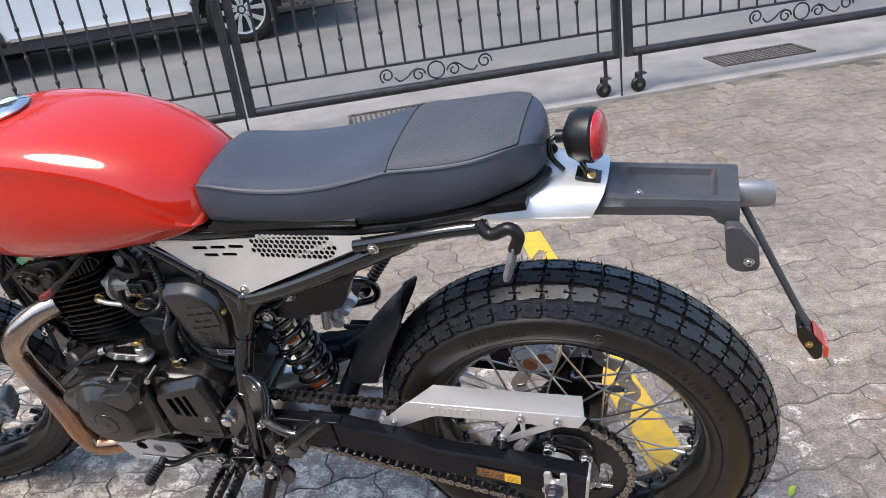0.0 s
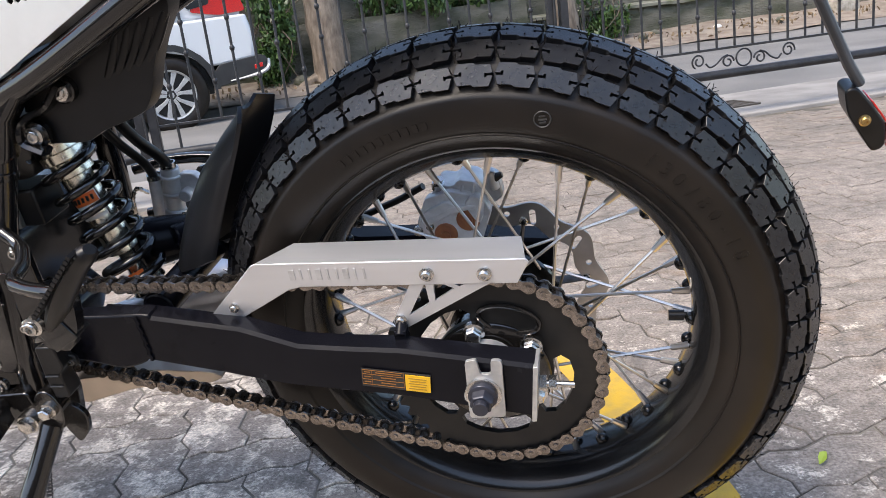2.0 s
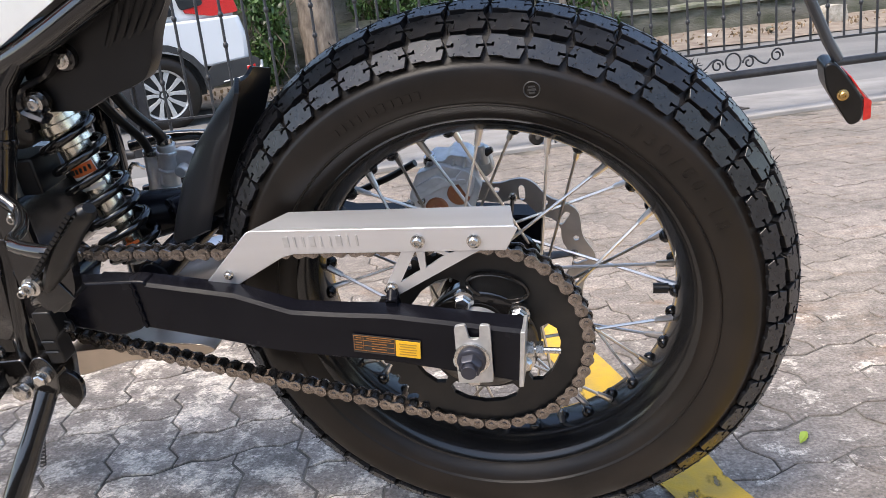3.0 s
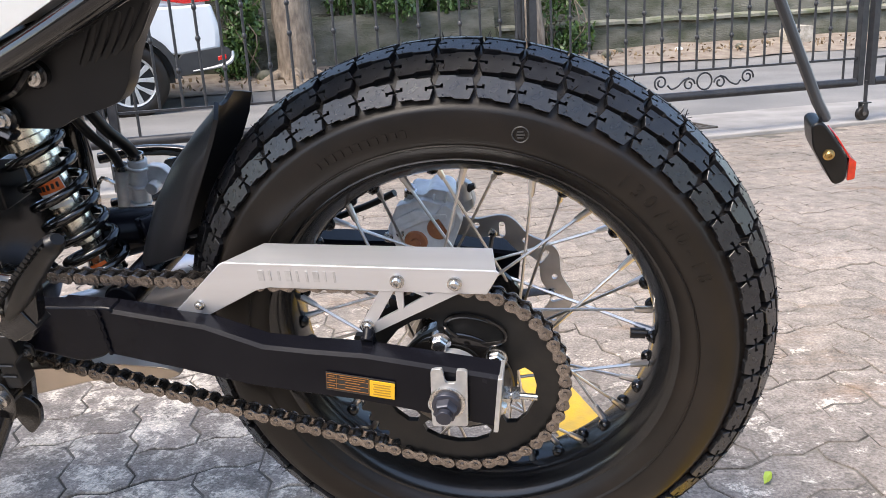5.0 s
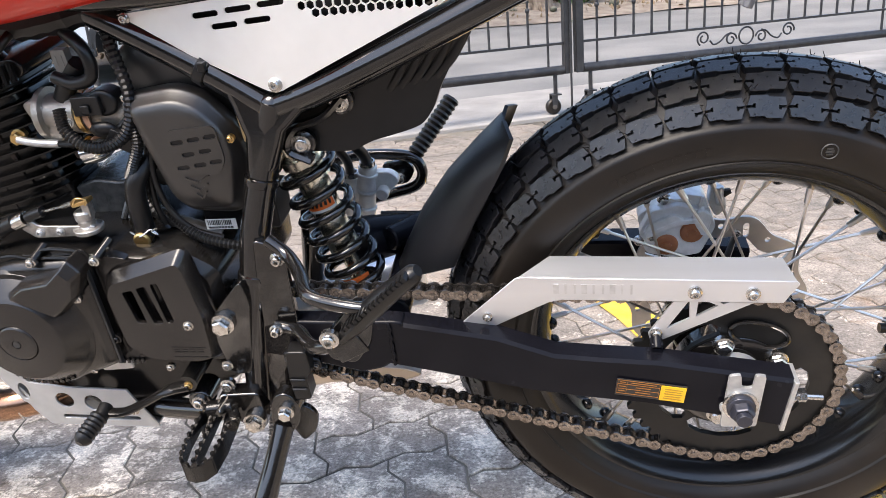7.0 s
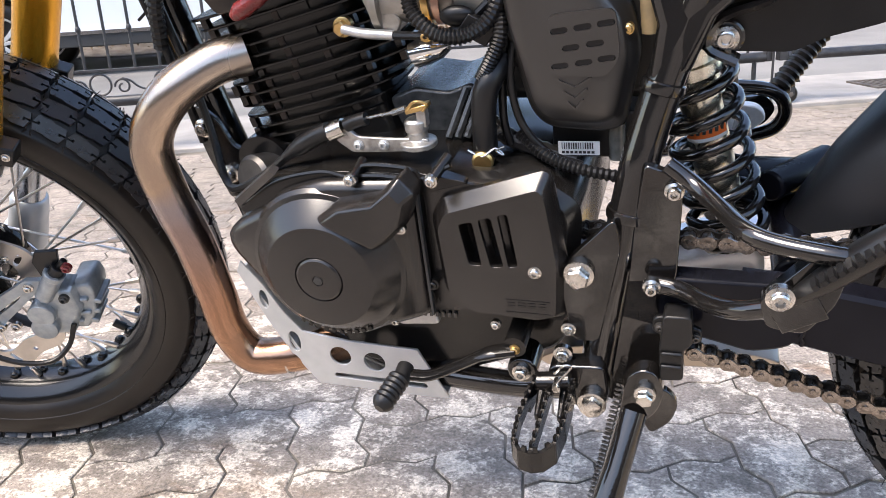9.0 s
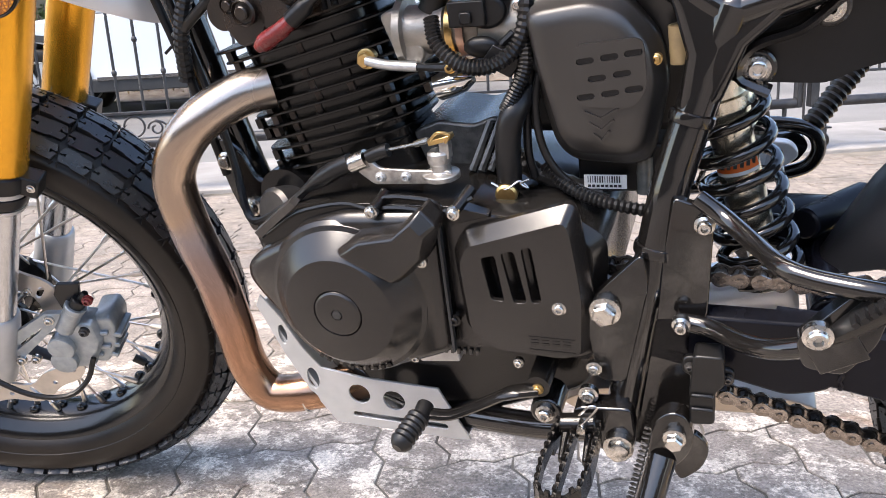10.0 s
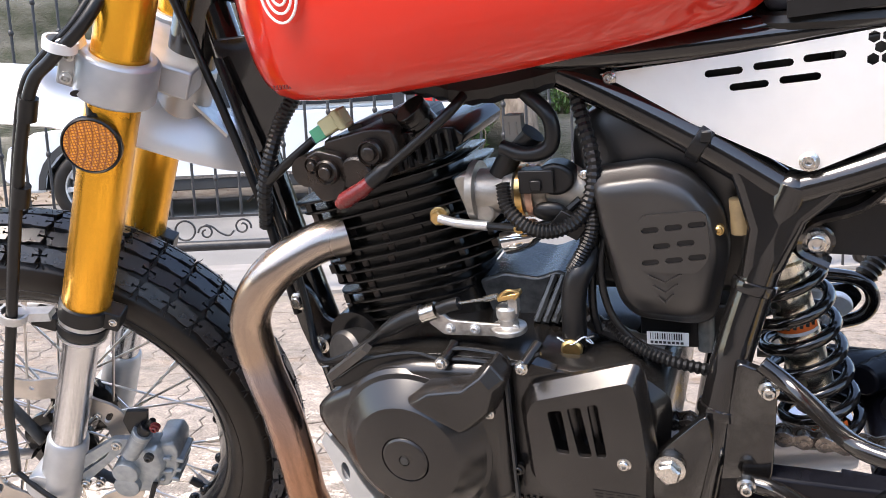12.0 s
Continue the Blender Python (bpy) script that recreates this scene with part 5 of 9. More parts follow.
# ---- covers under the seat ----
bm = bmesh.new()
outer = rounded([(-0.478, 0.286), (-0.452, 0.372), (-0.365, 0.402), (-0.262, 0.436), (-0.2647, 0.4055), (-0.2879, 0.3753), (-0.3034, 0.3486), (-0.3124, 0.3264), (-0.3255, 0.3096), (-0.3431, 0.3032), (-0.3846, 0.2928), (-0.4043, 0.2826)], 0.008)
slab(bm, outer, shrink(outer, 0.985), -0.044, -0.062, -0.066)
inner = part("inner_mudguard", bm, PLASTIC, bike, "black plastic inner mudguard with ribs", smooth=50)
for i in range(5):
    bm = bmesh.new()
    a, b = V(-0.2790 - i * 0.0145, -0.0655, 0.3960 - i * 0.0032), V(-0.3025 - i * 0.0125, -0.0655, 0.3660 - i * 0.0030)
    tube(bm, spline([a + V(0.006, 0.004, 0.007), a.lerp(b, 0.5) + V(0.002, 0.0018, -0.002), b + V(-0.004, 0.0035, -0.006)], 6), 0.0052, 10)
    part("rib", bm, PLASTIC, inner)

# airbox and its pressed cover
bm = bmesh.new()
slab(bm, *[rounded(p, 0.02) for p in ([(-0.655, 0.24), (-0.655, 0.40), (-0.60, 0.425), (-0.50, 0.375), (-0.50, 0.24)], [(-0.645, 0.25), (-0.645, 0.39), (-0.60, 0.41), (-0.51, 0.37), (-0.51, 0.25)])], 0.07, -0.045, -0.055)
AIRBOX = surf("satin brown-black plastic", (0.013, 0.0115, 0.0105), (0.018, 0.016, 0.0145), 0.34, size=0.06, bump=0.12, grain=0.001, spec=0.75)
airbox = part("airbox", bm, AIRBOX, bike, "black plastic airbox with pressed cover", bevel=0.003)
outl = [(-0.638, 0.358), (-0.629, 0.364), (-0.579, 0.370), (-0.550, 0.359), (-0.525, 0.327), (-0.519, 0.291), (-0.531, 0.228), (-0.547, 0.221), (-0.598, 0.225), (-0.613, 0.240), (-0.630, 0.311)]
ro = rounded(outl, 0.012, 4)
bm = bmesh.new()
cc = (-0.575, 0.305)
loft(bm, [[V(x, y, z) for x, z in p] for p, y in ((ro, -0.052), (ro, -0.066), (shrink(ro, 0.965, cc), -0.0685), (shrink(ro, 0.93, cc), -0.0700), (shrink(ro, 0.86, cc), -0.0790), (shrink(ro, 0.80, cc), -0.0835), (shrink(ro, 0.6, cc), -0.0850))])
cover = part("airbox_cover", bm, AIRBOX, airbox, "matt black pressed cover", smooth=60)
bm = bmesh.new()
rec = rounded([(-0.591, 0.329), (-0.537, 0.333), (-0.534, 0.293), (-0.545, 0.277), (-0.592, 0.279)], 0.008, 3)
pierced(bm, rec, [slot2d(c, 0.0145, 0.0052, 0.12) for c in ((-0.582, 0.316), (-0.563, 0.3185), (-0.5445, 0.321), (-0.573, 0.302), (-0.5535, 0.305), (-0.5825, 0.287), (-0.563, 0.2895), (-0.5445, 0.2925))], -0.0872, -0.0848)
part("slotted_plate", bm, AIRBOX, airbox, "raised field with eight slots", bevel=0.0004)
# blacker inlay behind the plate paints the shade inside the slots
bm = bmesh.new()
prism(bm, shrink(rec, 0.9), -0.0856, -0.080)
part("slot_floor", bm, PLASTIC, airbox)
for k in range(3):
    bm = bmesh.new()
    zz = 0.270 - k * 0.0095
    g = 0.013 - k * 0.0035
    strip(bm, [(-0.571 - g, zz + 0.004), (-0.571, zz - 0.002)], 0.0016, -0.0868, -0.0845)
    strip(bm, [(-0.571, zz - 0.002), (-0.571 + g, zz + 0.006)], 0.0016, -0.0868, -0.0845)
    part("chevron", bm, AIRBOX, airbox)
bolt("screw", (-0.6255, -0.069, 0.3540), 0.0048, airbox, BRASS)
bolt("screw", (-0.5285, -0.075, 0.3125), 0.0048, airbox, BRASS)
bm = bmesh.new()
tube(bm, [V(-0.5135, -0.06, 0.335), V(-0.5115, -0.06, 0.305)], 0.008, 10)
part("drain_cap", bm, surf("aged tan plastic", (0.26, 0.19, 0.10), (0.20, 0.145, 0.08), 0.5, size=0.01), airbox, "tan plastic cap")
for ob in airbox.children:
    ob.matrix_basis = Matrix.Translation((0, -0.011, 0))
bm = bmesh.new()
box(bm, (-0.555, -0.03, 0.208), (0.09, 0.05, 0.045))
ecu = part("control_unit", bm, PLASTIC, bike, "black control unit with a white barcode label", bevel=0.003)
bm = bmesh.new()
box(bm, (-0.578, -0.0565, 0.213), (0.037, 0.001, 0.013))
part("sticker", bm, PAPER, ecu, "white barcode sticker")
rng = random.Random(2)
bm = bmesh.new()
for i in range(14):
    box(bm, (-0.593 + i * 0.0021, -0.0572, 0.2155), (rng.choice((0.0006, 0.0012)), 0.0008, 0.006))
for i in range(8):
    box(bm, (-0.592 + i * 0.0038, -0.0572, 0.2093), (0.0026, 0.0008, 0.0022))
part("print", bm, INK, ecu)
bm = bmesh.new()
cyl(bm, (-0.541, -0.06, 0.222), (-0.541, -0.06, 0.188), 0.0075, n=12)
for ob in ecu.children:
    ob.matrix_basis = Matrix.Translation((0.004, -0.012, -0.012))
part("drain_tube", bm, surf("smoky plastic tube", (0.08, 0.08, 0.075), (0.12, 0.12, 0.11), 0.15, size=0.01), ecu)

# ---- shock absorber ----
T0, T1 = V(-0.488, -0.02, 0.292), V(-0.431, -0.02, 0.060)
ax, bu, bv = basis(T1 - T0)
bm = bmesh.new()
revolve(bm, T0, ax, [(0.010, -0.02), (0.016, -0.02), (0.018, 0.0), (0.0255, 0.012), (0.0255, 0.022), (0.021, 0.023), (0.021, 0.030), (0.0255, 0.031), (0.0255, 0.041), (0.0205, 0.043), (0.0205, 0.052), (0.024, 0.053), (0.024, 0.060), (0.0185, 0.062), (0.0185, 0.165), (0.010, 0.168), (0.010, 0.205), (0.024, 0.206), (0.026, 0.214), (0.014, 0.222)], 32)
shock = part("shock_absorber", bm, SHOCK, bike, "plated rear shock with black coil spring", smooth=30)
bm = bmesh.new()
near = V(0, -1, 0)
near = (near - ax * near.dot(ax)).normalized()
side_v = ax.cross(near)
phase = math.atan2(near.dot(bv), near.dot(bu)) - 18.21
coil = []
for i in range(7 * 24 + 1):
    s = i / (7 * 24)
    a = 2 * math.pi * 7 * s + phase
    coil.append(T0 + ax * (0.024 + 0.180 * (s ** 0.92)) + (bu * math.cos(a) + bv * math.sin(a)) * 0.0325)
tube(bm, coil, 0.0056, 10)
part("coil_spring", bm, GLOSS, shock, "gloss black coil spring")
def sticker_patch(s0, s1, a0, a1, r):
    b = bmesh.new()
    loft(b, [[T0 + ax * s + (near * math.cos(a) + side_v * math.sin(a)) * r for a in [a0 + (a1 - a0) * k / 8 for k in range(9)]] for s in (s0, s1)], closed=False, cap=False)
    return b
part("sticker", sticker_patch(0.0800, 0.1000, -1.15, 1.15, 0.0192), PAPER, shock, "white border of the warning sticker")
part("sticker", sticker_patch(0.0830, 0.0965, -1.08, 1.08, 0.0196), ORANGE, shock, "orange warning sticker")
part("sticker", sticker_patch(0.1110, 0.1150, -1.15, 1.15, 0.0192), PAPER, shock, "white strip under the warning sticker")
b = bmesh.new()
for i in range(6):
    c = T0 + ax * 0.0895 + (near * math.cos(-0.8 + i * 0.28) + side_v * math.sin(-0.8 + i * 0.28)) * 0.0200
    box(b, c, (0.0030, 0.0012, 0.006))
part("print", b, INK, shock)
part("sticker", sticker_patch(0.190, 0.2045, -0.9, 0.9, 0.0275), ORANGE, shock, "orange sticker on spring seat")

# ---- swingarm ----
bm = bmesh.new()
top = [(-0.43, 0.106), (-0.365, 0.102), (-0.262, 0.086), (-0.20, 0.064), (-0.15, 0.0605), (-0.09, 0.0580), (0.051, 0.0385)]
low = [(-0.44, 0.059), (-0.392, 0.046), (-0.298, 0.028), (-0.225, 0.012), (-0.16, 0.004), (-0.102, -0.001), (0.043, -0.027)]
def arm_rings(y0, y1, s):
    rings = []
    for (xt, zt), (xl, zl) in zip(top, low):
        f = (xt + 0.43) / 0.48
        yo = y0 - 0.022 * f
        yi = y1 - 0.018 * f
        c = 0.0035
        rings.append([V(xt, s * (yo + c), zt), V(xt, s * (yi - c), zt), V(xt, s * yi, zt - c), V(xl, s * yi, zl + c), V(xl, s * (yi - c), zl), V(xl, s * (yo + c), zl), V(xl, s * yo, zl + c), V(xt, s * yo, zt - c)])
    return rings
loft(bm, arm_rings(-0.128, -0.101, 1))
swing = part("swingarm", bm, surf("satin black swingarm", (0.0045, 0.0045, 0.0068), (0.007, 0.007, 0.0095), 0.24, spec=0.13, size=0.06, bump=0.1, grain=0.001), bike, "satin black box-section swingarm", smooth=30)
SW = swing.data.materials[0]
bm = bmesh.new()
loft(bm, arm_rings(-0.128, -0.092, -1))
part("far_arm", bm, SW, swing, smooth=30)
bm = bmesh.new()
prism(bm, rounded([(-0.56, 0.100), (-0.50, 0.108), (-0.43, 0.106), (-0.372, 0.106), (-0.362, 0.103), (-0.385, 0.046), (-0.395, 0.040), (-0.42, 0.034), (-0.46, 0.045), (-0.57, 0.070)], 0.008), -0.131, -0.108)
part("pivot_casting", bm, SW, swing, bevel=0.004)
bm = bmesh.new()
cyl(bm, (-0.385, -0.085, 0.085), (-0.385, 0.11, 0.085), 0.019, n=20)
cyl(bm, (-0.405, 0.02, 0.122), (-0.345, 0.095, 0.118), 0.016, n=16)
tube(bm, [V(-0.46, 0.03, 0.112), V(-0.40, 0.06, 0.108), V(-0.34, 0.10, 0.098)], [0.034, 0.026, 0.017], 16)
part("cross_member", bm, SW, swing, bevel=0.003)
bm = bmesh.new()
tube(bm, [V(-0.380 + 0.0012 * math.sin(k * 2.2), -0.1325, 0.047 + 0.058 * k / 14) for k in range(15)], 0.0022, 6)
part("weld_bead", bm, SW, swing)
# axle end: plate, adjuster, nut
bm = bmesh.new()
prism(bm, [(0.0465, 0.0390), (0.0515, 0.0390), (0.0430, -0.0290), (0.0380, -0.0290)], -0.153, -0.120)
part("end_cap", bm, CAST, swing, "bare alloy end cap", bevel=0.0008)
bm = bmesh.new()
pierced(bm, rounded([(-0.004 + (x_ + 0.006) * 0.9, z_) for x_, z_ in [(-0.0235, 0.050), (-0.0105, 0.052), (-0.0085, 0.034), (0.0035, 0.034), (0.0055, 0.051), (0.0175, 0.050), (0.0125, -0.020), (-0.0285, -0.021), (-0.027, 0.012), (-0.031, 0.010), (-0.031, 0.002), (-0.0275, -0.001)]], 0.003, 2), [ngon((-0.006, 0.011), 0.011, 16)], -0.1555, -0.1515)
part("axle_plate", bm, CAST, swing, "slotted silver axle adjuster plate", bevel=0.0008)
bm = bmesh.new()
revolve(bm, (-0.006, -0.1555, 0.011), (0, -1, 0), [(0.006, 0), (0.0185, 0), (0.0185, 0.003), (0.012, 0.0035)], 28)
part("axle_washer", bm, STEEL, swing)
bm = bmesh.new()
revolve(bm, (-0.006, -0.158, 0.011), (0, -1, 0), [(0.0150, 0), (0.0150, 0.005), (0.012, 0.007)], 28)
ring = lambda r, h: [V(-0.006 + r * math.cos(i * math.pi / 3 + 0.2), -0.158 - h, 0.011 + r * math.sin(i * math.pi / 3 + 0.2)) for i in range(6)]
loft(bm, [ring(0.0125, 0.004), ring(0.0125, 0.015), ring(0.0105, 0.0175)])
cyl(bm, (-0.006, -0.17, 0.011), (-0.006, -0.182, 0.011), 0.008, n=16)
part("axle_nut", bm, NUT_BLUE, swing, "dark blued axle nut", bevel=0.0006)
bm = bmesh.new()
cyl(bm, (0.03, -0.133, 0.006), (0.083, -0.133, 0.002), 0.0035, n=10)
for x in (0.048, 0.058):
    r6 = lambda r, xx: [V(xx, -0.133 + r * math.cos(i * math.pi / 3), 0.005 + r * math.sin(i * math.pi / 3)) for i in range(6)]
    loft(bm, [r6(0.0078, x), r6(0.0078, x + 0.0075)])
part("chain_adjuster", bm, STEEL, swing, "bright chain adjuster bolt")
bm = bmesh.new()
cyl(bm, (-0.006, -0.155, 0.011), (-0.006, 0.15, 0.011), 0.0085, n=16)
part("axle", bm, STEEL, swing)
# pressure label: a printed table and a yellow field
lab = Matrix.Translation((-0.098, -0.1455, 0.0215)) @ Matrix.Rotation(radians(7.4), 4, "Y") @ Matrix.Rotation(radians(-2.2), 4, "Z")
bm = bmesh.new()
box(bm, (0, 0, 0), (0.074, 0.0012, 0.0225))
label = part("pressure_label", bm, INK, swing, "black and yellow tyre pressure label")
label.matrix_basis = lab
bm = bmesh.new()
box(bm, (0.0235, -0.0009, -0.0006), (0.0265, 0.0008, 0.0200))
part("yellow_field", bm, YELLOW_STICKER, label, "yellow field with fine print")
bm = bmesh.new()
for i in range(5):
    box(bm, (0.0235, -0.0015, 0.0058 - i * 0.0032), (0.019 - 0.002 * (i % 2), 0.0006, 0.0010))
part("fine_print", bm, surf("faint print", (0.35, 0.2, 0.02), None, 0.5), label)
bm = bmesh.new()
for z in (0.0102, 0.0050, -0.0015, -0.0080, ):
    box(bm, (-0.0135, -0.0009, z), (0.045, 0.0008, 0.0003))
for x in (-0.0358, -0.0255, 0.0088):
    box(bm, (x, -0.0009, 0.0010), (0.0003, 0.0008, 0.0186))
for i, (x, z, w) in enumerate(((-0.0305, 0.0076, 0.006), (-0.008, 0.0076, 0.027), (-0.0305, 0.0018, 0.007), (-0.008, 0.0018, 0.016), (-0.0305, -0.0047, 0.007), (-0.008, -0.0047, 0.016))):
    box(bm, (x, -0.0009, z), (w, 0.0008, 0.0008))
part("table_print", bm, surf("orange print", (0.26, 0.105, 0.02), None, 0.5), label)

# ---- chain guard ----
gs = [(-0.303, 0.089), (-0.240, 0.1475), (-0.235, 0.1495), (0.047, 0.1385), (0.050, 0.135), (0.036, 0.1115), (-0.190, 0.1195), (-0.204, 0.1165), (-0.268, 0.0835), (-0.278, 0.0825)]
bm = bmesh.new()
prism(bm, gs, -0.1125, -0.1105)
loft(bm, [[V(-0.237, -0.1125, 0.1492), V(-0.237, -0.1105, 0.1472), V(0.047, -0.1105, 0.1365), V(0.047, -0.1125, 0.1387)],
          [V(-0.203, -0.074, 0.1520), V(-0.203, -0.074, 0.1500), V(0.040, -0.074, 0.1415), V(0.040, -0.074, 0.1435)]])
guard = part("chain_guard", bm, ALU, bike, "folded brushed aluminium chain guard", bevel=0.0007)
bm = bmesh.new()
pierced(bm, [(-0.064, 0.131), (0.012, 0.130), (0.016, 0.121), (0.010, 0.113), (-0.084, 0.064), (-0.096, 0.062), (-0.099, 0.072)], [[(-0.0575, 0.1165), (-0.0565, 0.0920), (-0.0800, 0.0790)], [(-0.0485, 0.1185), (-0.0280, 0.1085), (-0.0500, 0.0950)], [(-0.0430, 0.1225), (-0.0010, 0.1200), (-0.0225, 0.1105)]], -0.1112, -0.1080)
part("bracket", bm, ALU, guard, "triangulated alloy bracket")
for c, r in (((-0.053, -0.1135, 0.1275), 0.0075), ((0.005, -0.1135, 0.1245), 0.0075), ((-0.0905, -0.112, 0.0735), 0.0065), ((-0.272, -0.1135, 0.0985), 0.0055)):
    bolt("bolt", c, r, guard, STEEL)
bm = bmesh.new()
for i in range(9):
    box(bm, (-0.196 + i * 0.0098, -0.1130, 0.1345 - i * 0.0003), (0.0022 if i % 3 else 0.006, 0.0006, 0.012))
part("worn_print", bm, surf("faded grey print", (0.52, 0.52, 0.52), (0.66, 0.66, 0.66), 0.4, 0.75, size=0.01), guard, "faded grey lettering")
bm = bmesh.new()
cyl(bm, (-0.0905, -0.108, 0.0735), (-0.0905, -0.125, 0.062), 0.006, n=10)
box(bm, (-0.0905, -0.118, 0.060), (0.013, 0.014, 0.016))
part("guard_stay", bm, SW, swing, bevel=0.001)

# ---- sprockets and chain ----
CHY, R_B, R_F = -0.0935, 0.1165, 0.039
CF = V(-0.635, CHY, 0.096)
CB = V(-0.006, CHY, -0.006)
bm = bmesh.new()
n = 45
teeth = []
for i in range(n * 4):
    a = 2 * math.pi * i / (n * 4)
    teeth.append((CB.x + (R_B + (0.0035 if i % 4 < 2 else -0.0035)) * math.cos(a), CB.z + (R_B + (0.0035 if i % 4 < 2 else -0.0035)) * math.sin(a)))
lens = []
for turn in (-17, -94, -161, 132):
    rim_ = [(0.0672, -29), (0.0765, -31), (0.0838, -25), (0.0862, -14), (0.0868, 0), (0.0862, 14), (0.0838, 25), (0.0765, 31), (0.0672, 29), (0.0655, 14), (0.065, 0), (0.0655, -14)]
    lens.append([(CB.x + r * math.cos(radians(turn + a)), CB.z + r * math.sin(radians(turn + a))) for r, a in rim_])
pierced(bm, teeth, lens + [ngon((CB.x, CB.z), 0.03, 24)], CHY - 0.0035, CHY + 0.0035)
sprocket = part("rear_sprocket", bm, surf("black sprocket", (0.018, 0.018, 0.018), (0.03, 0.028, 0.026), 0.42, 0.6, size=0.03), bike, "black rear sprocket", smooth=30)
bm = bmesh.new()
revolve(bm, (CB.x, CHY - 0.004, CB.z), (0, -1, 0), [(0.02, -0.03), (0.061, -0.03), (0.063, 0.002), (0.059, 0.005), (0.036, 0.006), (0.033, 0.012), (0.026, 0.030), (0.020, 0.030)], 40)
carrier = part("carrier", bm, GLOSS, sprocket)
bm = bmesh.new()
oval = [V(CB.x + 0.0255 + 0.033 * math.cos(a) * 0.93 + 0.017 * math.sin(a) * 0.3, CHY - 0.006, CB.z + 0.067 + 0.015 * math.sin(a) - 0.033 * math.cos(a) * 0.28) for a in [2 * math.pi * i / 28 for i in range(29)]]
tube(bm, oval, 0.0028, 8)
part("carrier_lobe", bm, GLOSS, sprocket)
bm = bmesh.new()
revolve(bm, (CB.x - 0.001, CHY - 0.024, CB.z + 0.018), (0, -1, 0), [(0.022, -0.01), (0.0315, -0.01), (0.0315, 0.003), (0.0285, 0.0045), (0.024, 0.004)], 32)
part("seal_ring", bm, CAST, sprocket, "alloy seal ring")
for k in range(5):
    a = 2 * math.pi * k / 5 + 0.62
    bolt("bolt", (CB.x + 0.004 + 0.052 * math.cos(a), CHY - 0.010, CB.z + 0.006 + 0.052 * math.sin(a)), 0.0092, sprocket, STEEL, h=0.010, hexed=True)
# closed loop of the chain
def chain_loop():
    d = CB - CF
    L = math.hypot(d.x, d.z)
    base_a = math.atan2(d.z, d.x)
    off = math.acos((R_F - R_B) / L)
    pts = []
    au = base_a + off
    al = base_a - off
    ft, bt = V(CF.x + R_F * math.cos(au), CHY, CF.z + R_F * math.sin(au)), V(CB.x + R_B * math.cos(au), CHY, CB.z + R_B * math.sin(au))
    fl, bl = V(CF.x + R_F * math.cos(al), CHY, CF.z + R_F * math.sin(al)), V(CB.x + R_B * math.cos(al), CHY, CB.z + R_B * math.sin(al))
    for k in range(41):
        s = k / 40
        pts.append(ft.lerp(bt, s) - V(0, 0, 0.003 * math.sin(math.pi * s)))
    for k in range(1, 40):
        a = au + (al - au) * k / 40
        pts.append(V(CB.x + R_B * math.cos(a), CHY, CB.z + R_B * math.sin(a)))
    for k in range(41):
        s = k / 40
        pts.append(bl.lerp(fl, s) - V(0, 0, 0.004 * math.sin(math.pi * s)))
    for k in range(1, 40):
        a = al + (au - 2 * math.pi - al) * k / 40
        pts.append(V(CF.x + R_F * math.cos(a), CHY, CF.z + R_F * math.sin(a)))
    return pts


loop = chain_loop()
cum = [0.0]
for a, b in zip(loop, loop[1:] + loop[:1]):
    cum.append(cum[-1] + (b - a).length)
LINKS = 2 * round(cum[-1] / 0.0159 / 2)
def on_loop(s):
    s = s % cum[-1]
    for i in range(len(loop)):
        if cum[i + 1] >= s:
            return loop[i].lerp(loop[(i + 1) % len(loop)], (s - cum[i]) / (cum[i + 1] - cum[i]))
    return loop[0]
bm = bmesh.new()
cyl(bm, CF + V(0, -0.004, 0), CF + V(0, 0.004, 0), R_F - 0.002, n=28)
cyl(bm, CF + V(0, -0.02, 0), CF + V(0, 0.04, 0), 0.012, n=16)
chain = part("drive_chain", bm, DULL, bike, "oiled steel drive chain and front sprocket")
P_ = cum[-1] / LINKS
def link_mesh(outer):
    bm = bmesh.new()
    h = 0.0074 if outer else 0.0066
    waist = 0.60
    for s in (-1, 1):
        yy = s * (0.0074 if outer else 0.0054)
        pts = []
        for k in range(7):
            a = -math.pi / 2 + math.pi * k / 6
            pts.append((P_ / 2 + h * math.cos(a), h * math.sin(a)))
        pts.append((0, h * waist))
        for k in range(7):
            a = math.pi / 2 + math.pi * k / 6
            pts.append((-P_ / 2 + h * math.cos(a), h * math.sin(a)))
        pts.append((0, -h * waist))
        prism(bm, pts, yy - 0.001, yy + 0.001)
    for s in (-1, 1):
        if outer:
            cyl(bm, (s * P_ / 2, -0.0098, 0), (s * P_ / 2, 0.0098, 0), 0.0028, n=8)
        else:
            cyl(bm, (s * P_ / 2, -0.0050, 0), (s * P_ / 2, 0.0050, 0), 0.0056, n=10)
    return part("chain_link", bm, CHAIN if outer else CHAIN_INNER, chain, smooth=30)
kinds = [link_mesh(True), link_mesh(False)]
for i in range(LINKS):
    a, b = on_loop(i * P_), on_loop((i + 1) * P_)
    m = Matrix.Translation((a + b) / 2) @ Matrix.Rotation(-math.atan2(b.z - a.z, b.x - a.x), 4, "Y")
    if i < 2:
        kinds[i].matrix_basis = m
    else:
        again(kinds[i % 2], m)

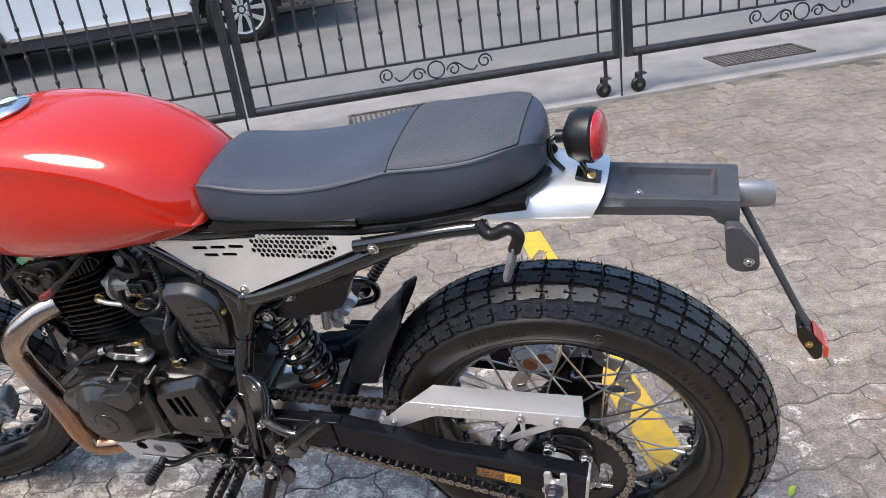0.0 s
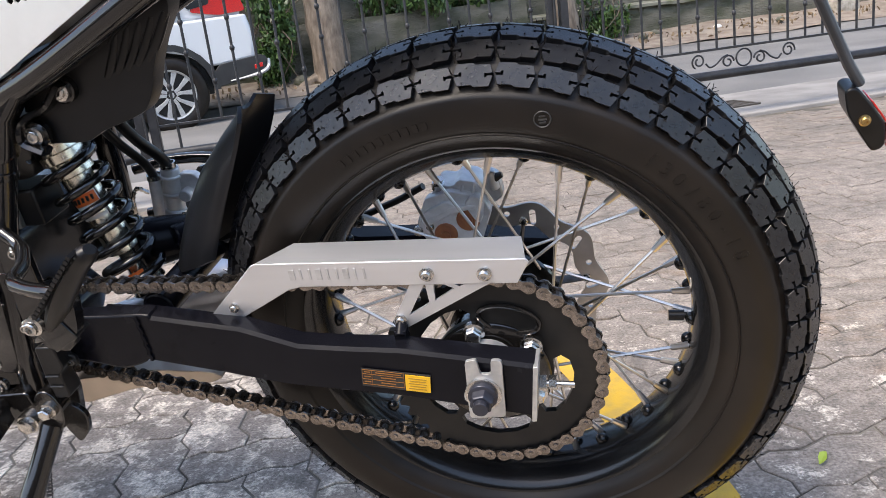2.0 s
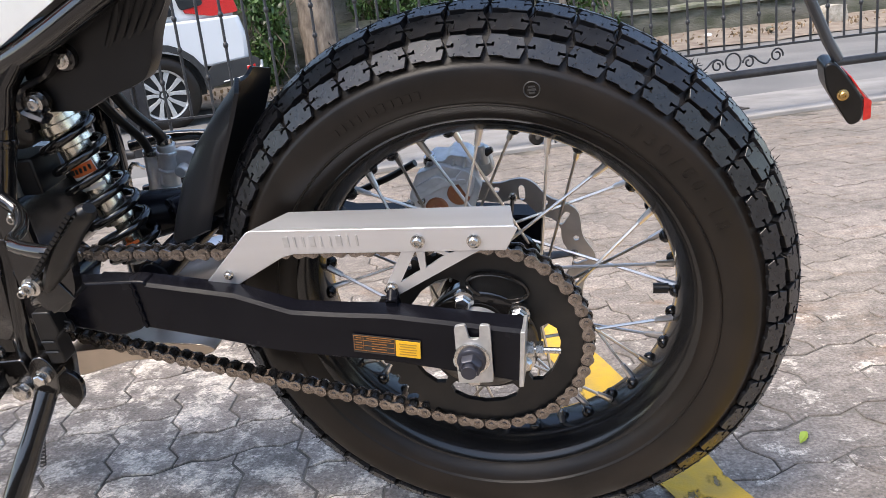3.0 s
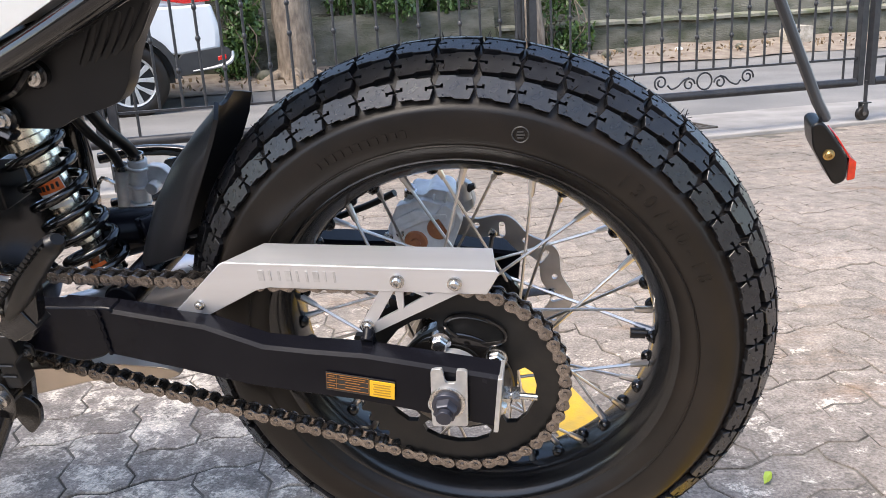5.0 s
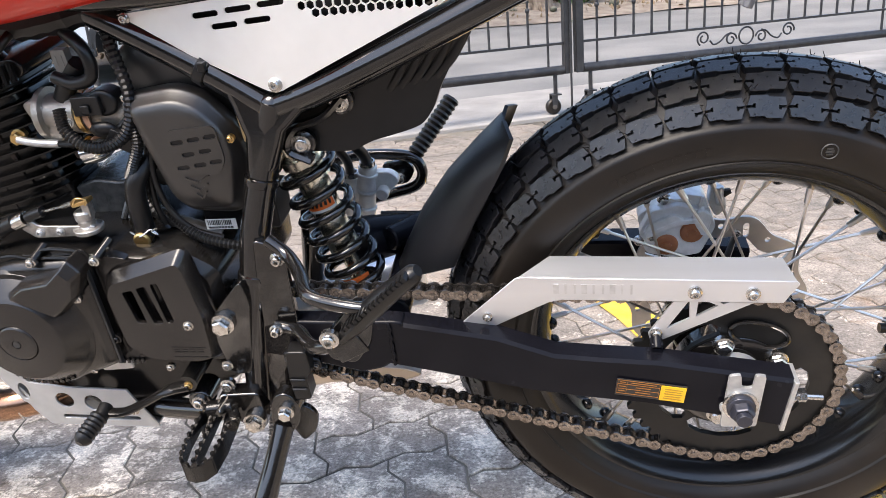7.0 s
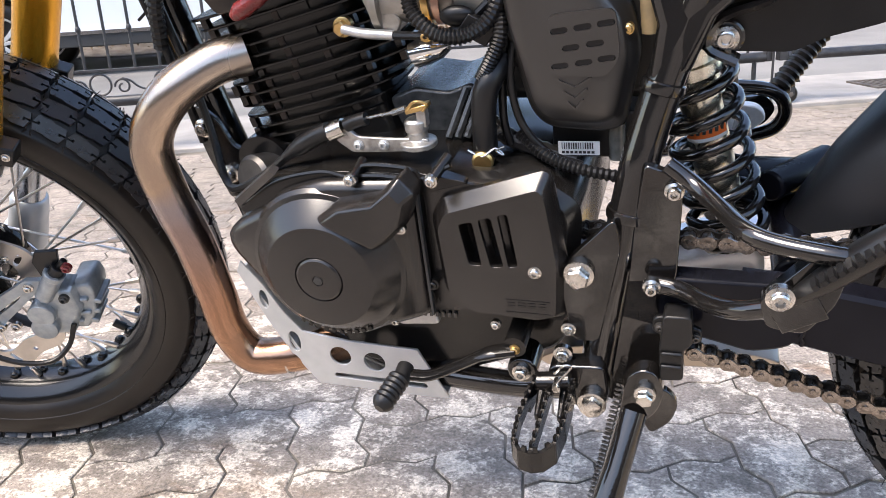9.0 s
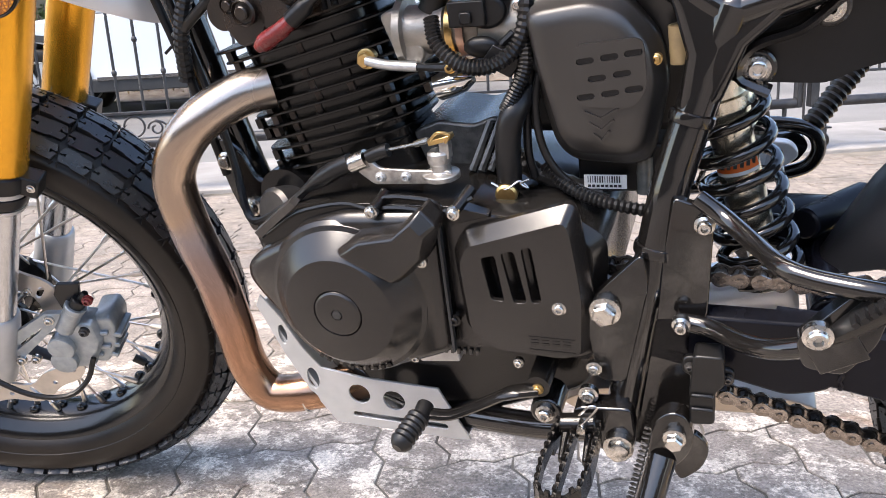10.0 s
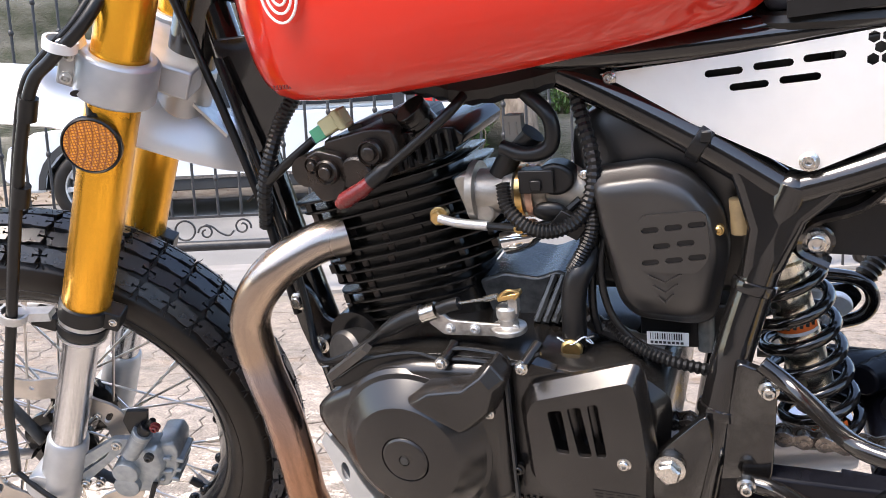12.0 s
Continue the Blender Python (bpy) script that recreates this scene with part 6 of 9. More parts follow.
# ---- hugger flap ahead of the rear wheel ----
bm = bmesh.new()
rings = []
for xc, zc, xe, ze, w in ((-0.2523, 0.2837, -0.2487, 0.2915, 0.022), (-0.262, 0.2765, -0.2400, 0.2814, 0.050), (-0.2826, 0.2585, -0.2498, 0.2574, 0.055), (-0.3207, 0.2196, -0.2616, 0.2346, 0.056), (-0.3551, 0.1727, -0.2858, 0.1904, 0.056), (-0.378, 0.130, -0.3040, 0.1540, 0.056), (-0.3959, 0.0922, -0.3174, 0.1266, 0.055)):
    ring = []
    for k in range(15):
        u = -1 + 2 * k / 14
        e = abs(u) ** 2.2
        ring.append(V(xc + (xe - xc) * e, w * math.copysign(abs(u) ** 0.85, u), zc + (ze - zc) * e))
    rings.append(ring + [V(p.x + 0.004, p.y * 0.96, p.z - 0.001) for p in reversed(ring)])
loft(bm, rings)
flap = part("hugger_flap", bm, surf("satin black flap", (0.009, 0.0095, 0.011), (0.013, 0.013, 0.015), 0.36, spec=0.35, size=0.08, bump=0.15), bike, "satin black curved splash flap", smooth=60)

# ---- side stand, pegs and their brackets ----
PIV = V(-0.507, -0.158, 0.0)
foot = V(-0.600, -0.350, -0.258)
bm = bmesh.new()
prism(bm, rounded([(-0.525, 0.020), (-0.513, 0.033), (-0.499, 0.032), (-0.490, 0.010), (-0.496, -0.013), (-0.510, -0.030), (-0.532, -0.034)], 0.008), -0.168, -0.150)
prism(bm, rounded([(-0.504, 0.004), (-0.487, -0.001), (-0.478, -0.016), (-0.484, -0.038), (-0.503, -0.057), (-0.515, -0.03)], 0.008), -0.152, -0.144)
stand = part("side_stand", bm, GLOSS, bike, "gloss black folded-out side stand", bevel=0.003)
bm = bmesh.new()
tube(bm, spline([PIV + V(-0.010, -0.006, -0.018), PIV.lerp(foot, 0.35), PIV.lerp(foot, 0.7), foot], 5), [0.0125] * 4 + [0.0135] * 12, 14)
part("leg", bm, GLOSS, stand)
bolt("bolt", (-0.507, -0.169, 0.008), 0.0078, stand, STEEL, h=0.010, hexed=True)
bm = bmesh.new()
a, b = V(-0.530, -0.150, 0.0), V(-0.556, -0.180, -0.12)
dv, du, dw = basis(b - a)
tube(bm, [a + (b - a) * (k / 150) + 0.0036 * (du * math.cos(k * 1.1) + dw * math.sin(k * 1.1)) for k in range(151)], 0.0010, 5)
part("spring", bm, DULL, stand)
bm = bmesh.new()
prism(bm, rounded([(-0.493, 0.090), (-0.470, 0.090), (-0.468, 0.062), (-0.476, 0.054), (-0.475, 0.022), (-0.495, 0.020), (-0.496, 0.056)], 0.004), -0.164, -0.142)
prism(bm, rounded([(-0.502, 0.078), (-0.494, 0.080), (-0.472, 0.071), (-0.461, 0.068), (-0.461, 0.054), (-0.470, 0.052), (-0.496, 0.060), (-0.503, 0.064)], 0.004), -0.150, -0.144)
for z in (0.038, 0.052):
    box(bm, (-0.4855, -0.1655, z), (0.018, 0.003, 0.003))
switch = part("stand_switch", bm, PLASTIC, bike, "black plastic side stand switch", bevel=0.003)
bolt("screw", (-0.4965, -0.152, 0.070), 0.0042, switch, DULL)
bolt("screw", (-0.466, -0.152, 0.061), 0.0042, switch, DULL)
# passenger peg on its welded stay
bm = bmesh.new()
tube(bm, spline([(-0.494, -0.134, 0.217), (-0.472, -0.143, 0.203), (-0.451, -0.172, 0.197), (-0.434, -0.208, 0.199), (-0.415, -0.219, 0.197), (-0.385, -0.228, 0.196), (-0.366, -0.229, 0.194)], 5), 0.0074, 10)
tube(bm, spline([(-0.508, -0.137, 0.106), (-0.480, -0.146, 0.106), (-0.456, -0.180, 0.117), (-0.436, -0.205, 0.130), (-0.410, -0.214, 0.142)], 5), 0.0080, 10)
prism(bm, rounded([(-0.424, 0.150), (-0.385, 0.196), (-0.366, 0.186), (-0.374, 0.150), (-0.392, 0.124), (-0.418, 0.128)], 0.006), -0.222, -0.208)
box(bm, (-0.398, -0.212, 0.144), (0.034, 0.024, 0.026), Matrix.Rotation(-0.5, 4, "Y"))
stay = part("passenger_peg_stay", bm, GLOSS, bike, "gloss black welded passenger peg stay", bevel=0.001)
bolt("bolt", (-0.4115, -0.231, 0.161), 0.010, stay, STEEL)
bm = bmesh.new()
tube(bm, spline([(-0.404, -0.218, 0.152), (-0.380, -0.225, 0.178), (-0.356, -0.230, 0.204), (-0.330, -0.234, 0.228), (-0.314, -0.235, 0.241)], 5), [0.008 + 0.006 * math.sin(min(1, k / 14) * 2.4) - (0.0, 0.0012, 0.005)[max(0, k - 18)] for k in range(21)], 10, flat=0.8)
peg = part("passenger_peg", bm, PLASTIC, stay, "folded black passenger peg")
bm = bmesh.new()
for k in range(15):
    p = V(-0.392, -0.240, 0.180).lerp(V(-0.324, -0.247, 0.242), k / 14)
    box(bm, p, (0.004, 0.012, 0.004), Matrix.Rotation(-0.8, 4, "Y"))
part("peg_ribs", bm, PLASTIC, stay)
# rider peg: serrated ring on a hinge
bm = bmesh.new()
def peg_pt(u, v, w=0.0):
    return V(-0.590 + v * 0.62 - u * 0.008, -0.160 - u * 0.078, 0.004 + w - u * 0.016)
outline = [(0.0, -0.028), (0.25, -0.031), (0.6, -0.033), (0.9, -0.029), (1.02, -0.016), (1.05, 0.0), (1.02, 0.016), (0.9, 0.029), (0.6, 0.033), (0.25, 0.031), (0.0, 0.028)]
for seg in (outline, [(0.0, -0.002), (0.5, -0.001), (1.03, 0.0)]):
    for (u0, v0), (u1, v1) in zip(seg, seg[1:]):
        a, b = peg_pt(u0, v0), peg_pt(u1, v1)
        d = (b - a).normalized()
        s = d.cross(V(0, 0, 1)).normalized() * 0.0018
        deep = -0.018 if u0 >= 0.9 or u1 <= 0.3 and seg is outline else -0.009
        loft(bm, [[p + s + V(0, 0, deep), p - s + V(0, 0, deep), p - s + V(0, 0, 0.005), p + s + V(0, 0, 0.005)] for p in (a - d * 0.0015, b + d * 0.0015)])
        steps = max(1, round((b - a).length / 0.0095))
        for k in range(steps):
            c = a.lerp(b, (k + 0.5) / steps) + V(0, 0, 0.007)
            box(bm, c, (0.0040, 0.0030, 0.0055), Matrix.Rotation(math.atan2(d.y, d.x), 4, "Z"))
rpeg = part("rider_peg", bm, ENGINE, bike, "black serrated steel rider peg", smooth=30)
bm = bmesh.new()
cyl(bm, (-0.607, -0.162, 0.003), (-0.574, -0.160, 0.006), 0.0100, n=16)
for x in (-0.601, -0.580):
    loft(bm, [[V(x + d, -0.160, 0.006), V(x + d, -0.160, -0.012), V(x + d * 0.6, -0.196, -0.014), V(x + d * 0.6, -0.196, -0.006)] for d in (-0.004, 0.004)])
part("hinge", bm, ENGINE, rpeg, bevel=0.002)
bm = bmesh.new()
tube(bm, spline([(-0.588, -0.168, 0.020), (-0.578, -0.172, 0.034), (-0.572, -0.172, 0.032), (-0.586, -0.176, 0.014)], 5), 0.0012, 6)
cyl(bm, (-0.585, -0.166, 0.012), (-0.585, -0.180, 0.012), 0.004, n=12)
part("split_pin", bm, STEEL, rpeg)
bm = bmesh.new()
revolve(bm, (-0.607, -0.162, 0.003), (-1, -0.35, 0.1), [(0, -0.003), (0.0075, -0.003), (0.0075, 0.001), (0.006, 0.002), (0, 0.002)], 20)
part("pivot_pin", bm, DULL, rpeg, "plated pivot pin head")

# ---- right-hand side parts seen through the frame ----
bm = bmesh.new()
PALE = surf("pale cast alloy", (0.74, 0.74, 0.74), (0.62, 0.62, 0.62), 0.36, 0.3, size=0.012, bump=0.25, grain=0.0015)
cyl(bm, (-0.470, 0.118, 0.164), (-0.485, 0.120, 0.088), 0.0095, n=16)
cyl(bm, (-0.445, 0.120, 0.178), (-0.460, 0.123, 0.094), 0.0125, n=16)
for k in range(3):
    cyl(bm, (-0.4465 - k * 0.0045, 0.120, 0.168 - k * 0.025), (-0.4475 - k * 0.0045, 0.120, 0.163 - k * 0.025), 0.0145, n=16)
box(bm, (-0.465, 0.122, 0.130), (0.028, 0.014, 0.055), Matrix.Rotation(0.17, 4, "Y"))
prism(bm, rounded([(-0.438, 0.168), (-0.414, 0.166), (-0.404, 0.152), (-0.420, 0.138), (-0.446, 0.136)], 0.008, 3), 0.120, 0.134)
cyl(bm, (-0.428, 0.126, 0.140), (-0.428, 0.105, 0.140), 0.0085, n=12)
mc = part("rear_master_cylinder", bm, PALE, bike, "grey cast brake master cylinder", bevel=0.002)
pipe("hose", [(-0.470, 0.118, 0.166), (-0.466, 0.10, 0.195), (-0.470, 0.07, 0.235), (-0.465, 0.03, 0.285)], 0.006, PLASTIC, mc)
pipe("hose", [(-0.445, 0.120, 0.178), (-0.444, 0.105, 0.200), (-0.452, 0.08, 0.235), (-0.455, 0.05, 0.285)], 0.0075, PLASTIC, mc)
bm = bmesh.new()
for x, z in ((-0.4445, 0.183), (-0.4695, 0.168)):
    revolve(bm, (x, 0.118, z), (0.1, 0, 1), [(0.0085, -0.004), (0.0105, -0.004), (0.0105, 0.003), (0.0085, 0.003)], 14, shut=True)
tube(bm, spline([(-0.505, 0.10, 0.125), (-0.498, 0.095, 0.145), (-0.488, 0.098, 0.160), (-0.477, 0.105, 0.150)], 5), 0.0035, 6, rib=0.001)
part("hose_clips", bm, STEEL, mc)
bm = bmesh.new()
tube(bm, spline([(-0.520, 0.150, 0.168), (-0.4655, 0.168, 0.171), (-0.4015, 0.172, 0.165), (-0.3835, 0.172, 0.144), (-0.393, 0.172, 0.120), (-0.428, 0.170, 0.109), (-0.470, 0.160, 0.104), (-0.52, 0.150, 0.100)], 6), 0.0078, 10)
prism(bm, rounded([(-0.440, 0.155), (-0.405, 0.160), (-0.392, 0.144), (-0.405, 0.124), (-0.432, 0.122)], 0.008), 0.170, 0.176)
rstay = part("right_peg_stay", bm, GLOSS, bike, "black steel right-hand peg stay")
bolt("bolt", (-0.4135, 0.165, 0.1355), 0.008, rstay, STEEL)
bm = bmesh.new()
rr = [0.0105 + 0.0022 * (k % 2) for k in range(25)]
tube(bm, [V(-0.3916, 0.180, 0.164).lerp(V(-0.3400, 0.232, 0.2225), k / 24) for k in range(25)], rr, 10)
part("right_peg", bm, PLASTIC, rstay, "ribbed black rubber peg")
bm = bmesh.new()
tube(bm, [V(-0.50, 0.055, 0.128), V(-0.40, 0.062, 0.124), V(-0.30, 0.075, 0.112)], 0.005, 8)
cyl(bm, (-0.452, 0.058, 0.126), (-0.428, 0.060, 0.125), 0.0085, n=8)
part("brake_rod", bm, DULL, mc)
pipe("brake_hose", [(-0.43, 0.09, 0.12), (-0.33, 0.11, 0.10), (-0.22, 0.115, 0.085), (-0.15, 0.11, 0.105), (-0.10, 0.10, 0.13)], 0.0045, PLASTIC, mc)
# rear caliper: bridge, body with two caps, slider bracket
COPPER = surf("copper cap", (0.46, 0.20, 0.10), (0.38, 0.16, 0.09), 0.4, 0.6, size=0.01)
bm = bmesh.new()
prism(bm, rounded([(-0.104, 0.098), (-0.090, 0.128), (-0.060, 0.136), (-0.022, 0.126), (-0.014, 0.106), (-0.030, 0.068), (-0.060, 0.062), (-0.095, 0.070)], 0.004, 2), 0.056, 0.072)
cal = part("rear_caliper", bm, PALE, bike, "silver cast rear brake caliper", bevel=0.0012)
bm = bmesh.new()
prism(bm, rounded([(-0.092, 0.115), (-0.076, 0.140), (-0.056, 0.137), (-0.050, 0.145), (-0.030, 0.141), (-0.020, 0.122), (-0.05, 0.108)], 0.003, 1), 0.066, 0.112)
for i in range(4):
    box(bm, (-0.078 + i * 0.015, 0.064, 0.118 + 0.004 * i), (0.0035, 0.006, 0.026), Matrix.Rotation(0.25, 4, "Y"))
prism(bm, rounded([(-0.098, 0.100), (-0.060, 0.118), (-0.030, 0.120), (-0.030, 0.114), (-0.058, 0.111), (-0.096, 0.093)], 0.002, 1), 0.050, 0.058)
part("bridge", bm, PALE, cal, bevel=0.0012)
bm = bmesh.new()
prism(bm, rounded([(-0.104, 0.10), (-0.06, 0.136), (-0.022, 0.126), (-0.030, 0.068), (-0.095, 0.072)], 0.006, 2), 0.094, 0.118)
part("outer_half", bm, PALE, cal, bevel=0.0015)
bm = bmesh.new()
prism(bm, rounded([(-0.020, 0.152), (-0.004, 0.143), (0.0, 0.118), (-0.012, 0.108), (-0.022, 0.126)], 0.004, 2), 0.074, 0.092)
cyl(bm, (-0.012, 0.07, 0.152), (-0.008, 0.07, 0.128), 0.006, n=12)
part("slider_bracket", bm, CAST, cal, bevel=0.002)
for x, z in ((-0.071, 0.082), (-0.042, 0.099)):
    bm = bmesh.new()
    revolve(bm, (x, 0.056, z), (0, -1, 0), [(0, -0.004), (0.0140, -0.004), (0.0140, 0.002), (0.0125, 0.004), (0.006, 0.0042), (0.0058, 0.0062), (0, 0.0066)], 24)
    part("piston_cap", bm, COPPER, cal, "copper-coloured piston cap", smooth=30)
bm = bmesh.new()
tube(bm, [V(-0.010, 0.070, 0.138), V(-0.004, 0.070, 0.144), V(0.002, 0.070, 0.146)], [0.0042, 0.0050, 0.0036], 8)
part("bleed_cap", bm, PLASTIC, cal, "black rubber bleed cap")
bm = bmesh.new()
revolve(bm, (-0.074, 0.070, 0.140), (0.3, -0.3, 1), [(0, -0.006), (0.0075, -0.006), (0.0075, 0.002), (0.005, 0.0035), (0.005, 0.009), (0, 0.0095)], 12)
part("banjo_bolt", bm, STEEL, cal)
bm = bmesh.new()
prism(bm, rounded([(-0.100, 0.098), (-0.094, 0.112), (-0.064, 0.126), (-0.050, 0.117), (-0.070, 0.104)], 0.003, 1), 0.0505, 0.058)
prism(bm, rounded([(-0.044, 0.120), (-0.032, 0.132), (-0.020, 0.122), (-0.024, 0.100), (-0.030, 0.094)], 0.003, 1), 0.0505, 0.058)
part("raised_rib", bm, PALE, cal, bevel=0.001)
cal.matrix_basis = Matrix.Translation((0.006, -0.018, 0.012))
for c, r in (((-0.089, 0.055, 0.093), 0.005), ((-0.060, 0.062, 0.125), 0.004), ((-0.104, 0.055, 0.088), 0.006)):
    bolt("bolt", c, r, cal, STEEL)


# ---- engine: crankcase and covers ----
bm = bmesh.new()
case = rounded([(-0.905, 0.150), (-0.89, 0.185), (-0.835, 0.200), (-0.70, 0.202), (-0.60, 0.195), (-0.565, 0.17), (-0.57, 0.075), (-0.60, 0.050), (-0.68, 0.045), (-0.80, 0.040), (-0.87, 0.055)], 0.012)
loft(bm, [[V(x, y, z) for x, z in p] for p, y in ((shrink(case, 0.93), -0.128), (case, -0.118), (case, 0.118), (shrink(case, 0.93), 0.128))])
engine = part("engine", bm, ENGINE, bike, "black single-cylinder air-cooled engine", smooth=40)
# left cover with its round generator boss
cov = rounded([(-0.916, 0.137), (-0.899, 0.153), (-0.865, 0.169), (-0.843, 0.187), (-0.800, 0.199), (-0.719, 0.202), (-0.706, 0.195), (-0.708, 0.058), (-0.725, 0.050), (-0.774, 0.032), (-0.816, 0.035), (-0.851, 0.045), (-0.872, 0.063), (-0.896, 0.094), (-0.914, 0.121)], 0.008, 2)
bm = bmesh.new()
cc = (-0.80, 0.115)
loft(bm, [[V(x, y, z) for x, z in p] for p, y in ((cov, -0.110), (cov, -0.136), (shrink(cov, 0.975, cc), -0.141), (shrink(cov, 0.88, cc), -0.1465))])
left = part("left_cover", bm, COVER, engine, "satin black left engine cover", smooth=40)
bm = bmesh.new()
revolve(bm, (-0.806, -0.141, 0.110), (0, -1, 0), [(0.083, -0.01), (0.0825, 0.002), (0.079, 0.006), (0.0745, 0.008), (0.058, 0.0245), (0.054, 0.0275), (0.030, 0.0300), (0.0245, 0.0303), (0.0237, 0.0290), (0.0229, 0.0305), (0.0212, 0.0318), (0.012, 0.0325), (0.0055, 0.0325), (0.005, 0.029), (0, 0.029)], 72)
part("generator_cover", bm, COVER, engine, "round satin black generator cover", smooth=14)
# solid black hexagon paints the dark of the hollow hex key hole
bm = bmesh.new()
ringz = lambda r, d: [V(-0.806 + r * math.cos(i * math.pi / 3), -0.1732 - d, 0.110 + r * math.sin(i * math.pi / 3)) for i in range(6)]
loft(bm, [ringz(0.0048, -0.002), ringz(0.0048, 0.0008)])
part("socket", bm, INK, engine)
# raised wedge from the boss up to the top edge
bm = bmesh.new()
wedge = [(-0.802, 0.170), (-0.778, 0.186), (-0.738, 0.193), (-0.714, 0.213), (-0.702, 0.198), (-0.711, 0.170), (-0.732, 0.150), (-0.746, 0.140), (-0.786, 0.160)]
loft(bm, [[V(x, y, z) for x, z in p] for p, y in ((wedge, -0.135), (wedge, -0.160), (shrink(wedge, 0.80, (-0.755, 0.165)), -0.1700))])
part("cover_wedge", bm, COVER, engine, bevel=0.002, smooth=30)
bm = bmesh.new()
prism(bm, [(-0.7075, 0.197), (-0.705, 0.197), (-0.7055, 0.06), (-0.708, 0.06)], -0.1460, -0.140)
part("cover_joint", bm, INK, engine)
# chain sprocket cover with three slots through it
sc = [(-0.704, 0.197), (-0.645, 0.191), (-0.593, 0.203), (-0.587, 0.180), (-0.579, 0.145), (-0.577, 0.120), (-0.582, 0.053), (-0.663, 0.061), (-0.690, 0.056), (-0.704, 0.061)]
sl = [[(-0.669, 0.163), (-0.656, 0.166), (-0.651, 0.121), (-0.663, 0.122)], [(-0.651, 0.168), (-0.639, 0.171), (-0.631, 0.121), (-0.643, 0.120)], [(-0.633, 0.173), (-0.624, 0.175), (-0.618, 0.122), (-0.627, 0.121)]]
bm = bmesh.new()
pierced(bm, rounded(sc, 0.006, 2), [rounded(s, 0.003, 2) for s in sl], -0.146, -0.1405)
spr = part("sprocket_cover", bm, COVER, engine, "satin black slotted sprocket cover", smooth=30)
# raised field with a broad chamfer round it
rp = rounded([(-0.697, 0.163), (-0.688, 0.181), (-0.590, 0.211), (-0.585, 0.197), (-0.580, 0.156), (-0.577, 0.125), (-0.580, 0.064), (-0.60, 0.058), (-0.668, 0.063), (-0.693, 0.085)], 0.007, 3)
ri = shrink(rp, 0.87, (-0.632, 0.118))
bm = bmesh.new()
loft(bm, [[V(x, -0.1455, z) for x, z in rp], [V(x, -0.152, z) for x, z in rp], [V(x, -0.1655, z) for x, z in ri]], cap=False)
part("raised_rim", bm, COVER, engine, smooth=35)
bm = bmesh.new()
pierced(bm, ri, [rounded(s_, 0.003, 2) for s_ in sl], -0.1657, -0.160)
part("raised_panel", bm, COVER, engine, "satin black raised panel with three slots", bevel=0.0012, smooth=30)
bm = bmesh.new()
for z in (0.087, 0.0735):
    strip(bm, [(-0.632, z), (-0.592, z - 0.001)], 0.0009, -0.1664, -0.1640)
for i in range(4):
    box(bm, (-0.627 + i * 0.0095, -0.1653, 0.0798), (0.0065, 0.002, 0.0022))
    box(bm, (-0.627 + i * 0.0095, -0.1653, 0.0835), (0.0065, 0.002, 0.0012))
part("embossed_bars", bm, ENGINE, engine)
bm = bmesh.new()
for i in range(7):
    a = radians(-118 + i * 9)
    box(bm, (-0.806 + 0.067 * math.cos(a), -0.1535, 0.110 + 0.067 * math.sin(a)), (0.006, 0.0025, 0.0065), Matrix.Rotation(-a - math.pi / 2, 4, "Y"))
for i in range(10):
    a = radians(-122 + i * 6.4)
    box(bm, (-0.806 + 0.0755 * math.cos(a), -0.1500, 0.110 + 0.0755 * math.sin(a)), (0.004, 0.0025, 0.004), Matrix.Rotation(-a - math.pi / 2, 4, "Y"))
part("embossed_letters", bm, ENGINE, engine)
bm = bmesh.new()
for i in range(11):
    box(bm, (-0.752 + i * 0.0062, -0.130, 0.0505), (0.0028, 0.002, 0.0055))
part("stamped_number", bm, DULL, engine)
for c, r in (((-0.766, -0.147, 0.203), 0.0062), ((-0.690, -0.147, 0.204), 0.0062), ((-0.7215, -0.156, 0.1600), 0.0050), ((-0.6035, -0.1505, 0.1185), 0.0062), ((-0.704, -0.141, 0.093), 0.0060), ((-0.645, -0.148, 0.056), 0.0048), ((-0.884, -0.142, 0.120), 0.005), ((-0.75, -0.14, 0.045), 0.0045)):
    bolt("bolt", c, r, engine, STEEL if r != 0.0060 else ENGINE)
for ob in engine.children:
    if ob.name.split(".")[0] in ("sprocket_cover", "raised_rim", "raised_panel", "embossed_bars"):
        ob.matrix_basis = Matrix.Translation((0, 0.014, 0.0015))
# sprocket seen through the slots
bm = bmesh.new()
revolve(bm, (-0.640, -0.112, 0.140), (0, -1, 0), [(0.020, 0), (0.020, 0.004), (0.013, 0.005), (0.012, 0.010), (0.006, 0.011), (0, 0.008)], 28)
part("sprocket_nut", bm, STEEL, engine)
bm = bmesh.new()
revolve(bm, (-0.640, -0.107, 0.140), (0, -1, 0), [(0.026, 0), (0.026, 0.003), (0.018, 0.004)], 28)
part("lock_washer", bm, BRASS, engine)
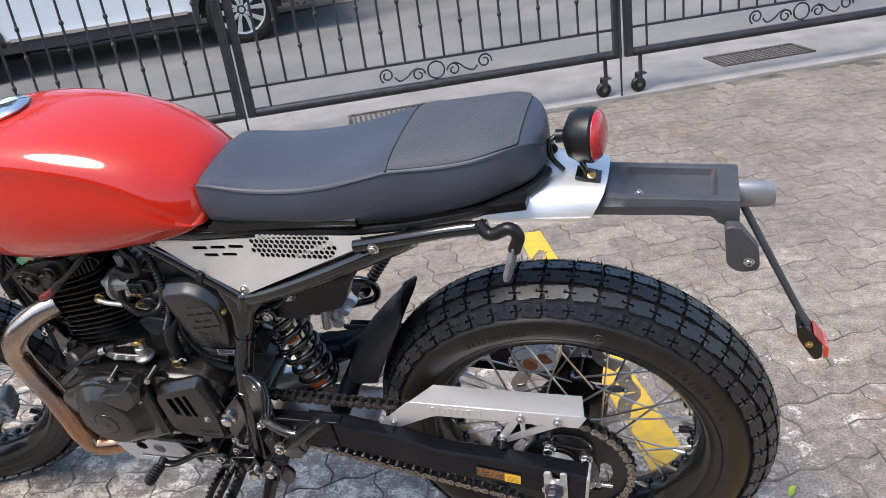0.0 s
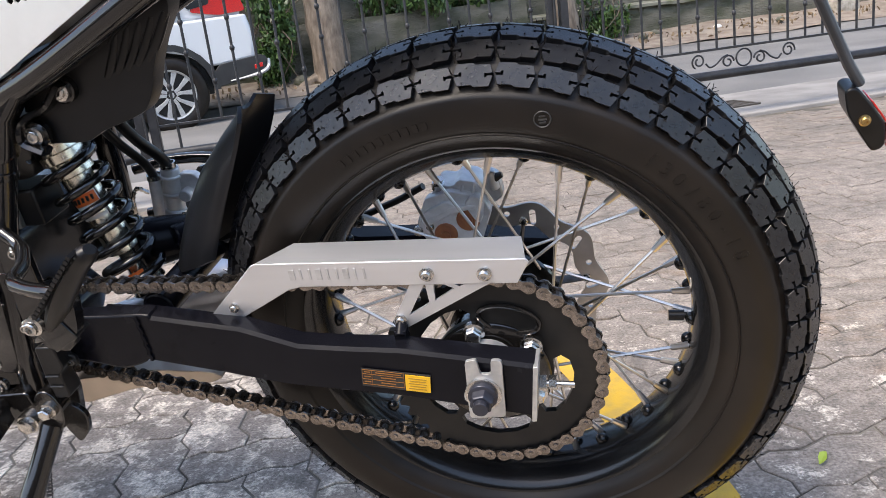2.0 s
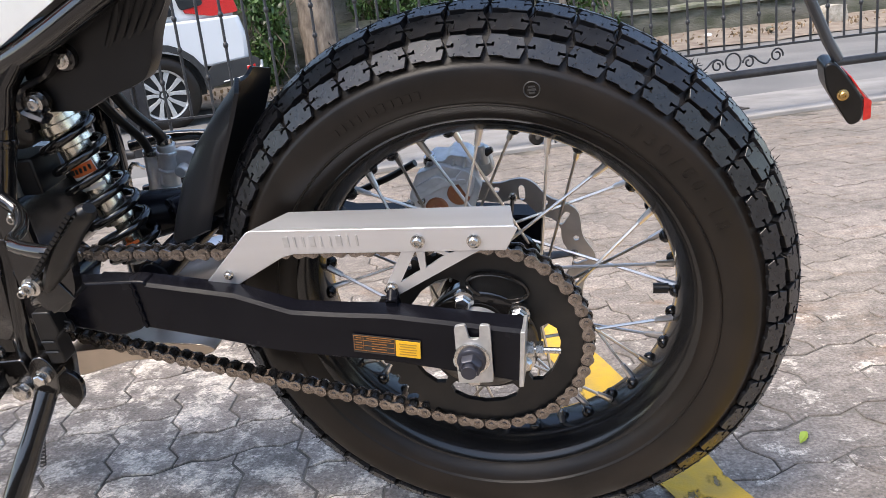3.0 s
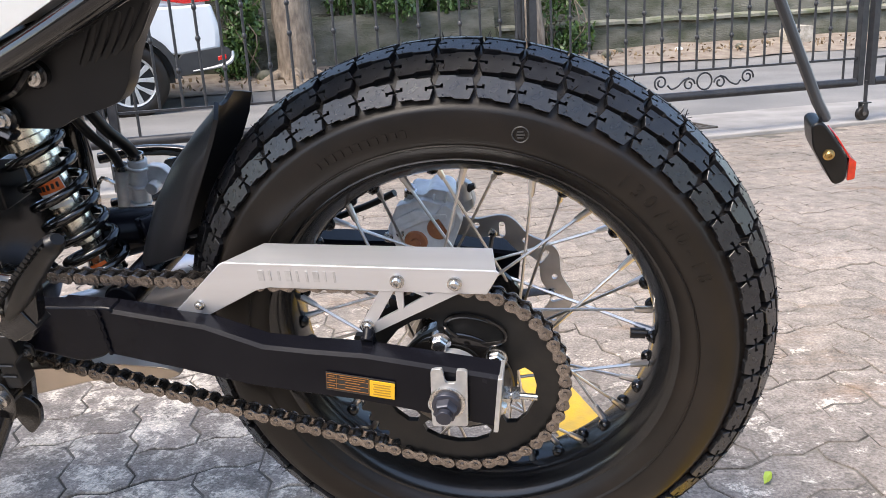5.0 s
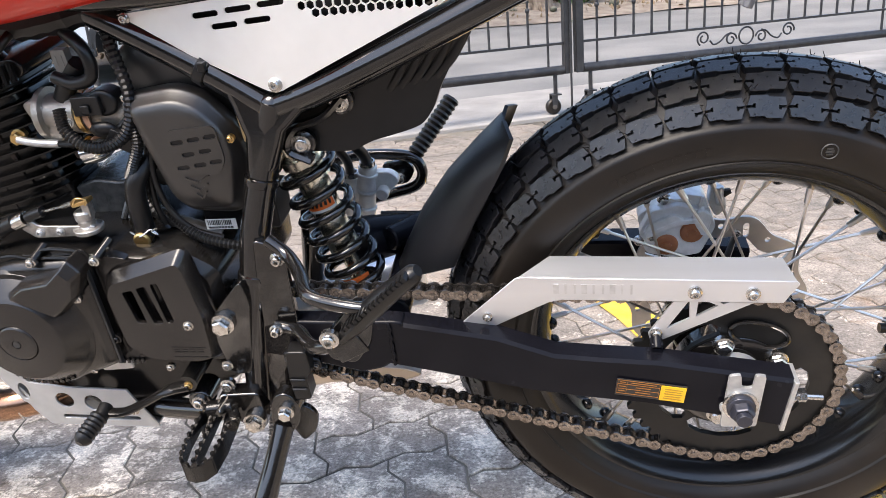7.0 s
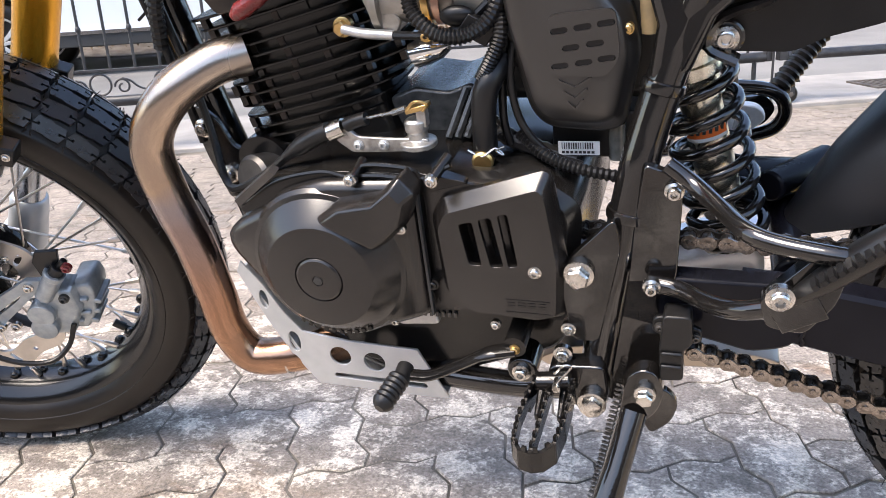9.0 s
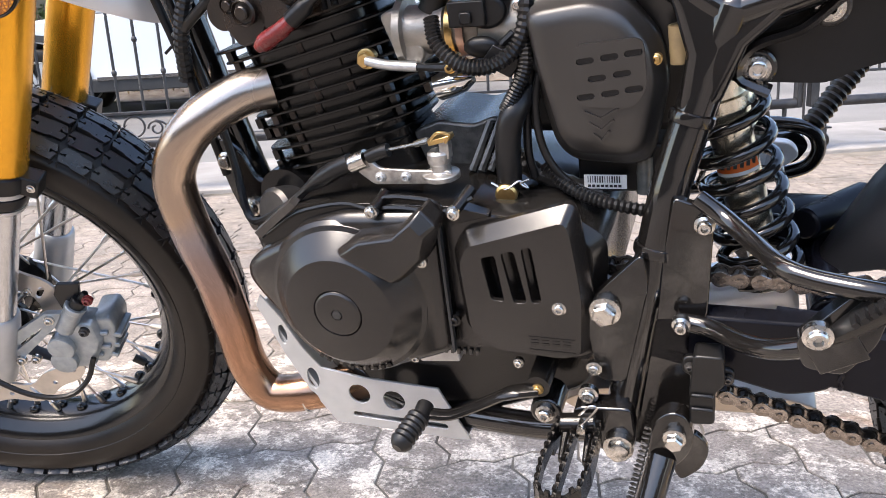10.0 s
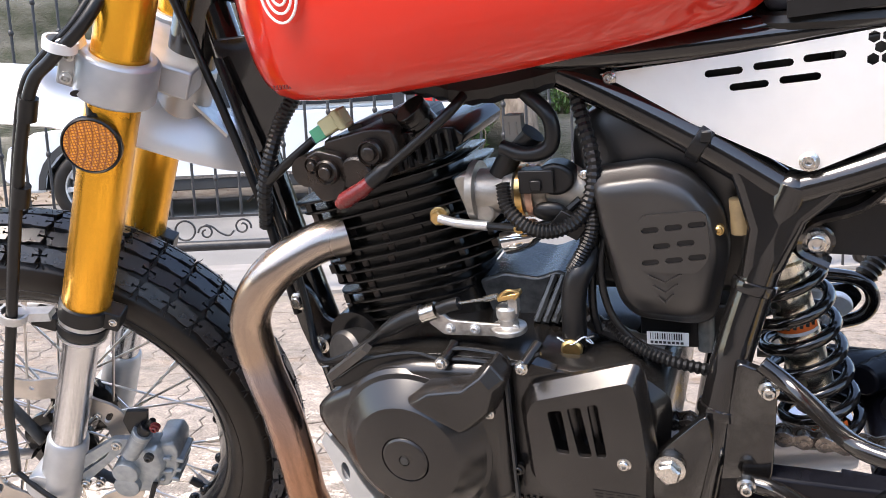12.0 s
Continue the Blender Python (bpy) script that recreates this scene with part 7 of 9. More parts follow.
# lower crankcase, sump and gear shaft
bm = bmesh.new()
prism(bm, rounded([(-0.83, 0.06), (-0.60, 0.062), (-0.575, 0.03), (-0.60, -0.015), (-0.70, -0.055), (-0.82, -0.055), (-0.86, 0.0)], 0.012), -0.085, 0.085)
part("sump", bm, ENGINE, engine, bevel=0.004)
bm = bmesh.new()
prism(bm, rounded([(-0.76, 0.048), (-0.715, 0.050), (-0.712, 0.030), (-0.755, 0.026)], 0.004), -0.120, -0.08)
part("drain_boss", bm, CAST, engine, "bare alloy drain boss", bevel=0.002)
bm = bmesh.new()
cyl(bm, (-0.628, -0.08, 0.034), (-0.628, -0.152, 0.034), 0.011, n=20)
part("gear_shaft", bm, ENGINE, engine)
bolt("shaft_end", (-0.628, -0.152, 0.032), 0.0055, engine, BRASS)
# top of the crankcase: ledges, ribs and the breather
bm = bmesh.new()
prism(bm, rounded([(-0.90, 0.160), (-0.86, 0.192), (-0.80, 0.205), (-0.70, 0.204), (-0.66, 0.196), (-0.72, 0.18), (-0.86, 0.160)], 0.006), -0.133, 0.10)
part("case_top", bm, ENGINE, engine, bevel=0.003)
bm = bmesh.new()
tube(bm, spline([(-0.885, -0.134, 0.172), (-0.85, -0.134, 0.194), (-0.80, -0.134, 0.205), (-0.772, -0.134, 0.200), (-0.756, -0.134, 0.212), (-0.712, -0.134, 0.209), (-0.702, -0.134, 0.200), (-0.675, -0.134, 0.213)], 4), 0.0022, 6)
tube(bm, spline([(-0.775, -0.137, 0.200), (-0.745, -0.138, 0.204), (-0.705, -0.137, 0.199)], 4), 0.0025, 6)
part("gasket_edge", bm, ENGINE, engine)
for c, d in (((-0.766, -0.147, 0.203), (-0.760, -0.124, 0.212)), ((-0.690, -0.146, 0.204), (-0.680, -0.122, 0.216))):
    bm = bmesh.new()
    cyl(bm, c, d, 0.0052, n=12)
    part("screw_tower", bm, ENGINE, engine)
bm = bmesh.new()
revolve(bm, (-0.905, -0.085, 0.172), (-0.3, -0.9, 0.25), [(0, -0.03), (0.024, -0.03), (0.024, 0.0), (0.020, 0.004), (0, 0.004)], 28)
part("starter_cap", bm, DULL, engine, "dull alloy starter motor end")
bm = bmesh.new()
cyl(bm, (-0.905, 0.08, 0.178), (-0.905, -0.06, 0.178), 0.029, n=24)
part("starter_motor", bm, ENGINE, engine)
# steel strip added to imitate a thin bright reflection along the case
bm = bmesh.new()
loft(bm, [[V(-0.90, -0.135, 0.172), V(-0.852, -0.139, 0.207), V(-0.846, -0.139, 0.203), V(-0.895, -0.135, 0.166)], [V(-0.90, -0.125, 0.174), V(-0.852, -0.128, 0.209), V(-0.846, -0.128, 0.205), V(-0.895, -0.125, 0.168)]])
part("bright_edge", bm, DULL, engine)

# ---- cylinder: fins on a forward-leaning barrel ----
TILT_C = radians(13.0)
CA = V(-math.sin(TILT_C), 0, math.cos(TILT_C))
CX = V(math.cos(TILT_C), 0, math.sin(TILT_C))
CB0 = V(-0.822, 0, 0.205)


def plan(s, fx, rx, ry, p=2.6, n=40, sh=0.0):
    """A rounded-square ring at height s on the barrel."""
    out = []
    for k in range(n):
        a = 2 * math.pi * k / n
        c, d = math.cos(a), math.sin(a)
        out.append(CB0 + CA * s + CX * (fx + rx * math.copysign(abs(c) ** (2 / p), c)) + V(0, ry * math.copysign(abs(d) ** (2 / p), d), 0))
    return out


bm = bmesh.new()
loft(bm, [plan(s, -0.008, r, 0.050, 3.0) for s, r in ((-0.02, 0.074), (0.02, 0.076), (0.14, 0.078), (0.16, 0.074))])
part("barrel", bm, ENGINE, engine)
FINS = [(0.004 + 0.0118 * i, -0.092 - 0.010 * min(1.0, i / 3) - 0.014 * max(0.0, (i - 10) / 2), 0.050 + 0.064 * min(1.0, i / 5) - 0.018 * max(0.0, (i - 9) / 3), 0.056 + 0.008 * min(1.0, i / 5)) for i in range(13)]
for s, xl, xr, ry in FINS:
    bm = bmesh.new()
    fx, rx = (xl + xr) / 2, (xr - xl) / 2
    loft(bm, [plan(s - 0.0014, fx, rx * 0.99, ry * 0.985, 3.4), plan(s - 0.0008, fx, rx, ry, 3.4), plan(s + 0.0006, fx, rx, ry, 3.4), plan(s + 0.0012, fx, rx * 0.99, ry * 0.985, 3.4)])
    part("cooling_fin", bm, ENGINE, engine, smooth=30)
# brown webs, some painted lighter to stand in for highlights
WEB = surf("worn brown fin web", (0.06, 0.045, 0.038), (0.03, 0.023, 0.02), 0.35, 0.3, size=0.01, bump=0.3)
rng = random.Random(5)
for x, y, s0, s1 in ((-0.086, -0.046, 0.02, 0.15), (-0.068, -0.050, 0.03, 0.15), (-0.048, -0.046, 0.02, 0.15), (-0.012, -0.047, 0.01, 0.15), (0.026, -0.047, 0.01, 0.15), (0.064, -0.045, 0.04, 0.13), (0.094, -0.034, 0.05, 0.12)):
    for k in range(int((s1 - s0) / 0.0118)):
        if rng.random() < 0.3:
            continue
        bm = bmesh.new()
        m = s0 + 0.0118 * (k + 0.5) - (s0 - 0.004) % 0.0118
        c = CB0 + CA * m + CX * (x + rng.uniform(-0.003, 0.003)) + V(0, y, 0)
        box(bm, c, (0.0065, 0.008, 0.0104), Matrix.Rotation(-TILT_C, 4, "Y"))
        part("fin_web", bm, WEB if rng.random() < 0.4 else ENGINE, engine)
# ---- cylinder head ----
bm = bmesh.new()
loft(bm, [plan(s, 0.0, rx, ry, 3.2) for s, rx, ry in ((0.150, 0.080, 0.062), (0.165, 0.078, 0.060), (0.180, 0.060, 0.056), (0.190, 0.05, 0.05))])
head = part("cylinder_head", bm, HEAD, engine, "brown-black cylinder head", bevel=0.002)
def hp(fx, s, y):
    return CB0 + CA * s + CX * fx + V(0, y, 0)
# rocker box: stepped blocks, bosses, caps
def hblock(poly, y0, y1, nm="rocker_box", k=0.93, mat=HEAD):
    b = bmesh.new()
    p = rounded(poly, 0.004, 2)
    loft(b, [[V(x, y1, z) for x, z in p], [V(x, y0 + 0.004, z) for x, z in p], [V(x, y0, z) for x, z in shrink(p, k)]])
    return part(nm, b, mat, engine, bevel=0.001)
hblock([(-0.914, 0.385), (-0.900, 0.391), (-0.872, 0.384), (-0.868, 0.360), (-0.880, 0.340), (-0.904, 0.336), (-0.917, 0.355)], -0.080, 0.05)
hblock([(-0.896, 0.397), (-0.845, 0.408), (-0.819, 0.407), (-0.814, 0.386), (-0.822, 0.366), (-0.845, 0.358), (-0.874, 0.340), (-0.884, 0.360), (-0.897, 0.381)], -0.072, 0.06)
hblock([(-0.826, 0.398), (-0.764, 0.404), (-0.753, 0.394), (-0.757, 0.384), (-0.824, 0.362)], -0.055, 0.06, mat=ENGINE)
hblock([(-0.838, 0.418), (-0.824, 0.420), (-0.816, 0.404), (-0.834, 0.402)], -0.055, 0.02, "tappet_cap")
hblock([(-0.880, 0.406), (-0.862, 0.410), (-0.856, 0.398), (-0.876, 0.394)], -0.050, 0.02, "tappet_cap")
for x, z, r, y in ((-0.889, 0.369, 0.0125, -0.082), (-0.842, 0.385, 0.0135, -0.076), (-0.904, 0.376, 0.009, -0.080)):
    b = bmesh.new()
    revolve(b, V(x, y, z), (0, -1, 0), [(0, -0.02), (r, -0.02), (r, 0.004), (r * 0.85, 0.006), (r * 0.75, 0.0035), (r * 0.52, 0.0035), (r * 0.52, 0.008), (r * 0.42, 0.009), (0, 0.009)], 28)
    part("head_boss", b, HEAD, engine)
b = bmesh.new()
revolve(b, V(-0.861, -0.072, 0.364), (0, -1, 0), [(0, -0.01), (0.018, -0.01), (0.018, 0.006), (0.0155, 0.008), (0, 0.008)], 32)
part("cam_cover", b, HEAD, engine)
for k in range(4):
    b = bmesh.new()
    revolve(b, V(-0.920, -0.070 + 0.011 * k, 0.367), (0, -1, 0), [(0.0, -0.002), (0.016, -0.002), (0.016, 0.003), (0.0, 0.003)], 20)
    part("cap_rib", b, HEAD, engine)
b = bmesh.new()
cyl(b, (-0.790, -0.040, 0.392), (-0.803, -0.052, 0.416), 0.0145, n=20)
cyl(b, (-0.801, -0.050, 0.412), (-0.806, -0.056, 0.422), 0.0165, n=20)
part("tensioner_plug", b, ENGINE, engine, "black plug on the head", bevel=0.001)
for k in range(3):
    b = bmesh.new()
    c0 = V(-0.798, -0.048, 0.404) + V(-0.003, -0.003, 0.006) * k
    revolve(b, c0, (-0.42, -0.38, 0.8), [(0.0146, -0.0009), (0.0156, -0.0009), (0.0156, 0.0009), (0.0146, 0.0009)], 20, shut=True)
    part("plug_rib", b, ENGINE, engine)
for k in range(6):
    b = bmesh.new()
    x = -0.820 + 0.011 * k
    cyl(b, (x, -0.061, 0.362 + 0.0036 * k), (x - 0.003, -0.057, 0.382 + 0.0036 * k), 0.0038, n=8)
    part("stud", b, ENGINE, engine)
# spark plug cap and lead
b = bmesh.new()
tube(b, [V(-0.8765, -0.094, 0.3385), V(-0.8690, -0.094, 0.3432), V(-0.8487, -0.092, 0.3537), V(-0.8390, -0.090, 0.3605)], [0.005, 0.0085, 0.0078, 0.0066], 12)
plug = part("spark_plug_cap", b, MAROON, engine, "maroon spark plug cap")
b = bmesh.new()
tube(b, spline([(-0.840, -0.090, 0.360), (-0.8118, -0.088, 0.3794), (-0.7738, -0.088, 0.4061), (-0.7494, -0.080, 0.4263), (-0.742, -0.04, 0.445), (-0.74, -0.02, 0.47)], 5), [0.0082] * 4 + [0.0048] * 22, 10)
part("plug_lead", b, PLASTIC, engine, "black spark plug lead")
# oil temperature fitting and its braided line
bolt("banjo_bolt", (-0.7865, -0.060, 0.3165), 0.0076, engine, BRASS, h=0.009, hexed=True)
b = bmesh.new()
tube(b, spline([(-0.784, -0.068, 0.3165), (-0.765, -0.070, 0.3125), (-0.735, -0.070, 0.3095)], 5), 0.0046, 10)
part("sensor_sleeve", b, CAST, engine, "silver sensor sleeve")
b = bmesh.new()
tube(b, spline([(-0.736, -0.070, 0.3095), (-0.70, -0.072, 0.309), (-0.67, -0.074, 0.316), (-0.645, -0.070, 0.335)], 5), 0.0038, 8)
part("sensor_wire", b, PLASTIC, engine)

# ---- intake: throttle body, clamps, sensors ----
b = bmesh.new()
i0, i1 = V(-0.772, -0.038, 0.338), V(-0.652, -0.038, 0.338)
revolve(b, i0, i1 - i0, [(0, 0), (0.036, 0), (0.036, 0.007), (0.027, 0.008), (0.026, 0.034), (0.0285, 0.036), (0.0285, 0.044), (0.025, 0.046), (0.025, 0.075), (0.031, 0.078), (0.031, 0.115), (0, 0.115)], 36)
INTAKE = surf("dull intake casting", (0.36, 0.33, 0.29), (0.27, 0.25, 0.22), 0.42, 0.7, size=0.015, bump=0.3, grain=0.0015)
intake = part("throttle_body", b, INTAKE, bike, "cast alloy throttle body and intake", smooth=30)
b = bmesh.new()
prism(b, rounded([(-0.786, 0.362), (-0.768, 0.366), (-0.745, 0.315), (-0.755, 0.301), (-0.772, 0.308)], 0.008), -0.062, -0.012)
part("intake_flange", b, INTAKE, intake, bevel=0.002)
for x in (-0.722, -0.712):
    b = bmesh.new()
    revolve(b, (x - 0.003, -0.038, 0.338), (1, 0, 0), [(0.0285, 0), (0.0305, 0), (0.0305, 0.0065), (0.0285, 0.0065)], 36, shut=True)
    cyl(b, (x, -0.058, 0.305), (x, -0.072, 0.305), 0.006, n=10)
    part("hose_clamp", b, BRASS if x < -0.715 else surf("pinkish clamp", (0.55, 0.36, 0.28), None, 0.4, 0.8), intake)
b = bmesh.new()
cyl(b, (-0.742, -0.045, 0.360), (-0.722, -0.05, 0.395), 0.0115, n=14)
cyl(b, (-0.722, -0.05, 0.392), (-0.706, -0.052, 0.408), 0.0135, n=14)
part("injector", b, PLASTIC, intake, "black fuel injector and boot")
b = bmesh.new()
box(b, (-0.7215, -0.055, 0.415), (0.016, 0.014, 0.030))
for s in (-1, 1):
    box(b, (-0.7215 + s * 0.0035, -0.0625, 0.416), (0.0016, 0.0012, 0.014))
part("injector_plug", b, GREY_PLUG, intake, "grey injector plug", bevel=0.001)
b = bmesh.new()
revolve(b, (-0.685, -0.066, 0.360), (0, -1, 0), [(0, -0.02), (0.018, -0.02), (0.018, 0.006), (0.015, 0.009), (0, 0.009)], 24)
box(b, (-0.700, -0.072, 0.360), (0.032, 0.02, 0.026))
box(b, (-0.700, -0.084, 0.357), (0.010, 0.006, 0.012))
part("throttle_sensor", b, PLASTIC, intake, "black throttle position sensor", bevel=0.0015)
bolt("bolt", (-0.658, -0.070, 0.364), 0.0055, intake, STEEL)
bolt("bolt", (-0.735, -0.066, 0.334), 0.0055, intake, CAST, hexed=True)
b = bmesh.new()
ball(b, (-0.690, -0.078, 0.326), 0.0125, 14, (1.3, 0.6, 0.9))
box(b, (-0.672, -0.08, 0.312), (0.03, 0.012, 0.022), Matrix.Rotation(0.6, 4, "Y"))
part("idle_valve", b, PLASTIC, intake, bevel=0.001)
b = bmesh.new()
tube(b, [V(-0.748, -0.03, 0.2725), V(-0.735, -0.03, 0.2755), V(-0.722, -0.03, 0.279), V(-0.713, -0.03, 0.281)], [0.0165, 0.0155, 0.0125, 0.006], 14)
part("vacuum_fitting", b, CHROME, intake, "bright vacuum fitting")
for x in (-0.722, -0.706):
    bolt("fitting", (x, -0.072, 0.304), 0.0062, intake, BRASS)


intake.matrix_basis = Matrix.Translation((0.018, -0.006, -0.002)) @ Matrix.Translation((-0.71, -0.038, 0.338)) @ Matrix.Diagonal((1.0, 0.82, 0.82, 1)) @ Matrix.Translation((0.71, 0.038, -0.338))


def hose(name, pts, r, label="", rib=0.0, material=PLASTIC, per=8, parent=None):
    b = bmesh.new()
    tube(b, spline(pts, per), r, 10, rib=rib)
    return part(name, b, material, parent or bike, label, smooth=25 if rib else 60)


hose("corrugated_loom", [(-0.712, -0.082, 0.353), (-0.706, -0.092, 0.334), (-0.685, -0.096, 0.316), (-0.660, -0.092, 0.314), (-0.638, -0.085, 0.330), (-0.630, -0.078, 0.365), (-0.640, -0.065, 0.405), (-0.652, -0.05, 0.44)], 0.0072, "black corrugated wiring loom", 0.0014, per=14)
hose("corrugated_loom", [(-0.634, -0.080, 0.335), (-0.634, -0.086, 0.31), (-0.643, -0.09, 0.29), (-0.652, -0.09, 0.275)], 0.0068, "black corrugated wiring loom", 0.0013, per=14)
hose("breather_hose", [(-0.635, -0.07, 0.285), (-0.646, -0.088, 0.272), (-0.652, -0.092, 0.25), (-0.654, -0.092, 0.205)], 0.0115, "thick black rubber breather hose")
b = bmesh.new()
tube(b, spline([(-0.668, -0.100, 0.212), (-0.654, -0.106, 0.209), (-0.643, -0.100, 0.214), (-0.636, -0.10, 0.208), (-0.642, -0.10, 0.212), (-0.634, -0.10, 0.216)], 5), 0.0011, 6)
part("hose_clip", b, STEEL, bike, "wire hose clip")
b = bmesh.new()
revolve(b, (-0.655, -0.100, 0.203), (0.1, -1, -0.1), [(0, -0.012), (0.010, -0.012), (0.010, 0.004), (0.008, 0.006), (0, 0.006)], 20)
part("plug_screw", b, BRASS, bike, "brass plug on the crankcase")
hose("wire", [(-0.618, -0.07, 0.33), (-0.628, -0.082, 0.28), (-0.622, -0.085, 0.235), (-0.60, -0.085, 0.205), (-0.57, -0.08, 0.19)], 0.0035, "thin black wire")
hose("wire", [(-0.622, -0.06, 0.34), (-0.635, -0.072, 0.29), (-0.638, -0.08, 0.24), (-0.634, -0.08, 0.21)], 0.0038, "thin black wire")
hose("clutch_spring_cable", [(-0.625, -0.075, 0.218), (-0.60, -0.09, 0.203), (-0.57, -0.095, 0.193), (-0.53, -0.095, 0.185)], 0.0062, "black spring-wrapped cable", 0.0016, per=16)
hose("coolant_pipe", [(-0.655, -0.05, 0.265), (-0.66, -0.06, 0.235), (-0.645, -0.065, 0.215), (-0.615, -0.065, 0.20), (-0.58, -0.06, 0.185)], 0.009, "silver ribbed pipe behind the hoses", 0.001, DULL)
b = bmesh.new()
prism(b, rounded([(-0.764, 0.238), (-0.736, 0.248), (-0.702, 0.243), (-0.678, 0.252), (-0.666, 0.240), (-0.672, 0.19), (-0.75, 0.195)], 0.006), -0.035, 0.06)
relay = part("starter_relay_cover", b, surf("smoky grey cover", (0.022, 0.023, 0.024), (0.05, 0.052, 0.052), 0.22, size=0.012, bump=0.4, grain=0.003), bike, "grey-black ribbed cover behind the cylinder", bevel=0.003)
for k in range(4):
    b = bmesh.new()
    cyl(b, (-0.684 + k * 0.009, -0.034, 0.246), (-0.700 + k * 0.009, -0.055, 0.205), 0.0042, n=8)
    part("rib", b, relay.data.materials[0], relay)
b = bmesh.new()
prism(b, rounded([(-0.66, 0.178), (-0.60, 0.170), (-0.585, 0.160), (-0.58, 0.10), (-0.60, 0.10), (-0.66, 0.15)], 0.008), -0.075, 0.08)
part("rear_case", b, ENGINE, engine, bevel=0.004)
# clutch release lever, cable end, bracket
b = bmesh.new()
prism(b, rounded([(-0.792, 0.238), (-0.776, 0.238), (-0.768, 0.230), (-0.735, 0.228), (-0.700, 0.228), (-0.700, 0.216), (-0.775, 0.214), (-0.790, 0.226)], 0.004), -0.112, -0.108)
WORN_ALLOY = surf("worn clutch alloy", (0.50, 0.48, 0.45), (0.30, 0.28, 0.26), 0.36, 0.8, size=0.008, bump=0.3, grain=0.0012)
lever = part("clutch_bracket", b, WORN_ALLOY, bike, "pale alloy clutch cable bracket", bevel=0.001)
b = bmesh.new()
revolve(b, (-0.712, -0.105, 0.222), (0, 0, 1), [(0.017, -0.003), (0.017, 0.002), (0.0092, 0.004), (0.0092, 0.011), (0.0105, 0.012), (0.0105, 0.021), (0.008, 0.023), (0, 0.023)], 28)
box(b, (-0.705, -0.105, 0.247), (0.009, 0.010, 0.018))
part("release_arm", b, WORN_ALLOY, lever, "alloy clutch release arm", bevel=0.001)
b = bmesh.new()
box(b, (-0.708, -0.106, 0.2555), (0.021, 0.013, 0.0045), Matrix.Rotation(-0.25, 4, "Y"))
tube(b, spline([(-0.716, -0.114, 0.256), (-0.706, -0.118, 0.265), (-0.696, -0.115, 0.262), (-0.702, -0.112, 0.254)], 4), 0.0016, 6)
part("cable_clevis", b, BRASS, lever, "brass cable clevis", bevel=0.001)
for x, z in ((-0.768, 0.2215), (-0.743, 0.2222)):
    bolt("bolt", (x, -0.112, z), 0.0052, lever, CAST)
b = bmesh.new()
cyl(b, (-0.796, -0.11, 0.233), (-0.780, -0.11, 0.239), 0.0085, n=14)
cyl(b, (-0.757, -0.11, 0.247), (-0.727, -0.11, 0.253), 0.0016, n=8)
cyl(b, (-0.731, -0.11, 0.252), (-0.718, -0.11, 0.256), 0.003, n=8)
part("cable_ferrule", b, STEEL, lever)
b = bmesh.new()
tube(b, spline([(-0.778, -0.11, 0.240), (-0.768, -0.11, 0.244), (-0.757, -0.11, 0.247)], 4), 0.0062, 10)
tube(b, spline([(-0.796, -0.11, 0.235), (-0.815, -0.11, 0.227), (-0.838, -0.11, 0.214), (-0.848, -0.11, 0.208)], 4), [0.0088] * 7 + [0.0075, 0.0068, 0.0058, 0.005, 0.0046, 0.0042], 12)
tube(b, spline([(-0.846, -0.11, 0.209), (-0.88, -0.105, 0.185), (-0.925, -0.09, 0.162), (-0.95, -0.07, 0.165), (-0.965, -0.05, 0.20), (-0.978, -0.04, 0.26), (-1.0, -0.035, 0.36), (-1.03, -0.03, 0.48)], 6), 0.0042, 8)
part("clutch_cable", b, PLASTIC, lever, "black clutch cable with rubber boot")

# ---- exhaust header ----
b = bmesh.new()
epts = spline([(-0.900, -0.050, 0.292), (-0.930, -0.072, 0.287), (-0.970, -0.098, 0.263), (-1.003, -0.102, 0.216), (-1.001, -0.102, 0.157), (-0.990, -0.100, 0.10), (-0.982, -0.10, 0.034), (-0.977, -0.10, -0.018), (-0.955, -0.098, -0.052), (-0.905, -0.090, -0.050), (-0.85, -0.04, -0.062)], 6)
tube(b, epts, 0.0218, 24)
ex = part("exhaust_header", b, EXHAUST, bike, "heat-tinted brown steel exhaust header pipe", smooth=60)
b = bmesh.new()
revolve(b, (-0.912, -0.0915, -0.0515), (1, 0.15, 0.05), [(0.0215, -0.002), (0.0235, -0.001), (0.0235, 0.001), (0.0215, 0.002)], 28, shut=True)
part("weld", b, STEEL, ex)
# silencer passing behind the wheel on the right
b = bmesh.new()
tube(b, spline([(-0.85, -0.04, -0.062), (-0.75, 0.03, -0.06), (-0.6, 0.10, -0.045), (-0.45, 0.15, -0.03), (-0.40, 0.16, -0.025)], 5), [0.024] * 12 + [0.03, 0.036, 0.04, 0.042, 0.043, 0.043, 0.043, 0.043, 0.04], 20)
part("collector", b, ALU, ex, "silver exhaust collector below the frame")
b = bmesh.new()
prism(b, rounded([(-0.64, -0.085), (-0.60, -0.062), (-0.475, -0.050), (-0.40, -0.055), (-0.375, -0.064), (-0.40, -0.074), (-0.51, -0.079), (-0.60, -0.104)], 0.012, 3), -0.02, 0.10)
part("silencer_box", b, surf("beige-tinted steel", (0.50, 0.43, 0.36), (0.42, 0.36, 0.30), 0.34, 0.9, size=0.08), ex, "tan-tinted steel silencer box under the frame", bevel=0.006, seg=3)

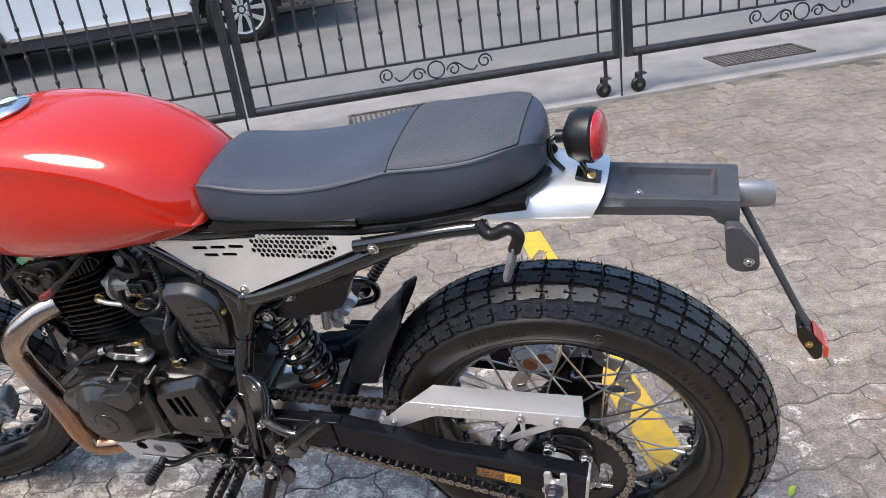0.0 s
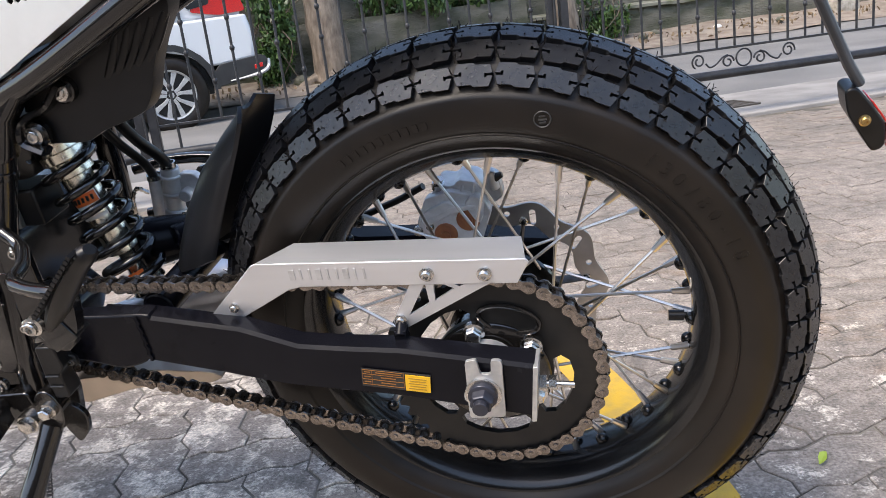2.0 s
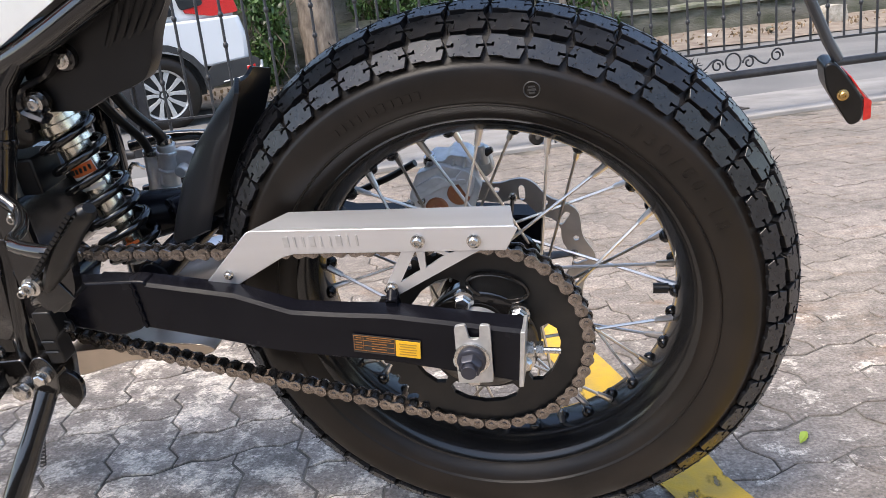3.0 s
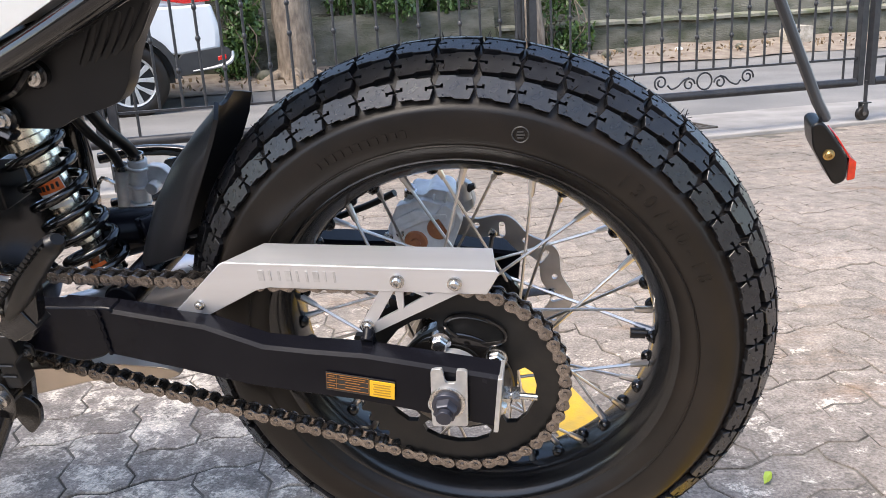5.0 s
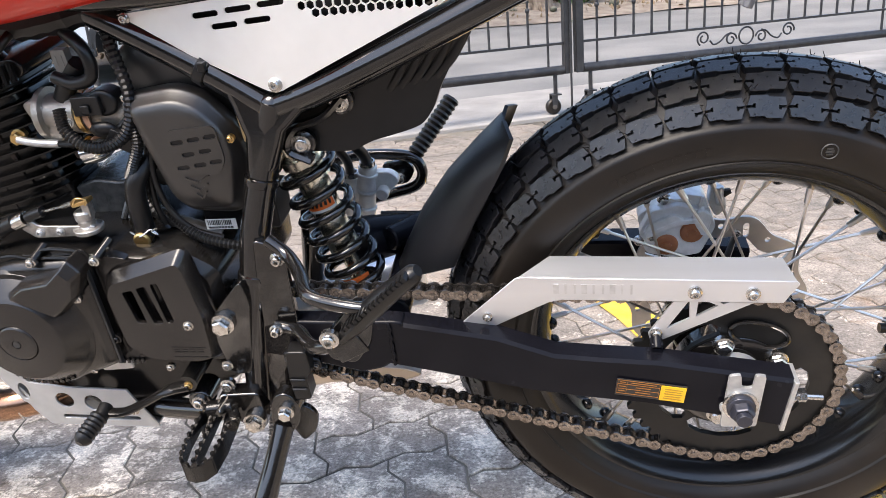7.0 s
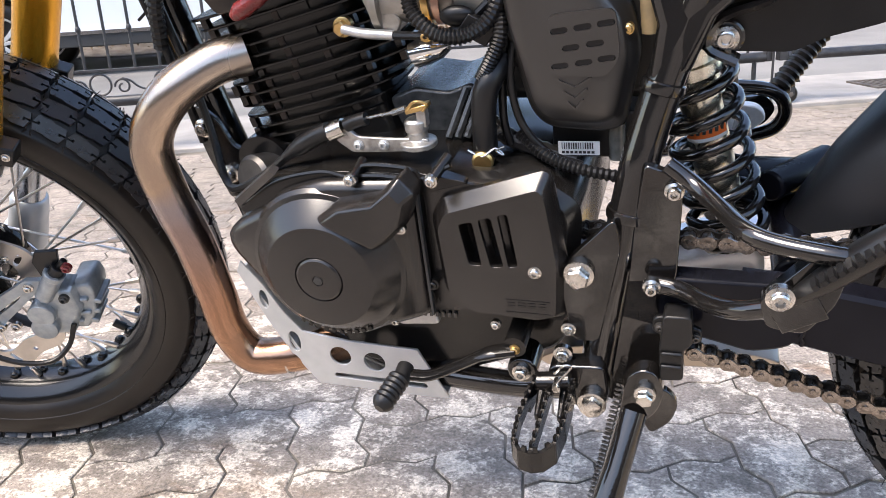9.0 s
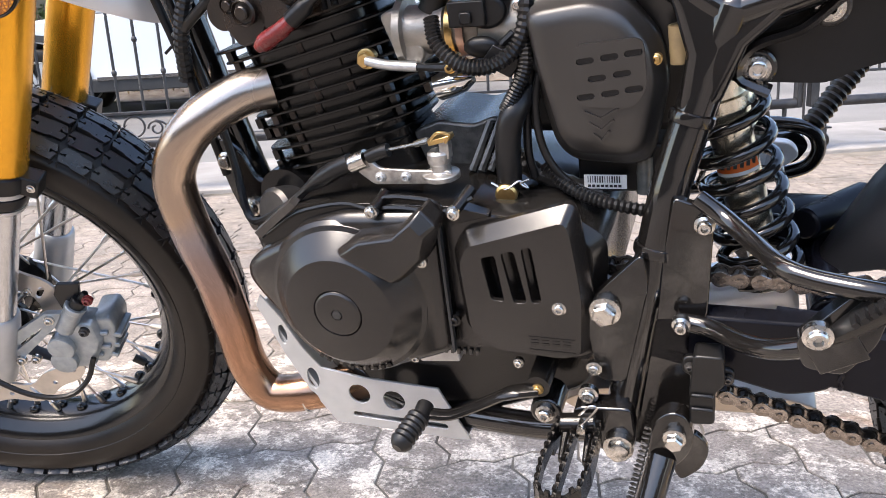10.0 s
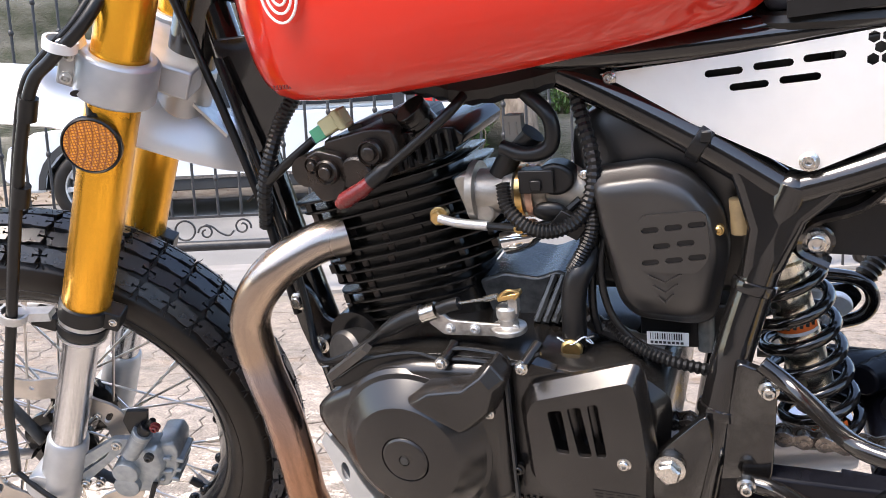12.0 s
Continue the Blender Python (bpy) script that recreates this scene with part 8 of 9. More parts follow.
# ---- skid plate ----
b = bmesh.new()
sk = [(-0.935, 0.083), (-0.915, 0.055), (-0.898, 0.020), (-0.880, -0.005), (-0.828, -0.013), (-0.747, -0.017), (-0.742, -0.029), (-0.718, -0.080), (-0.735, -0.081), (-0.874, -0.077), (-0.899, -0.039), (-0.920, 0.007), (-0.942, 0.07)]
hl = [ngon((-0.840, -0.035), 0.0125, 20), ngon((-0.800, -0.039), 0.0125, 20), slot2d((-0.797, -0.0645), 0.110, 0.0065, -0.03), [(x, z) for x, z in ngon((-0.893, -0.020), 0.014, 20, 0, 0.5)], [(x, z) for x, z in ngon((-0.918, 0.035), 0.012, 20, 0, 0.4)]]
pierced(b, sk, hl, -0.1065, -0.1035)
skid = part("skid_plate", b, SILVER, bike, "silver drilled alloy skid plate", bevel=0.0006, smooth=30)
b = bmesh.new()
prism(b, [(-0.941, 0.07), (-0.937, 0.07), (-0.872, -0.0735), (-0.722, -0.0775), (-0.722, -0.0805), (-0.876, -0.0765)], -0.1035, 0.1035)
part("skid_floor", b, SILVER, skid)
bolt("bolt", (-0.744, -0.108, -0.05), 0.006, skid, STEEL)
# gear lever
b = bmesh.new()
tube(b, spline([(-0.628, -0.150, 0.030), (-0.655, -0.155, 0.026), (-0.685, -0.160, 0.012), (-0.712, -0.166, 0.002), (-0.735, -0.168, 0.002)], 5), [0.009] * 6 + [0.0075] * 15, 10, flat=0.6)
gear = part("gear_lever", b, ENGINE, bike, "black gear change lever")
b = bmesh.new()
cyl(b, (-0.738, -0.160, 0.006), (-0.738, -0.178, 0.002), 0.0085, n=14)
part("pedal_joint", b, PLASTIC, gear, bevel=0.001)
b = bmesh.new()
tube(b, [V(-0.739, -0.176, 0.004).lerp(V(-0.749, -0.213, -0.005), k / 14) for k in range(15)], [0.0102 + (0.0013 if k % 2 else 0) for k in range(13)] + [0.0085, 0.005], 14)
part("pedal_rubber", b, PLASTIC, gear, "ribbed black rubber pedal")
# engine mounts in front
b = bmesh.new()
prism(b, rounded([(-1.0, 0.225), (-0.985, 0.232), (-0.966, 0.215), (-0.955, 0.185), (-0.92, 0.172), (-0.905, 0.16), (-0.925, 0.14), (-0.955, 0.128), (-0.975, 0.12), (-0.99, 0.17)], 0.006), -0.034, -0.027)
mount = part("engine_mount", b, GLOSS, main, "black steel engine mount plate", bevel=0.0015)
for c, r in (((-0.983, -0.036, 0.207), 0.0105), ((-0.964, -0.036, 0.153), 0.0105), ((-0.922, -0.038, 0.160), 0.0095)):
    bolt("bolt", c, r, main, STEEL, h=0.010)
# wiring under the tank
hose("taped_loom", [(-0.83, -0.03, 0.45), (-0.78, -0.045, 0.443), (-0.74, -0.055, 0.437), (-0.69, -0.058, 0.443), (-0.65, -0.05, 0.45)], 0.0165, "taped black wiring loom under the tank", 0.002, per=5)
hose("loom", [(-0.69, -0.06, 0.43), (-0.668, -0.07, 0.41), (-0.668, -0.072, 0.385), (-0.69, -0.07, 0.377), (-0.715, -0.064, 0.383)], 0.0072, "black wiring branch")
hose("corrugated_loom", [(-0.94, -0.03, 0.44), (-0.955, -0.045, 0.415), (-0.968, -0.055, 0.385), (-0.985, -0.055, 0.345), (-1.0, -0.045, 0.30)], 0.0085, "black corrugated loom on the down tube", 0.0015, per=14)
hose("cable", [(-0.915, -0.055, 0.395), (-0.945, -0.06, 0.375), (-0.975, -0.058, 0.355), (-0.995, -0.05, 0.345)], 0.005, "black cable crossing the down tube")
b = bmesh.new()
box(b, (-0.8850, -0.06, 0.4135), (0.028, 0.018, 0.017), Matrix.Rotation(-0.45, 4, "Y"))
box(b, (-0.876, -0.061, 0.4165), (0.008, 0.021, 0.021), Matrix.Rotation(-0.45, 4, "Y"))
conn = part("connector", b, CREAM_PLASTIC, bike, "cream plastic wiring connector", bevel=0.002)
b = bmesh.new()
box(b, (-0.9015, -0.061, 0.4035), (0.015, 0.016, 0.014), Matrix.Rotation(-0.45, 4, "Y"))
part("plug", b, GREEN_PLASTIC, conn, "green plug", bevel=0.001)
hose("cable_tie", [(-1.012, -0.024, 0.335), (-1.018, -0.03, 0.331), (-1.028, -0.032, 0.324)], 0.0016, "black cable tie")
hose("side_cable", [(-1.075, -0.028, 0.56), (-1.04, -0.03, 0.44), (-1.012, -0.032, 0.33), (-0.998, -0.034, 0.25), (-0.99, -0.034, 0.19)], 0.0048, "black cable along the down tube")


# ---- fork ----
def fork_leg(side):
    s = 0.0937 * side
    off = 0.0452
    b = bmesh.new()
    a = lambda k: steer(k, s, off)
    revolve(b, a(0), UP, [(0.0262, -0.258), (0.0275, -0.255), (0.0275, 0.30), (0.0262, 0.303)], 36)
    leg = part("fork_leg", b, GOLD, bike, "gold anodised fork leg", smooth=40)
    b = bmesh.new()
    revolve(b, a(0), UP, [(0.024, -0.300), (0.029, -0.299), (0.0305, -0.293), (0.0305, -0.285), (0.0272, -0.2845), (0.0272, -0.278), (0.0300, -0.2775), (0.0300, -0.258), (0.0268, -0.256), (0.0245, -0.262)], 36, shut=True)
    part("dust_seal", b, PLASTIC, leg, "black dust seal clamp", bevel=0.0005)
    b = bmesh.new()
    revolve(b, a(0), UP, [(0.0272, -0.2845), (0.0290, -0.2840), (0.0290, -0.2785), (0.0272, -0.278)], 36, shut=True)
    revolve(b, a(0), UP, [(0.0238, -0.306), (0.0285, -0.3055), (0.0285, -0.3015), (0.0238, -0.301)], 36, shut=True)
    part("seal_ring", b, CAST, leg, "bright seal ring")
    b = bmesh.new()
    cyl(b, a(-0.49), a(-0.30), 0.0212, n=28)
    part("stanchion", b, surf("satin chrome stanchion", (0.62, 0.63, 0.65), (0.56, 0.57, 0.59), 0.24, 1.0, size=0.2, rough_var=0.05), leg, "satin silver stanchion")
    b = bmesh.new()
    revolve(b, a(0), UP, [(0, -0.60), (0.020, -0.60), (0.026, -0.59), (0.0275, -0.56), (0.0265, -0.50), (0.0255, -0.482), (0.0225, -0.478)], 32)
    d = TURN @ V(0, 1, 0)
    c = steer(-0.56, s, 0.062)
    cyl(b, c - d * 0.024, c + d * 0.024, 0.022, n=24)
    part("axle_clamp", b, SILVER, leg, "silver cast axle clamp", bevel=0.001)
    return leg


near_leg = fork_leg(-1)
far_leg = fork_leg(1)


def steered(bm):
    """Moves a mesh drawn in (ahead, across, along) onto the steered front end."""
    for v in bm.verts:
        v.co = steer(v.co.z, v.co.y, v.co.x)


b = bmesh.new()
for s in (-1, 1):
    revolve(b, (0.0452, s * 0.0937, 0.028), (0, 0, 1), [(0.0276, -0.024), (0.0385, -0.023), (0.040, -0.019), (0.040, 0.019), (0.0385, 0.023), (0.0276, 0.024)], 36, shut=True)
    box(b, (0.088, s * 0.0937, 0.028), (0.022, 0.030, 0.044))
loft(b, [[V(x, y, z) for x, z in ((0.066, 0.012), (0.066, 0.044), (-0.02, 0.044), (-0.02, 0.012))] for y in (-0.068, 0.068)])
cyl(b, (0, 0, -0.03), (0, 0, 0.03), 0.03, n=24)
steered(b)
clamp = part("lower_triple_clamp", b, SILVER, bike, "silver cast lower fork clamp", bevel=0.003)
# black strip paints the dark of the clamp's open split
b = bmesh.new()
box(b, (0.0945, -0.0937, 0.028), (0.003, 0.0025, 0.046))
steered(b)
part("clamp_split", b, INK, clamp)
for z in (0.016, 0.040):
    for k in (-1,):
        p, q = steer(z, -0.110, 0.088), TURN @ V(0, -1, 0)
        bolt("bolt", p, 0.0065, clamp, CAST, axis=q)
b = bmesh.new()
for s in (-1, 1):
    revolve(b, (0.0452, s * 0.0937, 0.20), (0, 0, 1), [(0.0276, -0.02), (0.040, -0.018), (0.040, 0.018), (0.0276, 0.02)], 36, shut=True)
box(b, (0.03, 0, 0.20), (0.07, 0.15, 0.03))
steered(b)
part("upper_triple_clamp", b, SILVER, bike, "silver cast upper fork clamp", bevel=0.003)
# amber side reflector on its bracket
b = bmesh.new()
rc, rd = V(-1.122, -0.136, 0.4175), (TURN @ V(0, -1, 0) + V(0.12, 0, 0)).normalized()
revolve(b, rc, rd, [(0, -0.006), (0.0275, -0.006), (0.0297, -0.003), (0.0297, 0.004), (0.0281, 0.0055), (0.0270, 0.004)], 40)
refl = part("side_reflector", b, PLASTIC, bike, "round amber reflector in a black rim")
b = bmesh.new()
revolve(b, rc, rd, [(0.0271, 0.002), (0.0266, 0.0048), (0.016, 0.0060), (0, 0.0065)], 40)
part("lens", b, AMBER, refl, "amber reflector lens")
b = bmesh.new()
tube(b, spline([steer(0.01, -0.125, 0.07), rc + V(0.004, 0.012, 0.055), rc + V(0.004, 0.008, 0.03), rc - rd * 0.006], 4), 0.010, 8, flat=0.35)
part("bracket", b, PLASTIC, refl)
# front mudguard: a short sheet arch under the clamp
b = bmesh.new()
rings = []
for x, w, z in ((-0.096, 0.006, -0.056), (-0.088, 0.018, -0.054), (-0.075, 0.030, -0.052), (-0.060, 0.040, -0.050), (-0.042, 0.048, -0.048), (-0.02, 0.055, -0.046), (0.03, 0.064, -0.042), (0.12, 0.066, -0.050), (0.22, 0.064, -0.078), (0.32, 0.058, -0.115)):
    rings.append([V(x, w * u, z + 0.030 - 0.046 * u * u) for u in [-1 + 2 * k / 12 for k in range(13)]])
inn = [[V(p.x, p.y * 0.985, p.z - 0.0018) for p in r] for r in rings]
loft(b, [r + list(reversed(i)) for r, i in zip(rings, inn)])
steered(b)
fender = part("front_mudguard", b, surf("white-silver mudguard", (0.80, 0.81, 0.82), (0.72, 0.73, 0.75), 0.46, 0.7, size=0.1, rough_var=0.05), bike, "pale silver sheet front mudguard", smooth=60)
b = bmesh.new()
loft(b, [[V(-0.06, y, -0.03), V(-0.01, y, -0.002), V(-0.01, y, -0.006), V(-0.06, y, -0.034)] for y in (-0.025, 0.025)])
steered(b)
part("stay", b, CAST, fender)
# headlight bowl
b = bmesh.new()
revolve(b, (0.235, 0, 0.122), (1, 0, -0.5), [(0, -0.10), (0.04, -0.095), (0.075, -0.06), (0.088, -0.01), (0.09, 0.03)], 40)
steered(b)
lamp = part("headlight", b, GLOSS, bike, "round black headlight bowl with chrome ring")
b = bmesh.new()
revolve(b, (0.235, 0, 0.122), (1, 0, -0.5), [(0.088, 0.028), (0.096, 0.030), (0.096, 0.044), (0.088, 0.048)], 40, shut=True)
steered(b)
part("ring", b, CHROME, lamp)
b = bmesh.new()
revolve(b, (0.235, 0, 0.122), (1, 0, -0.5), [(0.089, 0.040), (0.06, 0.052), (0, 0.058)], 40)
steered(b)
part("glass", b, CAR_GLASS, lamp)
# brake hose and cable clipped down the near leg
b = bmesh.new()
tube(b, spline([steer(0.18, -0.05, 0.055), steer(0.093, -0.125, 0.066), steer(0.039, -0.13, 0.095), steer(0.003, -0.13, 0.112), steer(-0.085, -0.13, 0.117), steer(-0.27, -0.132, 0.112), steer(-0.42, -0.125, 0.110), steer(-0.545, -0.11, 0.10)], 8), 0.0062, 10)
tube(b, spline([steer(0.18, -0.04, 0.065), steer(0.085, -0.112, 0.080), steer(0.030, -0.118, 0.110), steer(-0.01, -0.118, 0.125), steer(-0.10, -0.118, 0.126), steer(-0.27, -0.12, 0.120), steer(-0.42, -0.115, 0.116)], 8), 0.0048, 10)
fh = part("front_brake_hose", b, PLASTIC, bike, "black front brake hose and cable")
for k in (0.055, -0.28):
    b = bmesh.new()
    c = steer(k, -0.126, 0.090 if k > 0 else 0.113)
    revolve(b, c, UP, [(0.013, -0.005), (0.016, -0.005), (0.016, 0.005), (0.013, 0.005)], 24, shut=True)
    loft(b, [[c + V(0, 0, z) + (TURN @ V(0, y, 0)) for z, y in ((-0.005, -0.008), (0.005, -0.008), (0.005, 0.008), (-0.005, 0.008))], [steer(k, -0.105, 0.078) + V(0, 0, z) + (TURN @ V(0, y, 0)) for z, y in ((-0.005, -0.008), (0.005, -0.008), (0.005, 0.008), (-0.005, 0.008))]])
    part("hose_guide", b, PAPER if k > 0 else CAST, fh, "white plastic hose guide" if k > 0 else "")
for k in (-0.02, -0.12):
    b = bmesh.new()
    c = steer(k, -0.128, 0.114)
    cyl(b, c - UP * 0.012, c + UP * 0.012, 0.0095, n=12)
    part("sleeve", b, PLASTIC, fh)
# fender clamp lugs on the seals
for s, leg in ((-1, near_leg), (1, far_leg)):
    b = bmesh.new()
    box(b, (0.012, s * 0.0937, -0.268), (0.022, 0.026, 0.024))
    steered(b)
    part("seal_lug", b, PLASTIC, leg, bevel=0.002)
    b = bmesh.new()
    box(b, (0.085, s * 0.100, -0.292), (0.030, 0.020, 0.020))
    steered(b)
    part("seal_lug", b, PLASTIC, leg, bevel=0.002)
    bolt("bolt", steer(-0.266, s * 0.0937 - 0.014, 0.008), 0.005, leg, STEEL, axis=TURN @ V(0, -1, 0))
FCAL = surf("grey cast caliper", (0.33, 0.36, 0.38), (0.25, 0.28, 0.30), 0.34, 0.6, size=0.012, bump=0.25, grain=0.0015)
# front caliper behind the near leg: pistons, bridge, guide pin, lug arm
b = bmesh.new()
cp = rounded([(-0.068, -0.456), (-0.036, -0.464), (-0.028, -0.490), (-0.034, -0.540), (-0.052, -0.548), (-0.078, -0.538), (-0.083, -0.489)], 0.006, 3)
loft(b, [[V(x, y, z) for x, z in p] for p, y in ((shrink(cp, 0.86), -0.098), (cp, -0.090), (cp, -0.066))])
steered(b)
fcal = part("front_caliper", b, FCAL, bike, "silver cast front brake caliper", bevel=0.002)
for x, z in ((-0.0365, -0.507), (-0.042, -0.530)):
    b = bmesh.new()
    revolve(b, (x, -0.096, z), (0, -1, 0), [(0, -0.01), (0.0172, -0.01), (0.0172, 0.009), (0.0165, 0.0105), (0.0145, 0.011), (0, 0.0112)], 28)
    steered(b)
    part("piston_boss", b, FCAL, fcal, smooth=30)
b = bmesh.new()
cp2 = rounded([(-0.062, -0.460), (-0.084, -0.450), (-0.094, -0.464), (-0.100, -0.500), (-0.092, -0.534), (-0.070, -0.540)], 0.005, 2)
loft(b, [[V(x, y, z) for x, z in p] for p, y in ((shrink(cp2, 0.9), -0.086), (cp2, -0.080), (cp2, -0.04), (shrink(cp2, 0.9), -0.034))])
for z in (-0.480, -0.498, -0.516):
    box(b, (-0.0975, -0.064, z), (0.012, 0.044, 0.007))
for x, z in ((-0.078, -0.480), (-0.084, -0.502), (-0.076, -0.520)):
    box(b, (x, -0.087, z), (0.020, 0.008, 0.006), Matrix.Rotation(0.35, 4, "Y"))
steered(b)
part("bridge", b, FCAL, fcal, bevel=0.002)
b = bmesh.new()
cyl(b, (-0.036, -0.094, -0.480), (-0.0455, -0.094, -0.440), 0.0125, n=18)
cyl(b, (-0.0445, -0.094, -0.444), (-0.0465, -0.094, -0.436), 0.0135, n=18)
steered(b)
part("guide_pin", b, FCAL, fcal, bevel=0.001)
b = bmesh.new()
cyl(b, (-0.0465, -0.094, -0.437), (-0.0505, -0.094, -0.424), 0.0095, n=14)
cyl(b, (-0.050, -0.094, -0.426), (-0.056, -0.094, -0.412), 0.0045, n=10)
loft(b, [[V(x, y, z) for x, z in ((-0.020, -0.412), (-0.046, -0.402), (-0.052, -0.440), (-0.030, -0.450), (-0.018, -0.430))] for y in (-0.092, -0.086)])
steered(b)
part("carrier", b, PLASTIC, fcal, "black caliper carrier", bevel=0.001)
b = bmesh.new()
pierced(b, [(0.035, -0.555), (0.035, -0.52), (-0.012, -0.458), (-0.030, -0.452), (-0.028, -0.472), (0.012, -0.548)], [[(0.022, -0.530), (-0.010, -0.482), (-0.006, -0.494), (0.018, -0.532)]], -0.099, -0.091)
steered(b)
part("lug_arm", b, FCAL, fcal, "silver lug arm", bevel=0.001)
# INK head paints the dark of a bleed hole; MAROON head is the pin's cap
for x, z, m_ in ((0.012, -0.548, STEEL), (-0.018, -0.466, STEEL), (-0.006, -0.540, STEEL), (-0.0610, -0.472, INK), (-0.0610, -0.418, MAROON)):
    bolt("bolt", steer(z, -0.101, x), 0.0065, fcal, m_, axis=TURN @ V(0, -1, 0))
b = bmesh.new()
tube(b, spline([steer(-0.545, -0.112, 0.10), steer(-0.56, -0.125, 0.05), steer(-0.575, -0.13, -0.01), steer(-0.570, -0.124, -0.055), steer(-0.548, -0.110, -0.074), steer(-0.515, -0.100, -0.076)], 5), 0.0036, 8)
part("banjo_hose", b, PLASTIC, fcal)


# ---- interlocking pavers, joints and yellow stripe ----
def paver_material():
    m = surf("weathered paver", (0.275, 0.230, 0.190), (0.185, 0.160, 0.138), 0.86, size=0.22, bump=0.7, grain=0.004)
    nt = m.node_tree
    b = nt.nodes["Principled BSDF"]
    base = b.inputs["Base Color"].links[0].from_socket
    geo = nt.nodes.new("ShaderNodeNewGeometry")
    big = nt.nodes.new("ShaderNodeTexNoise")
    big.inputs["Scale"].default_value, big.inputs["Detail"].default_value = 1.6, 5
    nt.links.new(geo.outputs["Position"], big.inputs["Vector"])
    pink = nt.nodes.new("ShaderNodeMix")
    pink.data_type = "RGBA"
    pink.inputs["B"].default_value = (0.315, 0.266, 0.228, 1)
    r1 = nt.nodes.new("ShaderNodeMapRange")
    r1.inputs["From Min"].default_value, r1.inputs["From Max"].default_value, r1.inputs["To Max"].default_value = 0.45, 0.68, 0.85
    nt.links.new(big.outputs["Fac"], r1.inputs["Value"])
    nt.links.new(r1.outputs["Result"], pink.inputs["Factor"])
    nt.links.new(base, pink.inputs["A"])
    lime = nt.nodes.new("ShaderNodeTexNoise")
    lime.inputs["Scale"].default_value, lime.inputs["Detail"].default_value, lime.inputs["Roughness"].default_value = 13.0, 9, 0.76
    nt.links.new(geo.outputs["Position"], lime.inputs["Vector"])
    # lime stains in a drifting patch round the bike; also whitens its shaded ground
    blob = nt.nodes.new("ShaderNodeMapping")
    blob.inputs["Location"].default_value = (0.36, 0.06, 0.0)
    blob.inputs["Scale"].default_value = (0.48, 0.95, 0.0)
    nt.links.new(geo.outputs["Position"], blob.inputs["Vector"])
    far_off = nt.nodes.new("ShaderNodeVectorMath")
    far_off.operation = "LENGTH"
    nt.links.new(blob.outputs["Vector"], far_off.inputs[0])
    drift = nt.nodes.new("ShaderNodeTexNoise")
    drift.inputs["Scale"].default_value, drift.inputs["Detail"].default_value = 1.3, 3
    nt.links.new(geo.outputs["Position"], drift.inputs["Vector"])
    reach = nt.nodes.new("ShaderNodeMath")
    reach.operation = "MULTIPLY_ADD"
    reach.inputs[1].default_value = -1.6
    nt.links.new(drift.outputs["Fac"], reach.inputs[0])
    nt.links.new(far_off.outputs["Value"], reach.inputs[2])
    span = nt.nodes.new("ShaderNodeMapRange")
    span.inputs["From Min"].default_value, span.inputs["From Max"].default_value = -0.35, 0.45
    span.inputs["To Min"].default_value, span.inputs["To Max"].default_value = 0.015, -0.13
    nt.links.new(reach.outputs[0], span.inputs["Value"])
    add = nt.nodes.new("ShaderNodeMath")
    nt.links.new(lime.outputs["Fac"], add.inputs[0])
    nt.links.new(span.outputs["Result"], add.inputs[1])
    # the crust breaks up into grains at its edges
    crumb = nt.nodes.new("ShaderNodeTexNoise")
    crumb.inputs["Scale"].default_value, crumb.inputs["Detail"].default_value, crumb.inputs["Roughness"].default_value = 110, 4, 0.8
    nt.links.new(geo.outputs["Position"], crumb.inputs["Vector"])
    flake = nt.nodes.new("ShaderNodeMath")
    flake.operation = "MULTIPLY_ADD"
    flake.inputs[1].default_value = 0.30
    nt.links.new(crumb.outputs["Fac"], flake.inputs[0])
    nt.links.new(add.outputs[0], flake.inputs[2])
    r2 = nt.nodes.new("ShaderNodeMapRange")
    r2.inputs["From Min"].default_value, r2.inputs["From Max"].default_value, r2.inputs["To Max"].default_value = 0.656, 0.720, 0.85
    nt.links.new(flake.outputs[0], r2.inputs["Value"])
    white = nt.nodes.new("ShaderNodeMix")
    white.data_type = "RGBA"
    white.inputs["B"].default_value = (0.72, 0.63, 0.525, 1)
    nt.links.new(r2.outputs["Result"], white.inputs["Factor"])
    nt.links.new(pink.outputs["Result"], white.inputs["A"])
    # rusty brown dribbles here and there
    rust = nt.nodes.new("ShaderNodeTexNoise")
    rust.inputs["Scale"].default_value, rust.inputs["Detail"].default_value, rust.inputs["Roughness"].default_value = 5.5, 6, 0.66
    nt.links.new(blob.outputs["Vector"], rust.inputs["Vector"])
    r5 = nt.nodes.new("ShaderNodeMapRange")
    r5.inputs["From Min"].default_value, r5.inputs["From Max"].default_value, r5.inputs["To Max"].default_value = 0.57, 0.68, 0.7
    nt.links.new(rust.outputs["Fac"], r5.inputs["Value"])
    brown = nt.nodes.new("ShaderNodeMix")
    brown.data_type = "RGBA"
    brown.inputs["B"].default_value = (0.20, 0.125, 0.075, 1)
    nt.links.new(r5.outputs["Result"], brown.inputs["Factor"])
    nt.links.new(white.outputs["Result"], brown.inputs["A"])
    info = nt.nodes.new("ShaderNodeObjectInfo")
    hsv = nt.nodes.new("ShaderNodeHueSaturation")
    vr = nt.nodes.new("ShaderNodeMapRange")
    vr.inputs["To Min"].default_value, vr.inputs["To Max"].default_value = 0.80, 1.14
    nt.links.new(info.outputs["Random"], vr.inputs["Value"])
    nt.links.new(vr.outputs["Result"], hsv.inputs["Value"])
